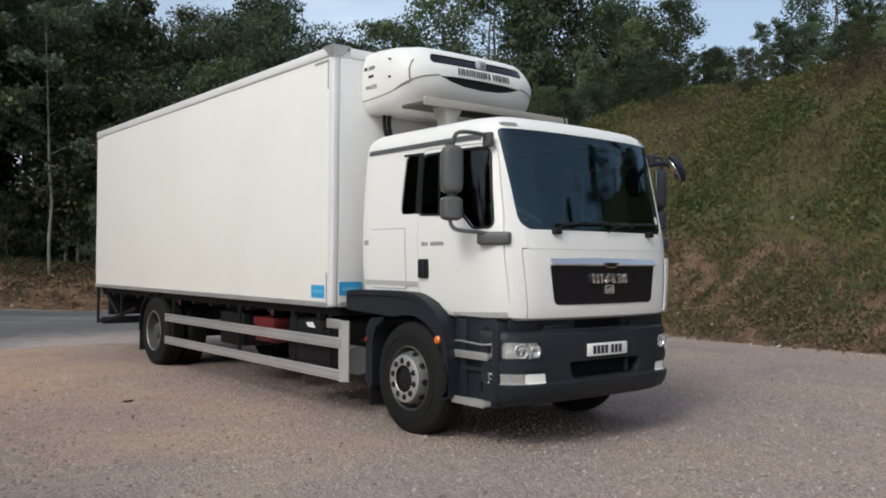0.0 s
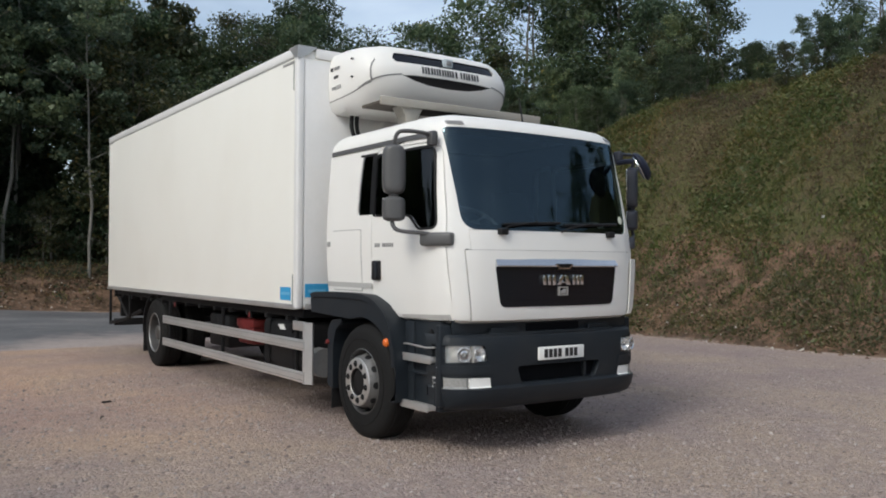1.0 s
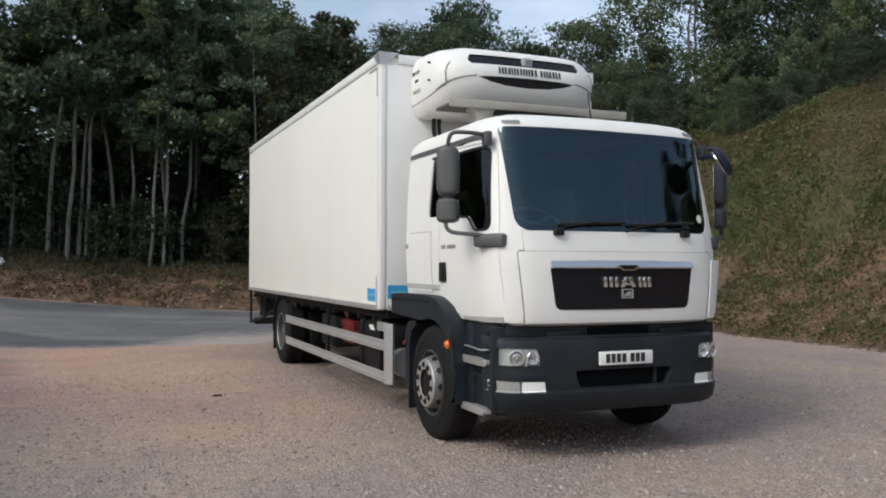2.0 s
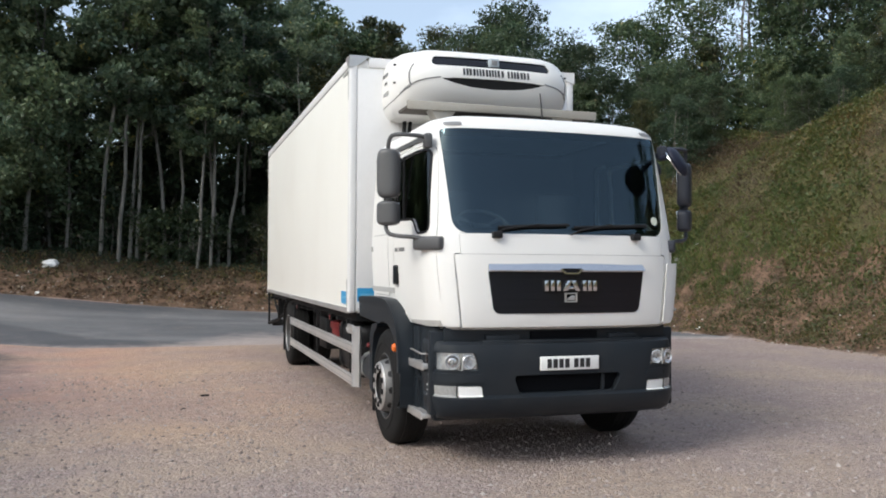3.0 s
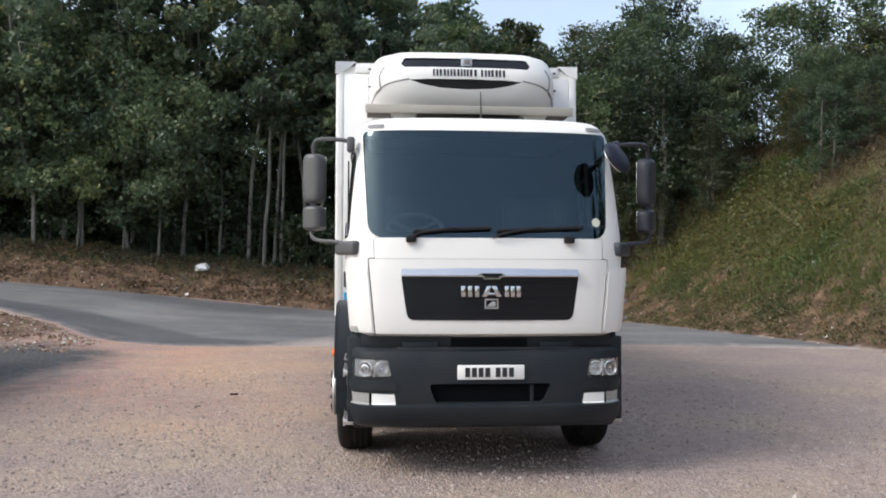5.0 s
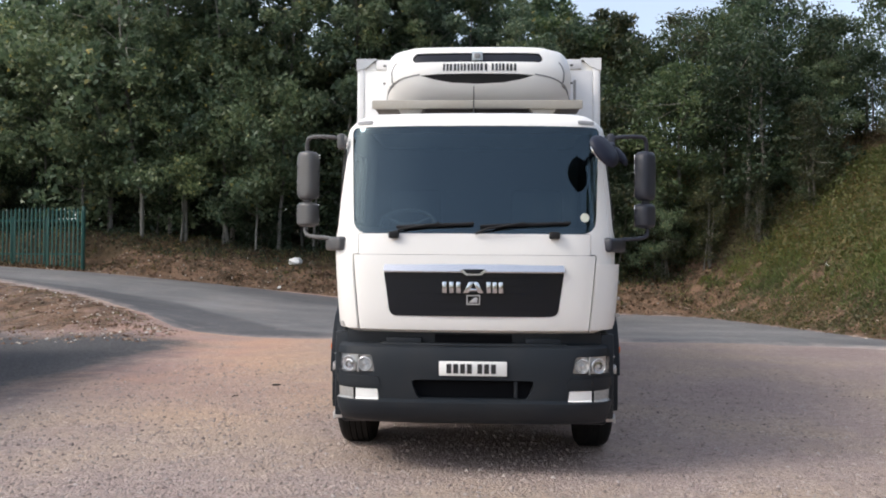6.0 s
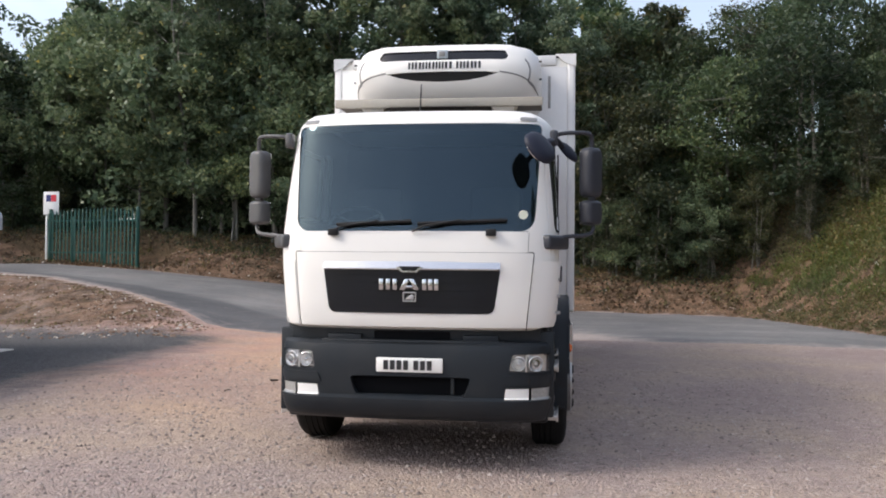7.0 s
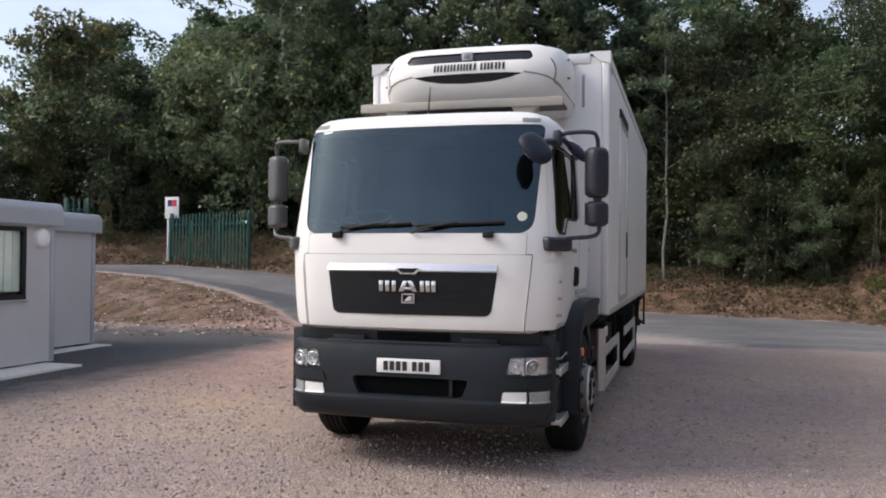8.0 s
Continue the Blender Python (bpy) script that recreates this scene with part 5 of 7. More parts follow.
for s in (-1, 1):
    line = SEAM if s < 0 else [(-x, z) for x, z in SEAM]
    part("shell_seam", carved(unit_solid(0.0035), [("INTERSECT", prism(line + [(x, z + 0.014) for x, z in line[::-1]], "y", 1.3, 2.3)), ("DIFFERENCE", unit_solid(-0.002))]), M_GREYPRINT, unit)
    x0, x1 = sorted((s * 0.93, s * 0.9575))
    for band in (FLANK + [(y, z + 0.008) for y, z in FLANK[::-1]], [(1.838, 3.40), (1.846, 3.40), (1.846, 3.66), (1.838, 3.66)]):
        part("flank_seam", carved(unit_solid(0.0035), [("INTERSECT", prism(band, "x", *sorted((s * 0.80, s * 1.1)))), ("DIFFERENCE", unit_solid(-0.002))]), M_GREYPRINT, unit)
    for y, z, w, h, m in ((2.47, 3.60, 0.04, 0.035, M_PRINT), (2.36, 3.60, 0.10, 0.03, M_GREYPRINT), (2.37, 3.51, 0.09, 0.03, M_PRINT), (2.42, 3.40, 0.08, 0.03, M_GREYPRINT), (2.32, 3.40, 0.10, 0.04, M_SEAL), (2.05, 3.64, 0.016, 0.016, M_PRINT), (2.05, 3.46, 0.016, 0.016, M_PRINT)):
        if s > 0 and w > 0.03:
            continue
        part("label_bar", block(s * 0.93, s * 0.9585, y - w / 2, y + w / 2, z - h / 2, z + h / 2), m, unit)
# the maker's name as plain black bars, its emblem as a small plate
x = -0.333
for w in (0.054, 0.062, 0.05, 0.058, 0.078, 0.068, 0.0, 0.058, 0.02, 0.064, 0.06):
    if w == 0.0:
        x += 0.030
        continue
    n = 1 if w < 0.03 else 3 if w > 0.07 else 2
    bar = w * (1.0 if n == 1 else 0.36 if n == 2 else 0.24)
    for k in range(n):
        x0 = x + (w - bar) * (k / (n - 1) if n > 1 else 0)
        part("name_bar", carved(unit_solid(0.004), [("INTERSECT", block(x0, x0 + bar, 1.4, 1.9, 3.508, 3.578)), ("DIFFERENCE", unit_solid(-0.002))]), M_PRINT, unit)
    x += w + 0.012
part("emblem", block(-0.052, 0.052, 1.705, 1.76, 3.615, 3.697, 0.006), M_EMBLEM, v1, "pale square emblem")
part("emblem_mark", block(-0.03, 0.03, 1.698, 1.72, 3.632, 3.68, 0.004), M_GREYPRINT, v1)
# hoses down the bulkhead
for x in (-0.72, -0.66):
    part("hose", tube(curve_points([(x, 2.45, 3.2), (x - 0.02, 2.42, 3.0), (x + 0.06, 2.40, 2.75), (x + 0.03, 2.38, 2.5)], 5), 0.022, 8), M_BLACK, unit)
# beam across the cab roof on two feet
beam = part("roof_beam", block(-0.985, 0.985, 1.40, 1.44, 3.085, 3.165, 0.01), M_CREAMBAR, truck, "weathered cream beam across the cab roof")
for x in (-0.62, 0.62):
    part("beam_foot", prism([(x - 0.13, 3.10), (x + 0.13, 3.10), (x + 0.07, 3.0), (x + 0.06, 2.87), (x - 0.06, 2.87), (x - 0.07, 3.0)], "y", 1.43, 1.60, bevel=0.01), M_CREAMBAR, beam)
part("beam_board", block(-0.97, 0.97, 1.435, 1.80, 3.10, 3.13, 0.006), M_BROWN, beam, "brown board behind the beam")
part("roof_aerial", tube([(-0.015, 0.50, 2.85), (-0.015, 0.53, 2.99), (-0.015, 0.56, 3.12)], 0.009, 6, taper=0.004), M_BLACK, truck)

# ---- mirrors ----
# the far pair takes the copy with shade in its colour
for s, casing in ((-1, M_MIRRORCASE), (1, M_SHADECASE)):
    X = s * 1.395
    arm = tube(curve_points([(s * 1.09, 0.40, 2.64), (s * 1.16, 0.385, 2.665), (s * 1.34, 0.42, 2.672), (s * 1.39, 0.46, 2.64), (s * 1.398, 0.485, 2.52), (s * 1.40, 0.50, 2.2), (s * 1.41, 0.495, 1.96), (s * 1.40, 0.47, 1.88), (s * 1.34, 0.43, 1.852), (s * 1.2, 0.34, 1.838), (s * 1.12, 0.30, 1.82)], 5), 0.017, 10)
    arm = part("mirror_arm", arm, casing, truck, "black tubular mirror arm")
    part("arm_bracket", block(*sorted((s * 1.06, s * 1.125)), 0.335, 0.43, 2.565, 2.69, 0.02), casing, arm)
    base = block(-0.055, 0.055, -0.145, 0.145, -0.055, 0.055, 0.025, segs=3)
    moved(base, Matrix.Translation((s * 1.10, 0.285, 1.79)) @ pose(0, 0, 0, 0, 0, s * -32))
    part("arm_foot", base, casing, arm)
    for name, z, hz, hx in (("main_mirror", 2.36, 0.20, 0.099), ("wide_mirror", 2.035, 0.10, 0.097)):
        rows = []
        for k in range(9):
            u = -1 + k / 4
            f = math.sqrt(max(0.0, 1 - abs(u) ** 4)) * 0.25 + 0.75
            rows.append([(px, py, u * hz) for px, py in rounded([(-hx * f, 0.05), (hx * f, 0.05), (hx * f * 0.9, -0.062), (-hx * f * 0.9, -0.062)], [0.02, 0.02, 0.06, 0.06], 4)])
        cs = loft(rows)
        bmesh.ops.bevel(cs, geom=[ed for ed in cs.edges if abs(abs(ed.verts[0].co.z) - hz) < 1e-4 and abs(abs(ed.verts[1].co.z) - hz) < 1e-4], offset=0.03, segments=3, affect="EDGES", profile=0.5)
        m = Matrix.Translation((X, 0.49, z)) @ pose(0, 0, 0, 0, 0, -30 if s < 0 else 46)
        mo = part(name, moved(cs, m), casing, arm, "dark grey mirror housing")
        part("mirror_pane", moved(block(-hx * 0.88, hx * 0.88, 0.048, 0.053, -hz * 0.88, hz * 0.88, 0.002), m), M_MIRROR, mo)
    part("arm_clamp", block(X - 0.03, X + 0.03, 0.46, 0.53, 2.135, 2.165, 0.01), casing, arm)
# small kerb mirror over the far door window
km = bmesh.new()
bmesh.ops.create_uvsphere(km, u_segments=24, v_segments=14, radius=1.0)
for v in km.verts:
    p = v.co.copy()
    v.co = Vector((p.x * 0.115, p.y * 0.075, p.z * (0.05 if p.z > 0 else 0.02)))
kx, ky = Vector((0.70, 0.15, -0.70)).normalized(), Vector((0.2, 0.95, 0.4)).normalized()
kz = kx.cross(ky).normalized()
ky = kz.cross(kx)
km = part("kerb_mirror", moved(km, Matrix.Translation((1.2, 0.70, 2.555)) @ Matrix((kx, ky, kz)).transposed().to_4x4()), M_BLUECASE, truck, "small dark kerb mirror")
part("kerb_mirror_arm", tube(curve_points([(1.09, 0.42, 2.62), (1.12, 0.52, 2.63), (1.16, 0.64, 2.59)], 4), 0.02, 8), M_BLUECASE, km)
# front-view mirror ahead of the far windscreen pillar
hd = bmesh.new()
bmesh.ops.create_uvsphere(hd, u_segments=28, v_segments=18, radius=1.0)
for v in hd.verts:  # a bowl with a shallow back, its face turned to the driver
    p = v.co.copy()
    v.co = Vector((math.copysign(abs(p.x) ** 0.8, p.x) * 0.142, math.copysign(abs(p.y) ** 0.8, p.y) * 0.122, p.z * (0.062 if p.z > 0 else 0.024)))
nz = Vector((0.62, -0.60, 0.50)).normalized()
ax = Vector((0.65, 0.02, -0.76))
ax = (ax - nz * ax.dot(nz)).normalized()
by = nz.cross(ax)
turn = Matrix((ax, by, nz)).transposed().to_4x4()
hd = part("front_mirror_head", moved(hd, Matrix.Translation((0.985, -0.008, 2.498)) @ turn), M_BLUECASE, truck, "glossy blue-black front mirror shell")
part("front_mirror_arm", tube(curve_points([(1.07, 0.36, 2.575), (1.08, 0.24, 2.58), (1.05, 0.12, 2.56), (1.0, 0.03, 2.53)], 5), 0.024, 10, taper=0.03), M_BLUECASE, hd)
gl = bmesh.new()
bmesh.ops.create_circle(gl, cap_ends=True, segments=32, radius=1.0, matrix=Matrix.Diagonal((0.118, 0.098, 1, 1)))
gl = join(None, gl)
bmesh.ops.solidify(gl, geom=gl.faces[:], thickness=0.006)
moved(gl, Matrix.Translation(Vector((0.985, -0.008, 2.498)) - nz * 0.021) @ turn)
part("front_mirror_pane", gl, M_MIRROR, hd)


# ---- site cabins ----
M_CABIN = pbr("pale_grey_cabin_wall", (0.46, 0.47, 0.495), 0.5, var=0.06, big=0.8, small=40, relief=0.0006, grime=((0.33, 0.32, 0.30), 0.25))
M_CABINTRIM = pbr("mid_grey_cabin_trim", (0.36, 0.39, 0.43), 0.45, var=0.08)
M_SLAB = pbr("pale_concrete", (0.62, 0.61, 0.58), 0.85, var=0.12, small=60, relief=0.002)
M_GREEN = pbr("dark_green_paint", (0.012, 0.075, 0.06), 0.45, var=0.15, grime=((0.05, 0.05, 0.04), 0.3))
M_LAMPWHITE = pbr("opal_plastic", (0.78, 0.78, 0.77), 0.3, var=0.03)
M_SIGN = pbr("white_sign_face", (0.78, 0.78, 0.78), 0.4, var=0.03)
M_SIGNRED = pbr("red_print", (0.6, 0.03, 0.05), 0.4, var=0.04)
M_SIGNBLUE = pbr("navy_print", (0.03, 0.04, 0.16), 0.4, var=0.04)
M_CURTAIN = pbr("pale_green_blind", (0.60, 0.68, 0.62), 0.7, var=0.1)


def cabin(label, x1, y0, y1, depth, top, window):
    """A portable cabin whose long face looks along +x at x1."""
    c = new("site_cabin")
    tagged(c, label, "cabin", "portable site cabins")
    x0 = x1 - depth
    shell = block(x0, x1, y0, y1, 0.06, top - 0.30)
    if window:
        wy0, wy1, wz0, wz1 = window
        shell = carved(shell, [("DIFFERENCE", block(x1 - 0.4, x1 + 0.2, wy0, wy1, wz0, wz1))])
    w = part("wall", shell, M_CABIN, c)
    for k in range(int((y1 - y0) / 1.2)):
        y = y1 - 1.2 * (k + 1)
        part("panel_joint", block(x1 - 0.002, x1 + 0.004, y - 0.006, y + 0.006, 0.10, top - 0.36), M_CABINTRIM, w)
    prof = rounded([(-0.02, top - 0.36), (0.10, top - 0.36), (0.10, top - 0.08), (0.02, top), (-0.02, top)], [0, 0.02, 0.06, 0.04, 0], 4)
    part("roof_fascia", prism([(x1 + a, b) for a, b in prof] + [(x0 - a, b) for a, b in prof[::-1]], "y", y0 - 0.10, y1 + 0.10, bevel=0.015), M_CABINTRIM, c, "grey rounded roof fascia")
    for y in (y0, y1):
        part("corner_post", block(x1 - 0.10, x1 + 0.018, y - 0.08 if y == y1 else y, y + 0.018 if y == y1 else y + 0.10, 0.05, top - 0.35, 0.012), M_CABINTRIM, c)
    for y in (y0 + 0.15, (y0 + y1) / 2, y1 - 0.15):
        for x in (x0 + 0.15, x1 - 0.15):
            part("jack_foot", block(x - 0.09, x + 0.09, y - 0.09, y + 0.09, -0.03, 0.07, 0.01), M_CHASSIS, c)
    if window:
        wn_ = part("cabin_window", block(x1 - 0.030, x1 - 0.018, wy0 + 0.05, wy1 - 0.05, wz0 + 0.05, wz1 - 0.05), M_LENS, c, "pane with a pale blind behind")
        wn_.visible_shadow = False
        for a in ((wy0, wy1, wz0, wz0 + 0.07), (wy0, wy1, wz1 - 0.07, wz1), (wy0, wy0 + 0.07, wz0 + 0.07, wz1 - 0.07), (wy1 - 0.07, wy1, wz0 + 0.07, wz1 - 0.07)):
            part("window_frame", block(x1 - 0.08, x1 + 0.025, *a, 0.006), M_BLACK, wn_)
        part("window_ledge", block(x1 - 0.09, x1 + 0.05, wy0 - 0.03, wy1 + 0.03, wz0 - 0.03, wz0, 0.006), M_CABINTRIM, wn_)
        for k in range(int((wy1 - wy0) / 0.16)):
            part("blind_strip", block(x1 - 0.042, x1 - 0.036, wy0 + k * 0.16, wy0 + k * 0.16 + 0.15, wz0 + 0.12, wz1), M_CURTAIN, wn_)
    return c


c1 = cabin("pale grey portable cabin with a black-framed window", -7.42, -1.4, 4.72, 2.7, 2.50, (2.0, 4.13, 1.03, 2.11))
dome = lathe([(0.0, 0.10), (0.07, 0.094), (0.13, 0.066), (0.157, 0.022), (0.163, 0.0), (0.0, 0.0)], -7.42, 4.43, 1.95, 28, 1)
part("bulkhead_lamp", dome, M_LAMPWHITE, c1, "round opal wall lamp")
cabin("pale grey portable cabin behind the first", -8.72, 4.95, 7.28, 2.6, 2.48, None)
slab = finish("cabin_slab", block(-10.3, -6.78, -1.6, 4.62, -0.10, 0.035, 0.01), M_SLAB)
tagged(slab, "pale concrete strip along the cabin foot", "slab", kind="structure")
slab = finish("cabin_slab", block(-8.72, -8.35, 5.2, 7.35, -0.10, 0.03, 0.01), M_SLAB)
tagged(slab, "short pale concrete kerb by the cabin", "slab", kind="structure")

# ---- green palisade gate and sign beside the lane ----
gate = new("palisade_gate")
tagged(gate, "dark green steel palisade fence panel beside the lane", "fence", "green palisade fences")
FX0, FX1, FYA, FYB = -18.1, -14.15, 23.55, 22.75
n = 24
for k in range(n):
    f = k / (n - 1)
    x, y = FX0 + (FX1 - FX0) * f, FYA + (FYB - FYA) * f
    z0 = ground_z(x, y) + 0.10
    z1 = 3.40 + 0.08 * f + 0.10 * math.sin(math.pi * f)
    bm = loft([[(x - 0.036, y, z), (x, y - 0.02, z), (x + 0.036, y, z), (x, y + 0.006, z)] for z in (z0, z1 - 0.10)] + [[(x - 0.002, y, z1), (x, y - 0.002, z1), (x + 0.002, y, z1), (x, y + 0.002, z1)]])
    part("pale", bm, M_GREEN, gate)
for z in (1.85, 3.05):
    part("rail", loft([[(FX0, FYA + 0.02, z + a), (FX0, FYA + 0.07, z + a), (FX1, FYB + 0.07, z + a), (FX1, FYB + 0.02, z + a)] for a in (-0.03, 0.03)]), M_GREEN, gate)
for f, h in ((0.0, 3.5), (0.27, 3.2), (0.63, 3.2), (1.0, 3.55)):
    x, y = FX0 + (FX1 - FX0) * f, FYA + (FYB - FYA) * f
    part("post", block(x - 0.05, x + 0.05, y + 0.05, y + 0.15, ground_z(x, y) - 0.2, h, 0.008), M_GREEN, gate)
leaf = new("palisade_gate")
tagged(leaf, "short green palisade fence panel across the lane", "fence", "green palisade fences")
for k in range(5, 9):
    f = k / 8
    x, y = -18.9 + 1.25 * f, 17.2 + 0.75 * f
    z0, z1 = ground_z(x, y) + 0.1, 3.72
    bm = loft([[(x - 0.036, y, z), (x, y - 0.02, z), (x + 0.036, y, z), (x, y + 0.006, z)] for z in (z0, z1 - 0.10)] + [[(x - 0.002, y, z1), (x, y - 0.002, z1), (x + 0.002, y, z1), (x, y + 0.002, z1)]])
    part("pale", bm, M_GREEN, leaf)
for z in (1.9, 3.3):
    part("rail", loft([[(-18.15, 17.67, z + a), (-18.15, 17.72, z + a), (-17.65, 18.02, z + a), (-17.65, 17.97, z + a)] for a in (-0.03, 0.03)]), M_GREEN, leaf)
for x, y in ((-18.2, 17.7), (-17.6, 18.05)):
    part("post", block(x - 0.05, x + 0.05, y - 0.05, y + 0.05, ground_z(x, y) - 0.2, 3.7, 0.008), M_GREEN, leaf)
sign = new("sign_board")
tagged(sign, "white site sign on a post with a red and navy emblem", "sign")
sx, sy = -18.35, 23.75
part("sign_post", block(sx - 0.04, sx + 0.04, sy, sy + 0.07, ground_z(sx, sy) - 0.3, 4.1, 0.006), M_SIGN, sign)
bd = part("board", block(sx - 0.12, sx + 0.52, sy - 0.03, sy - 0.005, 3.30, 4.18, 0.006), M_SIGN, sign)
for (a, b, c, d), m in (((0.0, 0.19, 3.80, 4.06), M_SIGNBLUE), ((0.20, 0.42, 3.80, 4.06), M_SIGNRED)):
    part("emblem_shape", block(sx + a, sx + b, sy - 0.036, sy - 0.028, c, d), m, bd)

# ---- leaves, trees and shrubs ----
def leaf_material(name, tones, cool=(0.75, 0.8, 0.8), warm=(1.25, 1.15, 1.0)):
    m, nt, p = nodes_of(name)
    g = nt.nodes.new("ShaderNodeNewGeometry")
    tone = ramp(nt, g.outputs["Random Per Island"], tones)
    info = nt.nodes.new("ShaderNodeObjectInfo")
    shade = ramp(nt, info.outputs["Random"], ((0.0, (0.75, 0.8, 0.8)), (0.6, (1.0, 1.0, 1.0)), (1.0, (1.15, 1.1, 0.9))))
    patch = ramp(nt, noise_node(nt, 0.45, 3.0, 0.6, g.outputs["Position"]), ((0.33, cool), (0.67, warm)))
    c = mix(nt, 1.0, mix(nt, 1.0, tone, shade, "MULTIPLY"), patch, "MULTIPLY")
    nt.links.new(c, p.inputs["Base Color"])
    p.inputs["Roughness"].default_value = 0.5
    p.inputs["Specular IOR Level"].default_value = 0.55
    tl = nt.nodes.new("ShaderNodeBsdfTranslucent")
    nt.links.new(c, tl.inputs["Color"])
    mx = nt.nodes.new("ShaderNodeMixShader")
    mx.inputs[0].default_value = 0.42
    nt.links.new(p.outputs[0], mx.inputs[1])
    nt.links.new(tl.outputs[0], mx.inputs[2])
    nt.links.new(mx.outputs[0], nt.nodes["Material Output"].inputs["Surface"])
    return m


GREENS = ((0.0, (0.024, 0.044, 0.024)), (0.4, (0.037, 0.064, 0.033)), (0.75, (0.055, 0.085, 0.043)), (0.99, (0.08, 0.098, 0.048)), (1.0, (0.15, 0.14, 0.05)))
OLIVES = ((0.0, (0.03, 0.042, 0.022)), (0.4, (0.048, 0.066, 0.032)), (0.75, (0.066, 0.082, 0.04)), (1.0, (0.13, 0.11, 0.045)))
BRAMBLE = ((0.0, (0.068, 0.088, 0.031)), (0.4, (0.118, 0.142, 0.048)), (0.75, (0.155, 0.165, 0.056)), (0.9, (0.20, 0.17, 0.068)), (1.0, (0.2, 0.12, 0.075)))
BRUSH = ((0.0, (0.045, 0.033, 0.022)), (0.5, (0.105, 0.072, 0.045)), (0.85, (0.175, 0.12, 0.073)), (1.0, (0.27, 0.20, 0.13)))
STRAW = ((0.0, (0.075, 0.09, 0.035)), (0.4, (0.13, 0.134, 0.055)), (0.75, (0.195, 0.165, 0.085)), (1.0, (0.28, 0.22, 0.125)))
TURF = ((0.0, (0.075, 0.115, 0.033)), (0.5, (0.13, 0.18, 0.054)), (1.0, (0.20, 0.215, 0.08)))
# lightened leaf tones stand in for haze and light on the trees
HAZE_GREENS = ((0.0, (0.05, 0.078, 0.046)), (0.4, (0.085, 0.122, 0.07)), (0.8, (0.115, 0.15, 0.088)), (0.985, (0.15, 0.175, 0.10)), (1.0, (0.30, 0.25, 0.07)))
M_HAZE_LEAF2 = leaf_material("haze_lifted_leaves_pale", tuple((p, tuple(min(0.5, v * 1.62) for v in c)) for p, c in HAZE_GREENS))
M_LEAF = leaf_material("dark_green_leaves", GREENS)
# the dark greens again, lifted in colour to stand in for haze
M_LEAF3 = leaf_material("haze_lifted_leaves_green", tuple((p, tuple(v * k for v, k in zip(c, (1.68, 1.65, 1.78)))) for p, c in GREENS))
M_LEAF2 = leaf_material("olive_leaves", OLIVES)
M_HAZE_LEAF = leaf_material("haze_lifted_leaves_grey", tuple((p, tuple(v * k for v, k in zip(c, (1.42, 1.44, 1.58)))) for p, c in HAZE_GREENS))
AUTUMN = ((0.0, (0.05, 0.075, 0.04)), (0.5, (0.10, 0.13, 0.07)), (0.8, (0.16, 0.16, 0.07)), (0.9, (0.26, 0.20, 0.06)), (1.0, (0.36, 0.26, 0.06)))
M_AUTUMN = leaf_material("yellowing_leaves", AUTUMN)
M_BRAMBLE = leaf_material("bramble_leaves", BRAMBLE, (0.8, 0.95, 0.78), (1.25, 1.05, 0.85))
M_TOEWEED = leaf_material("dull_weed_leaves", tuple((p, tuple(v * 0.85 for v in c)) for p, c in STRAW))
M_BRUSH = leaf_material("dead_brush_stems", BRUSH)
M_TURF = leaf_material("green_grass_blades", TURF)
M_STRAW = leaf_material("dry_grass_blades", STRAW, (0.8, 0.98, 0.78), (1.2, 1.0, 0.88))
M_BARK = pbr("grey_bark", (0.16, 0.145, 0.125), 0.85, var=0.35, big=3.0, small=25, relief=0.01)
M_PALEBARK = pbr("pale_smooth_bark", (0.17, 0.162, 0.142), 0.8, var=0.4, big=2.0, small=18, relief=0.006, grime=((0.10, 0.09, 0.07), 0.6))
rng = np.random.default_rng(11)


def leaf_mesh(name, centres, size, material, droop=0.35, slim=0.62, corners=4):
    """Small leaves, one at each centre, bent with four corners or plain with three."""
    n = len(centres)
    nrm = rng.normal(size=(n, 3)) + np.array([0, 0, 0.7])
    nrm /= np.linalg.norm(nrm, axis=1)[:, None]
    t = np.cross(nrm, rng.normal(size=(n, 3)))
    t /= np.linalg.norm(t, axis=1)[:, None]
    b = np.cross(nrm, t)
    s = size * rng.uniform(0.6, 1.35, n)[:, None]
    tip = t * s - nrm * s * droop
    q = corners
    if q == 4:
        v = [centres - t * s, centres + b * s * slim, centres + tip, centres - b * s * slim]
    else:
        v = [centres - t * s * 0.95 - b * s * 0.45, centres + tip - b * s * 0.25, centres + b * s * 0.85]
    v = np.stack(v, 1).reshape(-1, 3)
    me = bpy.data.meshes.new(name)
    me.vertices.add(q * n)
    me.vertices.foreach_set("co", v.ravel())
    me.loops.add(q * n)
    me.loops.foreach_set("vertex_index", np.arange(q * n))
    me.polygons.add(n)
    me.polygons.foreach_set("loop_start", np.arange(n) * q)
    me.polygons.foreach_set("loop_total", np.full(n, q))
    me.update(calc_edges=True)
    me.materials.append(material)
    return me


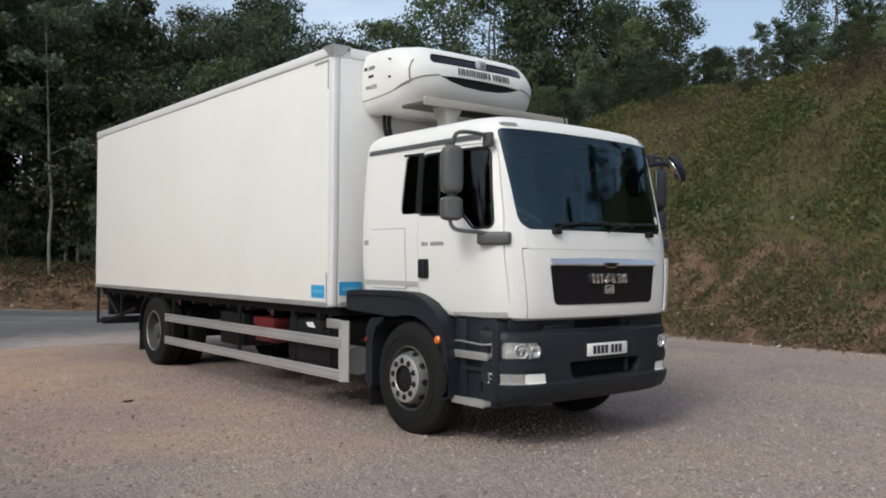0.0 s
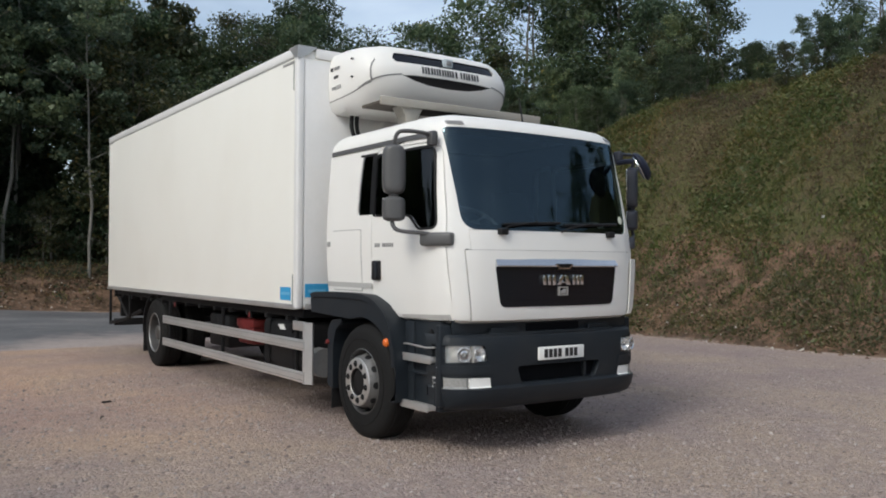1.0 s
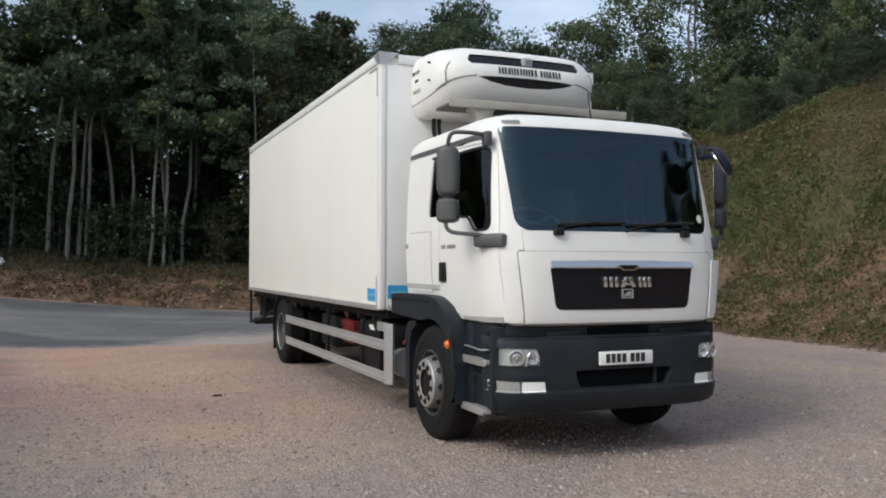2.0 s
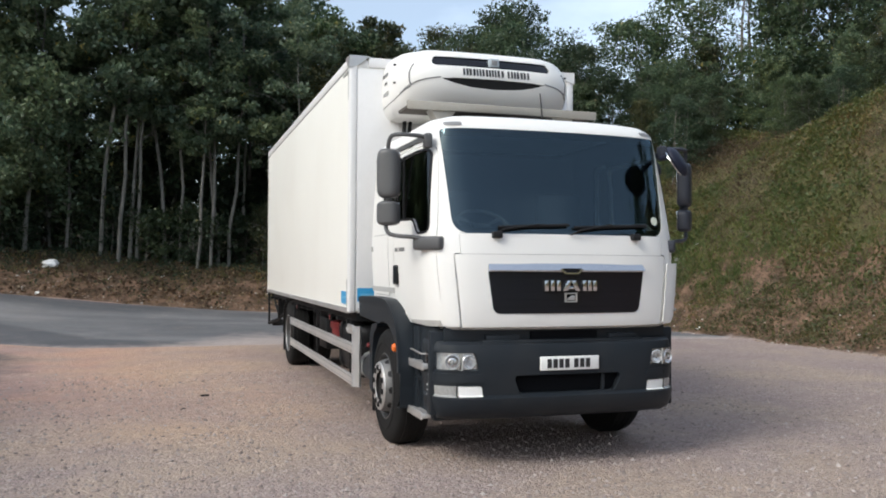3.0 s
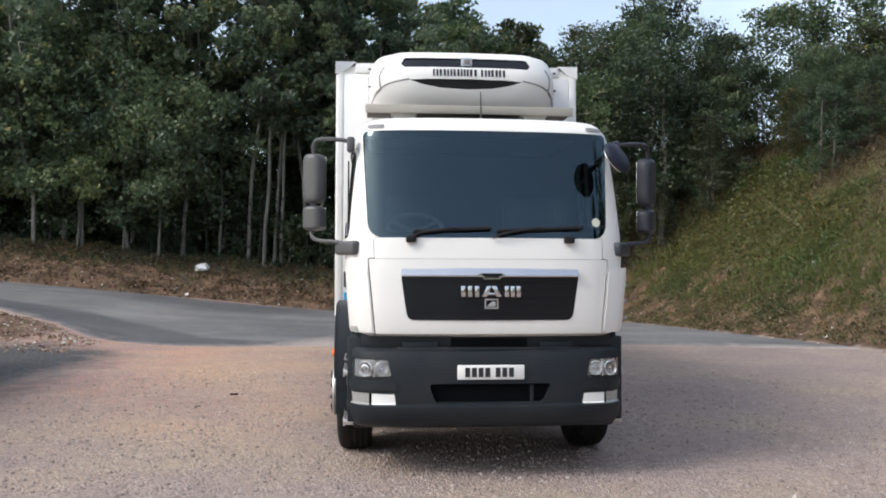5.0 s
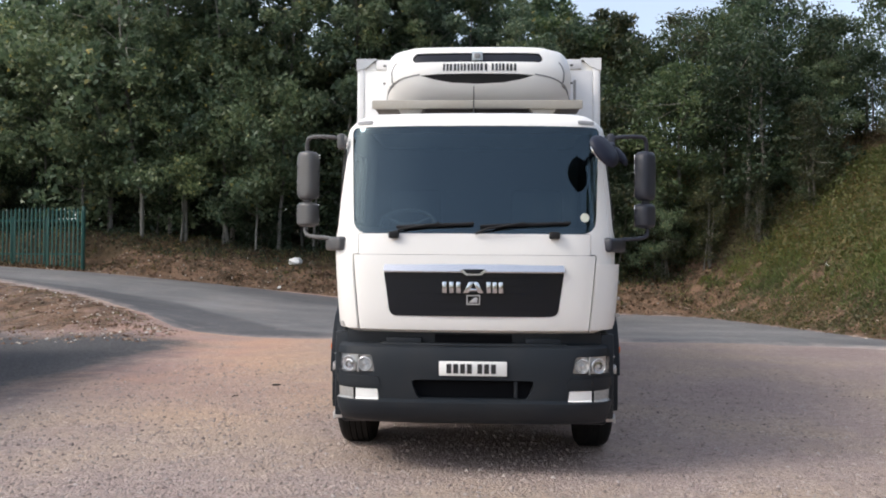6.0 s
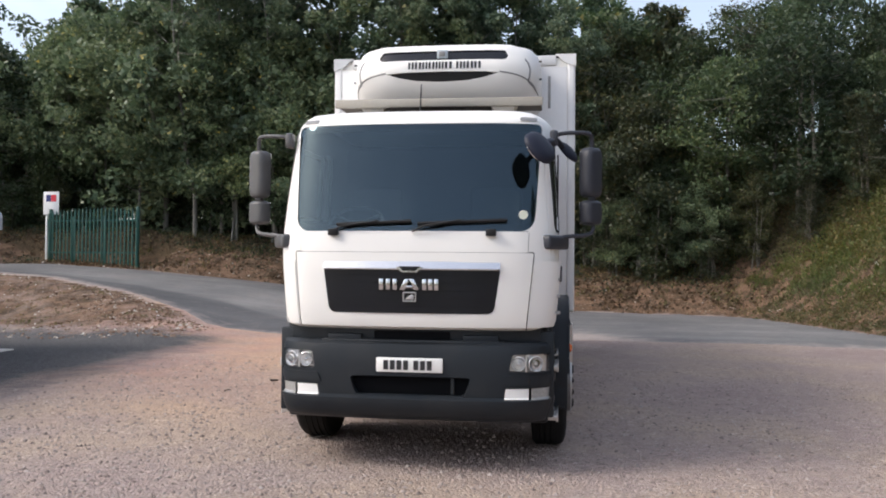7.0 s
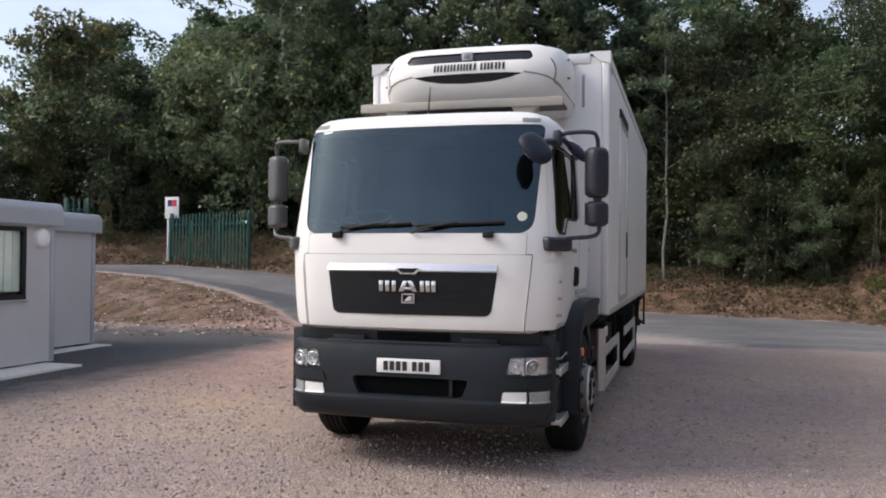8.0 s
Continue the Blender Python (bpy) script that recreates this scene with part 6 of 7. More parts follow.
def tree(label, seed, height, base, spread, leaves, trunk, bark, leaf, size=0.13, stems=1, low=False, dense=7, puff=1.0):
    """A tree at the origin: tapered stems, limbs that fork, and leaves in clumps round the twigs."""
    global rng
    rng = np.random.default_rng(seed)
    r = random.Random(seed)
    root = new("tree")
    tagged(root, label, "tree", "trees and bushes round the lot")
    wood, clumps = bmesh.new(), []
    for st in range(stems):
        ox, oy = (r.uniform(-0.5, 0.5), r.uniform(-0.5, 0.5)) if stems > 1 else (0, 0)
        lean = Vector((r.uniform(-0.10, 0.10), r.uniform(-0.08, 0.08), 0))
        pts = [Vector((ox, oy, -0.3))]
        for k in range(1, 9):
            h = height * 0.94 * k / 8
            pts.append(Vector((ox, oy, h)) + lean * h + Vector((r.uniform(-1, 1), r.uniform(-1, 1), 0)) * 0.065 * height * 0.12)
        tube(pts, trunk, 7, bm=wood, taper=trunk * 0.18)
        nl = 15 if stems == 1 else 9
        for i in range(nl):
            f = (i + r.uniform(0.1, 0.9)) / nl
            h = base + (height * 0.93 - base) * f
            k = min(7, int(h / (height * 0.94) * 8))
            g = h / (height * 0.94) * 8 - k
            o = pts[k].lerp(pts[k + 1], g)
            az = r.uniform(0, math.tau)
            wide = spread * (0.45 + 0.75 * math.sin(math.pi * min(1, 0.18 + f * 0.82)) ) * r.uniform(0.65, 1.15)
            rise = r.uniform(0.15, 0.75) * wide
            end = o + Vector((math.cos(az) * wide, math.sin(az) * wide, rise))
            mid = o.lerp(end, 0.5) + Vector((0, 0, 0.12 * wide))
            tube([o, mid, end], trunk * 0.26 * (1.1 - f * 0.6), 4, bm=wood, taper=0.01)
            for q in range(dense):
                u = r.uniform(0.35, 1.05)
                c = o.lerp(end, u) + Vector((r.gauss(0, 1), r.gauss(0, 1), r.gauss(0, 0.8))) * 0.28 * wide
                clumps.append((c, puff * r.uniform(0.28, 0.6) * (0.5 + 0.28 * spread)))
                if q < 2:
                    tube([o.lerp(end, u * 0.8), c], 0.016, 3, bm=wood, taper=0.005)
        for q in range(3):
            clumps.append((pts[-1] + Vector((r.gauss(0, 0.25), r.gauss(0, 0.25), r.uniform(-0.5, 0.45))), 0.3 + 0.1 * spread))
    tk = part("trunk", wood, bark, root)
    w = np.array([c[1] ** 2 for c in clumps])
    pick = rng.choice(len(clumps), leaves, p=w / w.sum())
    cen = np.array([tuple(c[0]) for c in clumps])[pick]
    rad = np.array([c[1] for c in clumps])[pick]
    d = rng.normal(size=(leaves, 3))
    d *= (rng.uniform(0, 1, leaves) ** 0.45 / np.linalg.norm(d, axis=1))[:, None]
    pos = cen + d * rad[:, None] * np.array([1.25, 1.25, 0.85])
    if low:
        pos[:, 2] = np.abs(pos[:, 2])
    cr = new("crown", leaf_mesh("crown", pos, size, leaf, corners=3))
    cr.parent = root
    return root


def plant(src, x, y, scale, turn, sink=0.15):
    m = Matrix.Translation((x, y, ground_z(x, y) - sink)) @ Matrix.Rotation(turn, 4, "Z")
    o = copy_thing(src, m)
    o.scale = (scale, scale, scale)
    return o


SLENDER = [tree("slender pale-trunked tree at the wood's edge", 21 + k, h, b, s, 7600, 0.075, M_PALEBARK, M_HAZE_LEAF, 0.098, dense=4, puff=0.8) for k, (h, b, s) in enumerate(((12.5, 4.0, 1.8), (13.5, 4.7, 2.0), (11.5, 3.4, 1.7), (12.0, 4.4, 1.6)))]
FULL = [tree("dense dark green broadleaf tree", 41 + k, h, b, s, 7500, 0.16, M_BARK, lf, 0.16) for k, (h, b, s, lf) in enumerate(((12.0, 1.6, 2.9, M_LEAF3), (13.0, 2.4, 3.0, M_LEAF3), (10.5, 1.0, 2.6, M_LEAF2), (11.5, 1.4, 2.7, M_LEAF3)))]
SHRUB = [tree("bushy green shrub under the trees", 61 + k, h, 0.2, s, 3200, 0.05, M_BARK, lf, 0.09, stems=3, low=True) for k, (h, s, lf) in enumerate(((3.2, 1.1, M_LEAF), (2.4, 1.2, M_LEAF), (4.2, 1.2, M_LEAF2)))]
BUSH = [tree("tall multi-stemmed bush on the bank", 71 + k, h, 0.5, s, 10000, 0.06, M_BARK, lf, 0.07, stems=4, low=True) for k, (h, s, lf) in enumerate(((6.0, 1.2, M_LEAF), (7.5, 1.4, M_LEAF2)))]
BROAD = [tree("broad dense tree with leaves down to the ground", 81 + k, h, 0.3, s, 14000, 0.10, M_BARK, lf, 0.07, stems=2, low=True) for k, (h, s, lf) in enumerate(((6.0, 2.1, M_LEAF), (7.0, 2.0, M_LEAF2), (6.5, 2.2, M_LEAF3)))]
PALE = [tree("dense grey-green tree beside the gate", 86 + k, h, 0.6, s, 10500, 0.10, M_BARK, M_HAZE_LEAF2, 0.108, stems=2, low=True) for k, (h, s) in enumerate(((9.0, 2.3), (8.0, 2.5)))]
TURNING = [tree("tall tree with leaves turning yellow behind the gate", 111, 9.0, 0.8, 1.35, 8500, 0.10, M_BARK, M_AUTUMN, 0.10, stems=2, low=True)]
YOUNG = [tree("young tree at the wood's edge, leaves lightened for haze", 91 + k, h, b, s, 10000, 0.05, M_PALEBARK, M_HAZE_LEAF2, 0.075) for k, (h, b, s) in enumerate(((7.5, 1.8, 1.6), (6.5, 1.4, 1.7)))]
THIN = [tree("thin open tree on the bank's crest", 101 + k, h, b, s, 5500, 0.05, M_PALEBARK, M_LEAF3, 0.08, dense=5, puff=0.8) for k, (h, b, s) in enumerate(((7.5, 1.0, 1.5), (6.5, 0.8, 1.5)))]
HAZEL = [tree("broad leafy tree above the bank", 96 + k, h, 0.3, s, 14000, 0.10, M_BARK, M_LEAF3, 0.07, stems=2, low=True) for k, (h, s) in enumerate(((6.0, 2.1), (7.0, 2.0)))]
TALL = dict(zip(HAZEL + THIN, (6.0, 7.0, 7.5, 6.5)))
TALL[TURNING[0]] = 9.0
TALL.update(zip(PALE + YOUNG, (9.0, 8.0, 7.5, 6.5)))
for group, hs in ((SLENDER, (12.5, 13.5, 11.5, 12.0)), (FULL, (12.0, 13.0, 10.5, 11.5)), (SHRUB, (3.2, 2.4, 4.2)), (BUSH, (6.0, 7.5)), (BROAD, (6.0, 7.0, 6.5))):
    for o, h in zip(group, hs):
        TALL[o] = h
# bearing and elevation of the treetops as the camera sees them
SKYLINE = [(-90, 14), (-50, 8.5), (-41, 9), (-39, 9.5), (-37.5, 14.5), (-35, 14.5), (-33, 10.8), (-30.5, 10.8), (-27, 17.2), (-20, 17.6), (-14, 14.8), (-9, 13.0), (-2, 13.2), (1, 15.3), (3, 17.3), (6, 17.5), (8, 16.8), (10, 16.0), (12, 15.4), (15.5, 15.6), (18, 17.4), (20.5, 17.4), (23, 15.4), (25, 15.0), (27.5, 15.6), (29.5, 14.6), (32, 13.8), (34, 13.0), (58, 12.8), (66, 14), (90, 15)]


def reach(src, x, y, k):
    """The scale that lifts a tree's top to the skyline, to fit the camera's view."""
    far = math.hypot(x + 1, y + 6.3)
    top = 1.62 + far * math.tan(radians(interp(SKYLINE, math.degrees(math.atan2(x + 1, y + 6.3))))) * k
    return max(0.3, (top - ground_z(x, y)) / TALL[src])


r = random.Random(5)
spots = []
# the wood's edge: pale stems where the lane passes
for x in (-9.8, -7.9, -5.45, -4.85, -4.5, -4.25, -3.3, -2.75, -2.25, -1.75, -1.05, -11.4, -13.0):
    spots.append((r.choice(SLENDER), x, 25.3 + r.uniform(-0.3, 0.7), r.uniform(0.9, 1.1)))
for k in (0, 1, 2, 3, 4, 7, 8):
    spots.append((r.choice(SLENDER), -14 + k * 1.75 + r.uniform(-0.4, 0.4), 27 + r.uniform(-0.6, 1.4), r.uniform(0.9, 1.12)))
for k in range(15):
    src, x, y = FULL[k % 4], -30 + k * 2.5 + r.uniform(-0.6, 0.6), 30.5 + r.uniform(-1, 1.5)
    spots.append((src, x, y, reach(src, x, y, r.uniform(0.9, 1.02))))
for k in range(11):
    src, x, y = FULL[(k * 3 + 1) % 4], -36 + k * 4.0 + r.uniform(-1, 1), 36.5 + r.uniform(-1.5, 2)
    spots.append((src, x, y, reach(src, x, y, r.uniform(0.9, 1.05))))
# young trees with lightened leaves that hang low over the verge
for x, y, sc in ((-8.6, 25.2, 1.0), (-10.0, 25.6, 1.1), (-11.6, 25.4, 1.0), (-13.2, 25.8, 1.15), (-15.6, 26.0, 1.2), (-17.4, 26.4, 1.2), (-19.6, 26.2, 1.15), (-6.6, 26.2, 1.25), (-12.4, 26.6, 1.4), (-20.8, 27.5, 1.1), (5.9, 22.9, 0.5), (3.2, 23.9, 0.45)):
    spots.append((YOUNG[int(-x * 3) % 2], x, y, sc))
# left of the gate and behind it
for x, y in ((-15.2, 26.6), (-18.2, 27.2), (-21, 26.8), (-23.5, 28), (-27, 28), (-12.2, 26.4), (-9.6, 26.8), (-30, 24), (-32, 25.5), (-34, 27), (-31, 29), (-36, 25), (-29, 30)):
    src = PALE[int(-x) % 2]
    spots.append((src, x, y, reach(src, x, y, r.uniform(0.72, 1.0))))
for src, x, y, top in ((TURNING[0], -25.4, 26.4, 13.4), (TURNING[0], -29.0, 24.0, 10.0), (BUSH[0], -22.2, 25.6, 10.4), (BROAD[0], -20.2, 26.6, 7.0), (BROAD[0], -27.4, 24.6, 6.4), (TURNING[0], -21.4, 23.9, 4.2)):
    spots.append((src, x, y, (top - ground_z(x, y)) / TALL[src]))
r = random.Random(12)
# north-east behind the lane's bend and on the bank: leaves down to the ground
for row, (d0, n, lo0, hi0) in enumerate(((31.5, 17, 0.55, 0.9), (35, 22, 0.82, 1.05), (39, 20, 0.86, 1.08))):
    for k in range(n):
        az = radians(4.5 + (78 - 4.5) * (k + r.uniform(0.1, 0.9)) / n)
        d = d0 * (1.0 - 0.30 * max(0.0, math.degrees(az) - 12) / 60) + r.uniform(-1, 1)
        x, y = -1 + d * math.sin(az), -6.3 + d * math.cos(az)
        src, lo, hi = BROAD[(k + row) % 3] if (k + row) % 4 else BUSH[1], lo0, hi0
        if math.degrees(az) > 23:
            src = HAZEL[k % 2] if (k + row) % 3 else BROAD[k % 3]
        if math.degrees(az) > 46:
            if (k + row) % 3 == 1:
                continue
            src, lo, hi = THIN[k % 2], 0.85, 1.08
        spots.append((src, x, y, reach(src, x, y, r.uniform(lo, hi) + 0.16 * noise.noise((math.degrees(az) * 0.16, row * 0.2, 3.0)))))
spots.append((SLENDER[1], 1.25, 23.9, 0.78))
for x, y, h in ((3.0, 24.2, 3.8), (4.6, 23.6, 4.0), (6.2, 22.9, 3.6), (7.6, 22.3, 3.2), (9.0, 21.6, 2.6), (10.4, 21.6, 2.4), (2.3, 25.6, 5.0), (5.4, 24.9, 5.2), (8.4, 23.6, 4.4), (11.5, 22.8, 3.4), (13.0, 20.5, 2.6), (14.5, 18.4, 2.0), (15.8, 15.5, 1.8), (16.6, 12.0, 1.6), (17.0, 9.0, 1.5), (17.6, 6.0, 1.6), (18.0, 3.0, 1.5)):
    src = PALE[int(x * 7) % 2] if 9 < x < 12 else BUSH[int(x * 7) % 2]
    spots.append((src, x, y, h / TALL[src]))
# single trees behind the crest, placed and topped to fit the camera's view
for src, x, y, top in ((HAZEL[0], 19.8, 23.2, 14.2), (BROAD[0], 21.6, 20.6, 14.4), (HAZEL[1], 20.3, 21.6, 13.6), (HAZEL[0], 22.2, 18.4, 12.6), (BUSH[0], 19.3, 13.3, 11.2), (BUSH[1], 20.2, 15.3, 9.9), (BUSH[0], 20.5, 12.6, 9.4),
                       (BROAD[0], 18.4, 14.4, 9.0), (THIN[0], 20.2, 10.0, 9.8), (THIN[1], 19.6, 11.0, 9.0), (HAZEL[0], 21.2, 8.3, 11.0), (THIN[0], 20.4, 7.0, 10.8), (HAZEL[1], 21.4, 6.0, 10.4), (THIN[1], 19.6, 9.0, 9.3)):
    spots.append((src, x, y, (top - ground_z(x, y)) / TALL[src]))
# unseen trees on the bank, added for the windscreen's reflection
for k in range(6):
    x, y = 16.5 + (k * 2.7) % 4.5, -5.0 - k * 3.4
    spots.append((HAZEL[k % 2], x, y, r.uniform(0.4, 0.6)))
# thick growth along the bank's crest
for k in range(26):
    az = radians(28 + 42 * (k + r.uniform(0.1, 0.9)) / 26)
    d = min(36.0, 20.0 / math.sin(az)) + r.uniform(-0.4, 1.4)
    src = PALE[k % 2] if k % 3 else BROAD[k % 2]
    spots.append((src, -1 + d * math.sin(az), -6.3 + d * math.cos(az), (r.uniform(2.4, 3.8) if math.degrees(az) < 46 else r.uniform(1.0, 2.0)) / TALL[src]))
# behind the camera, closing the lot
for x, y, sc in ((5, -40, 0.9), (-6, -44, 0.9), (-18, -42, 0.9), (-32, -30, 0.9), (-36, -12, 0.9), (-38, 2, 0.9), (-36, 12, 0.9), (-33, 19, 0.8)):
    spots.append((FULL[int(abs(x)) % 4], x, y, sc))
for k in range(28):
    x = -24 + k * 0.92 + r.uniform(-0.4, 0.4)
    y = interp(FAR_Y, x) + 3.8 + r.uniform(-0.5, 1.8)
    if -19 < x < -13.5:
        y += 1.2
    spots.append((SHRUB[k % 3], x, y, r.uniform(0.4, 0.85)))
for k in range(22):
    spots.append((SHRUB[k % 3], -26 + k * 1.3 + r.uniform(-0.5, 0.5), 30 + r.uniform(-1, 3), r.uniform(1.0, 1.5)))
used = set()
for src, x, y, sc in spots:
    turn = r.uniform(0, math.tau)
    if src not in used:
        used.add(src)
        src.matrix_basis = Matrix.Translation((x, y, ground_z(x, y) - 0.15)) @ Matrix.Rotation(turn, 4, "Z") @ Matrix.Scale(sc, 4)
    else:
        plant(src, x, y, sc, turn)

# ---- ground cover on the banks ----
def cover(name, label, n, size, material, where, lift, slim=0.62, droop=0.35):
    global rng
    rng = np.random.default_rng(len(name) * 7 + n)
    pts = []
    rr = random.Random(n)
    while len(pts) < n:
        p = where(rr)
        if p:
            x, y, spread, tall = p
            for _ in range(rr.randint(5, 14)):
                px, py = x + rr.gauss(0, spread), y + rr.gauss(0, spread)
                pts.append((px, py, ground_z(px, py) + lift + rr.random() * tall))
    ob = new(name, leaf_mesh(name, np.array(pts[:n]), size, material, droop, slim))
    tagged(ob, label, "undergrowth", kind="stuff")
    return ob


def bare(x, y, d):
    """Patches of open red soil low on the bank."""
    return 0.3 < d < 2.4 and noise.noise((x * 0.75, y * 0.75, 21.0)) + 0.55 * noise.noise((x * 2.6, y * 2.6, 8.0)) > 0.19 + 0.2 * abs(d - 1.2)


def brushy(x, y):
    """Above 0: dead brown brush; below: a live green mat."""
    return noise.noise((x * 0.33, y * 0.33, 9.0)) + 0.4 * noise.noise((x * 0.9, y * 0.9, 2.0)) - 0.06 + 0.2 * ease((9 - y) / 6) * ease((x - interp(TOE_X, y) - 3.5) / 1.5)


def bank_point(rr, top):
    y = rr.uniform(-8, 24)
    d = 0.05 + top * rr.random() ** 0.85
    return interp(TOE_X, y) + d, y, d


def on_bank(rr):
    x, y, d = bank_point(rr, 10.0)
    if bare(x, y, d) and rr.random() < 0.9 or d > 2.2 and brushy(x, y) > rr.uniform(0, 0.15) and rr.random() < 0.8:
        return None
    return x, y


def in_mat(rr):
    x, y, d = bank_point(rr, 10.0)
    if rr.random() > 0.10 + 0.9 * ease((d - 1.4) / 1.6) or bare(x, y, d):
        return None
    k = -brushy(x, y)
    if k < 0 and rr.random() < 0.95:
        return None
    return x, y, 0.17, 0.06 + 0.75 * max(0.0, k) * ease((d - 1.5) / 2)


def in_brush(rr):
    x, y, d = bank_point(rr, 9.0)
    if d < 2.4 or brushy(x, y) < rr.uniform(-0.05, 0.2):
        return None
    return x, y, 0.2, 0.25 + 0.35 * ease(2.5 * brushy(x, y))


def on_foot(rr):
    """A greener belt low on the bank."""
    y = rr.uniform(-6, 22)
    d = rr.gauss(2.3, 0.65)
    x = interp(TOE_X, y) + d
    if d < 0.1 or bare(x, y, d) or noise.noise((x * 0.3, y * 0.3, 5.0)) < rr.uniform(-0.45, 0.2):
        return None
    return x, y


def on_toe(rr):
    y = rr.uniform(-6, 21.5)
    d = 0.05 + 2.3 * rr.random()
    x = interp(TOE_X, y) + d
    if bare(x, y, d) and rr.random() < 0.78 or noise.noise((x * 0.8, y * 0.8, 15.0)) < rr.uniform(-0.7, 0.1):
        return None
    return x, y


def on_toe_weed(rr):
    p = on_toe(rr)
    return p and (p[0], p[1], 0.12, 0.08)


def on_verge(rr):
    x = rr.uniform(-24, 12)
    d = rr.uniform(0.5, 4.5)
    if rr.random() > 0.16 + 0.84 * ease((d - 1.4) / 1.2 + 1.6 * noise.noise((x * 0.5, d * 0.7, 3.0))):
        return None
    return x, interp(FAR_Y, x) + d, 0.16, 0.22


def on_mound(rr):
    x = rr.uniform(-20, -6.8)
    y = rr.uniform(10.2, 17)
    if y > interp(NEAR_Y, x) - 0.3 or noise.noise((x * 0.5, y * 0.5, 31.0)) < rr.uniform(-0.3, 0.3):
        return None
    return x, y


def on_litter(rr):
    x = rr.uniform(-24, 12)
    d = rr.uniform(0.1, 4.0)
    if noise.noise((x * 0.7, d, 6.0)) < rr.uniform(-0.6, 0.3):
        return None
    return x, interp(FAR_Y, x) + d, 0.2, 0.03


def blades(name, label, n, tall, material, where):
    """Upright grass blades in tufts: one thin triangle pair each."""
    rr = random.Random(n + 3)
    verts, faces = [], []
    while len(faces) < n:
        p = where(rr)
        if not p:
            continue
        x, y = p[0], p[1]
        t = tall * rr.uniform(0.5, 1.25) * (0.5 + 0.5 * ease((x - interp(TOE_X, y)) / 2.8) if x > 5 else 1.0)
        for _ in range(rr.randint(5, 12)):
            px, py = x + rr.gauss(0, 0.07), y + rr.gauss(0, 0.07)
            z = ground_z(px, py) - 0.03
            a = rr.uniform(0, math.tau)
            lx, ly, h = rr.gauss(0, 0.28) * t, rr.gauss(0, 0.28) * t, t * rr.uniform(0.5, 1.0)
            w = 0.009 + 0.006 * rr.random()
            cx, cy = math.cos(a) * w, math.sin(a) * w
            i = len(verts)
            verts += [(px - cx, py - cy, z), (px + cx, py + cy, z), (px + lx * 0.4 + cx * 0.7, py + ly * 0.4 + cy * 0.7, z + h * 0.6), (px + lx, py + ly, z + h)]
            faces.append((i, i + 1, i + 2, i + 3))
    me = bpy.data.meshes.new(name)
    me.from_pydata(verts, [], faces)
    me.materials.append(material)
    ob = new(name, me)
    tagged(ob, label, "grass", kind="stuff")


cover("bramble_cover", "low green bramble and ivy mat on the bank", 105000, 0.042, M_BRAMBLE, in_mat, 0.02)
cover("dead_brush", "brown dead brush and bramble stems on the bank", 72000, 0.05, M_BRUSH, in_brush, 0.02, 0.2, 0.15)
cover("toe_weeds", "low weeds and dry litter along the bank's foot", 30000, 0.034, M_TOEWEED, on_toe_weed, 0.0)
cover("verge_weeds", "low weeds along the wood's edge", 13000, 0.042, M_LEAF, on_verge, 0.01)
M_LITTER = leaf_material("fallen_leaves", ((0.0, (0.05, 0.032, 0.02)), (0.5, (0.12, 0.075, 0.045)), (0.85, (0.20, 0.13, 0.075)), (1.0, (0.34, 0.27, 0.18))))
cover("leaf_litter", "brown fallen leaves on the earth verge", 14000, 0.055, M_LITTER, on_litter, 0.015)
blades("bank_grass", "dry and green grass tufts on the bank", 34000, 0.26, M_STRAW, on_bank)
blades("bank_turf", "belt of greener grass low on the bank", 32000, 0.2, M_TURF, on_foot)
blades("toe_grass", "short mixed grass along the bank's foot", 36000, 0.14, M_STRAW, on_toe)
blades("verge_grass", "thin grass along the verge", 15000, 0.17, M_STRAW, on_verge)
blades("mound_grass", "short dead grass on the mound beside the lane", 7000, 0.07, M_STRAW, on_mound)

# ---- stones and litter ----
def pebbles(name, label, n, where, lo, hi, tones):
    m, nt, p = nodes_of(name + "_stone")
    g = nt.nodes.new("ShaderNodeNewGeometry")
    nt.links.new(ramp(nt, g.outputs["Random Per Island"], tones), p.inputs["Base Color"])
    p.inputs["Roughness"].default_value = 0.95
    p.inputs["Specular IOR Level"].default_value = 0.1
    rr = random.Random(n)
    verts, faces = [], []
    while len(faces) < n * 8:
        q = where(rr)
        if q is None:
            continue
        x, y = q
        s = lo + (hi - lo) * rr.random() ** 3
        z = ground_z(x, y) + s * 0.15
        a = rr.uniform(0, math.tau)
        i = len(verts)
        for k in range(4):
            e = s * rr.uniform(0.7, 1.3)
            verts.append((x + math.cos(a + k * math.pi / 2) * e, y + math.sin(a + k * math.pi / 2) * e, z + s * rr.uniform(-0.2, 0.2)))
        verts += [(x + s * rr.uniform(-0.3, 0.3), y + s * rr.uniform(-0.3, 0.3), z + s * rr.uniform(0.5, 0.9)), (x, y, z - s * 0.6)]
        for k in range(4):
            j = (k + 1) % 4
            faces += [(i + k, i + j, i + 4), (i + j, i + k, i + 5)]
    me = bpy.data.meshes.new(name)
    me.from_pydata(verts, [], faces)
    me.materials.append(m)
    tagged(new(name, me), label, "stones", kind="stuff")


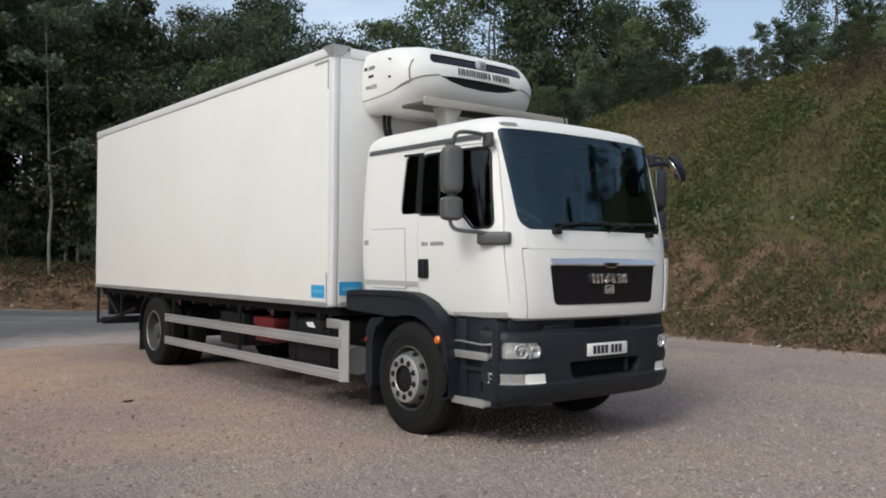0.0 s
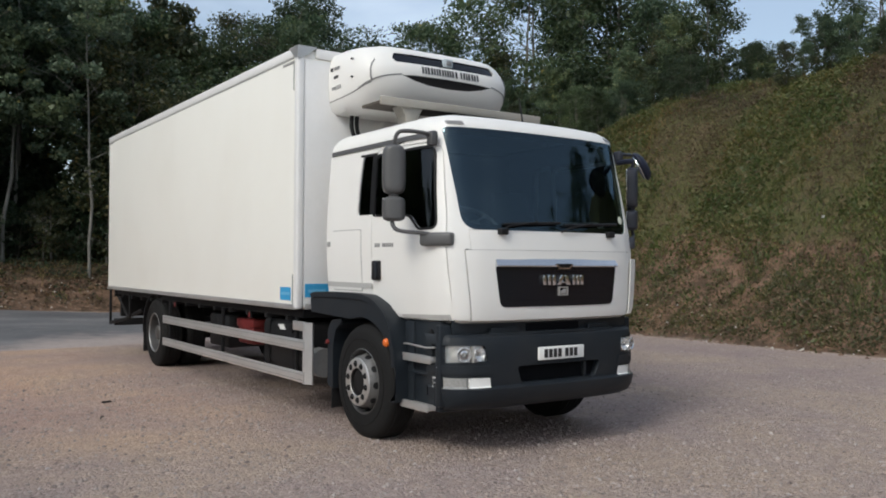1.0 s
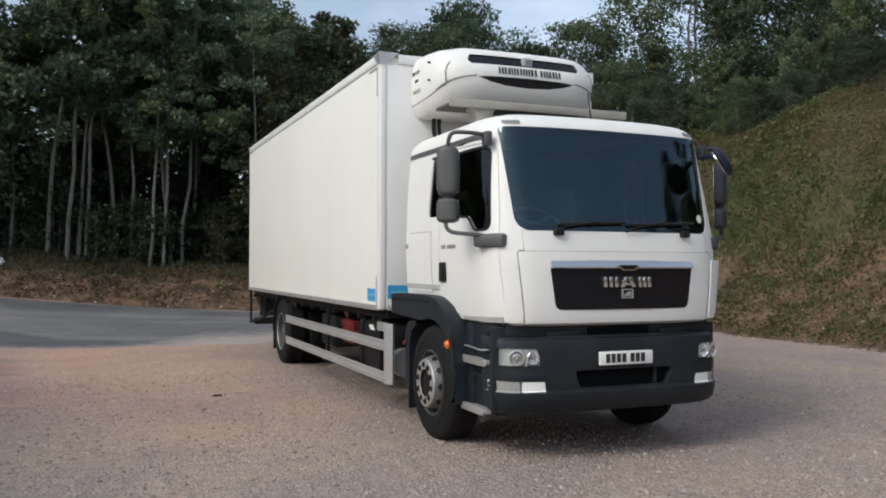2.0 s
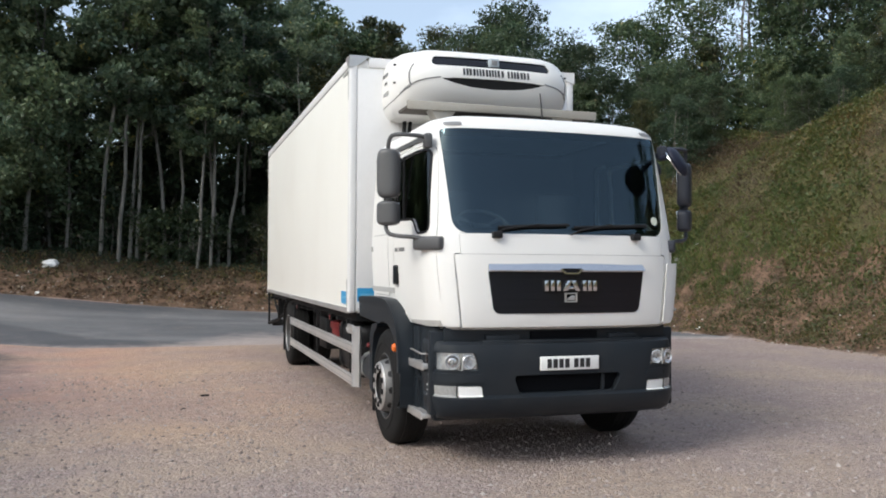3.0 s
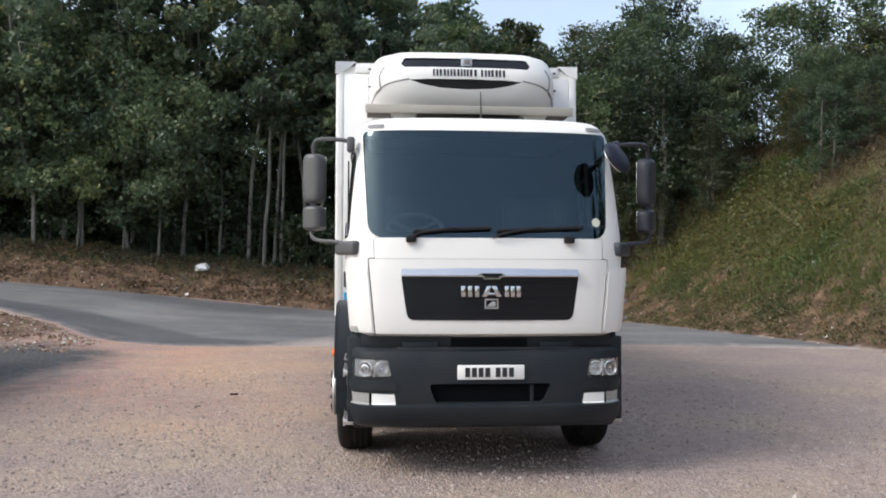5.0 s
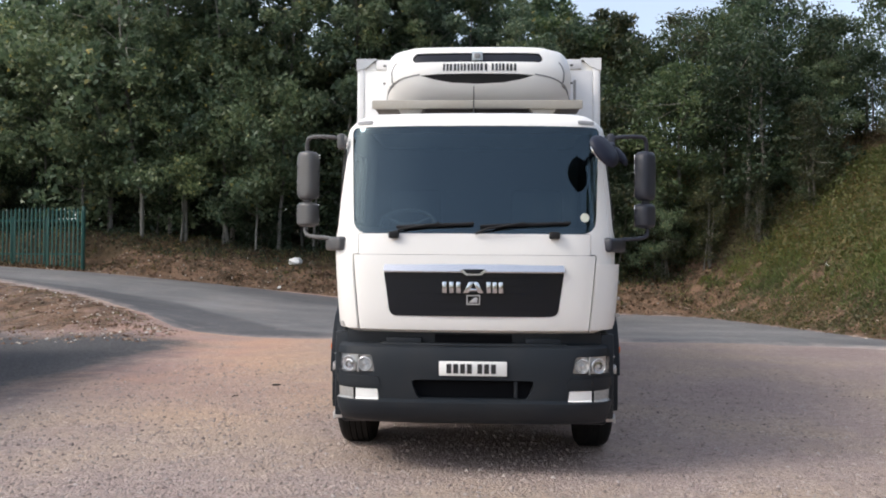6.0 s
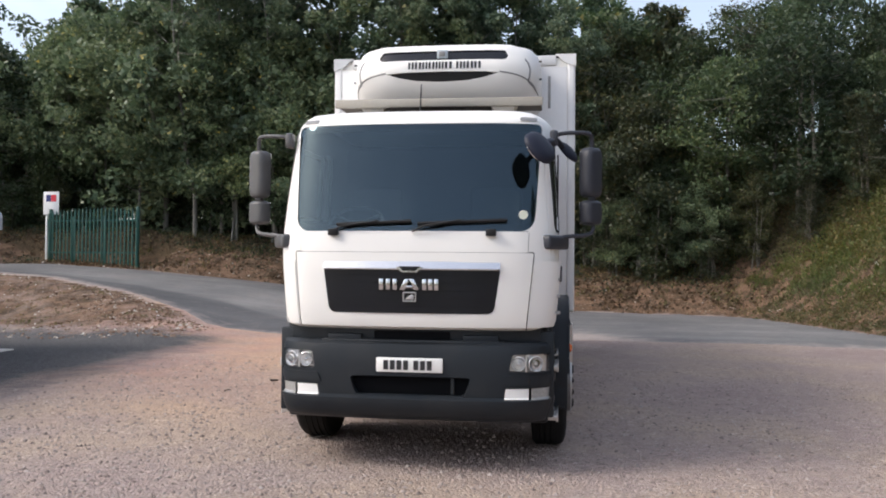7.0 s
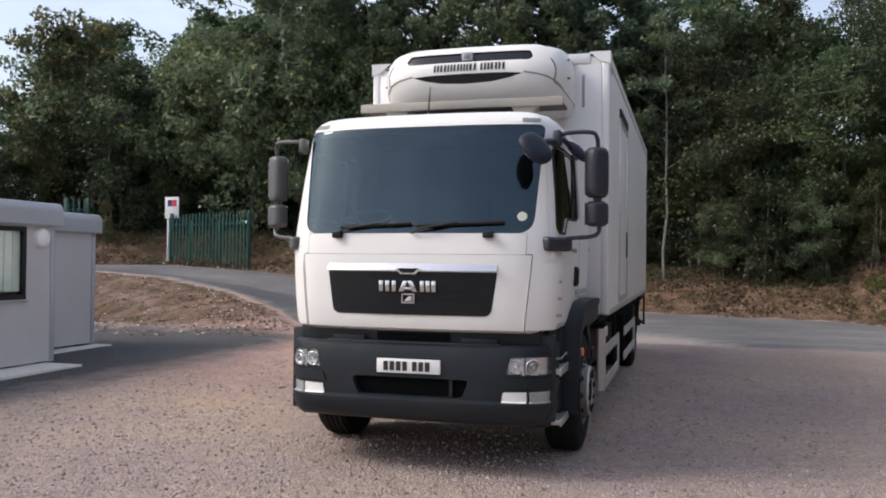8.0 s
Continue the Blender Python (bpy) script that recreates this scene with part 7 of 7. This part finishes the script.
def lot_spot(rr):
    a = rr.uniform(-70, 60)
    d = 2.2 + 11 * rr.random() ** 1.3
    cx, cy = rr.uniform(-6, 2), -5.8
    x, y = cx + d * math.sin(radians(a)), cy + d * math.cos(radians(a))
    if zone_of(x, y)[3] < rr.uniform(0.5, 1.0):  # none on the dark patch
        return None
    return (x, y) if y < interp(NEAR_Y, x) - 0.1 and x < interp(TOE_X, y) else None


def verge_spot(rr):
    if rr.random() < 0.33:
        x = rr.uniform(-24, 7)
        return x, interp(FAR_Y, x) + 0.1 + 2.0 * rr.random() ** 2
    if rr.random() < 0.33:
        y = rr.uniform(-5, 20)
        return interp(TOE_X, y) - 0.3 + 1.6 * rr.random() ** 2, y
    x = rr.uniform(-18, -6.4)
    return x, rr.uniform(9.6, interp(NEAR_Y, x) - 0.2) if interp(NEAR_Y, x) > 10 else 10.0


pebbles("loose_gravel", "loose pinkish and pale gravel stones on the lot", 34000, lot_spot, 0.006, 0.025, ((0.0, (0.21, 0.17, 0.155)), (0.4, (0.31, 0.26, 0.235)), (0.92, (0.375, 0.322, 0.295)), (1.0, (0.45, 0.40, 0.375))))
pebbles("verge_rubble", "pale and reddish rubble on the earth verges", 8000, verge_spot, 0.012, 0.055, ((0.0, (0.13, 0.085, 0.062)), (0.5, (0.23, 0.15, 0.108)), (0.85, (0.34, 0.275, 0.22)), (1.0, (0.6, 0.57, 0.52))))

def paper_scrap(seed, x, y, size):
    """A crumpled scrap of white paper, creased and curled, lying where it blew."""
    rr = random.Random(seed)
    bm = bmesh.new()
    bmesh.ops.create_grid(bm, x_segments=5, y_segments=4, size=size / 2)
    for v in bm.verts:
        v.co.y *= 0.7
        u, w = v.co.x / size, v.co.y / size
        v.co.z = size * (0.16 + 0.9 * u * u + 0.5 * noise.noise((u * 4 + seed, w * 4, seed)))
        v.co.x += size * 0.12 * noise.noise((u * 5, w * 5, seed + 3.0))
    low = min(v.co.z for v in bm.verts)
    bmesh.ops.translate(bm, verts=bm.verts, vec=(0, 0, -low))
    thick(bm, 0.002)
    me = bpy.data.meshes.new("paper_scrap")
    bm.to_mesh(me)
    bm.free()
    me.materials.append(M_PAPER)
    ob = new("paper_scrap", me)
    ob.matrix_basis = Matrix.Translation((x, y, ground_z(x, y) + 0.02)) @ Matrix.Rotation(rr.uniform(0, 6), 4, "Z") @ Matrix.Rotation(rr.uniform(0.1, 0.5), 4, "Y")
    tagged(ob, "crumpled white paper scrap lying in the weeds", "litter", group="blown litter")


M_PAPER = pbr("dirty_white_paper", (0.72, 0.71, 0.68), 0.8, var=0.12, big=8.0, small=40, relief=0.002)
for k, (x, y, size) in enumerate(((12.62, 5.22, 0.10), (9.66, 17.74, 0.14), (11.13, 14.5, 0.13), (10.65, 14.73, 0.16), (9.2, 11.6, 0.10), (-7.0, 22.42, 0.16), (-3.36, 24.24, 0.14), (-17.44, 22.2, 0.16))):
    paper_scrap(k + 1, x, y, size)

bag = bmesh.new()
bmesh.ops.create_icosphere(bag, subdivisions=3, radius=1.0)
for v in bag.verts:
    k = 1 + 0.35 * noise.noise(v.co * 1.8) + 0.15 * noise.noise(v.co * 4.5)
    v.co = Vector((v.co.x * 0.26 * k, v.co.y * 0.2 * k, max(v.co.z, -0.5) * 0.17 * k))
bag = finish("litter_bag", bag, pbr("white_polythene", (0.75, 0.75, 0.74), 0.4, var=0.06))
bag.matrix_basis = Matrix.Translation((-6.85, 24.3, ground_z(-6.85, 24.3) + 0.07))
tagged(bag, "crumpled white plastic bag on the verge", "litter")
stick = finish("bark_scrap", block(-0.055, 0.055, -0.016, 0.016, 0, 0.018, 0.006), M_CHASSIS)
stick.matrix_basis = pose(-2.66, 4.62, ground_z(-2.66, 4.62) + 0.008, 0, 0, 10)
tagged(stick, "small dark scrap lying on the gravel", "litter")
twig = finish("twig", tube([(0, 0, 0.01), (0.06, 0.02, 0.015), (0.11, 0.01, 0.01)], 0.006, 5), M_CHASSIS)
twig.matrix_basis = pose(-2.95, 3.6, ground_z(-2.95, 3.6) + 0.002, 0, 0, 60)
tagged(twig, "short dark twig on the gravel", "litter")
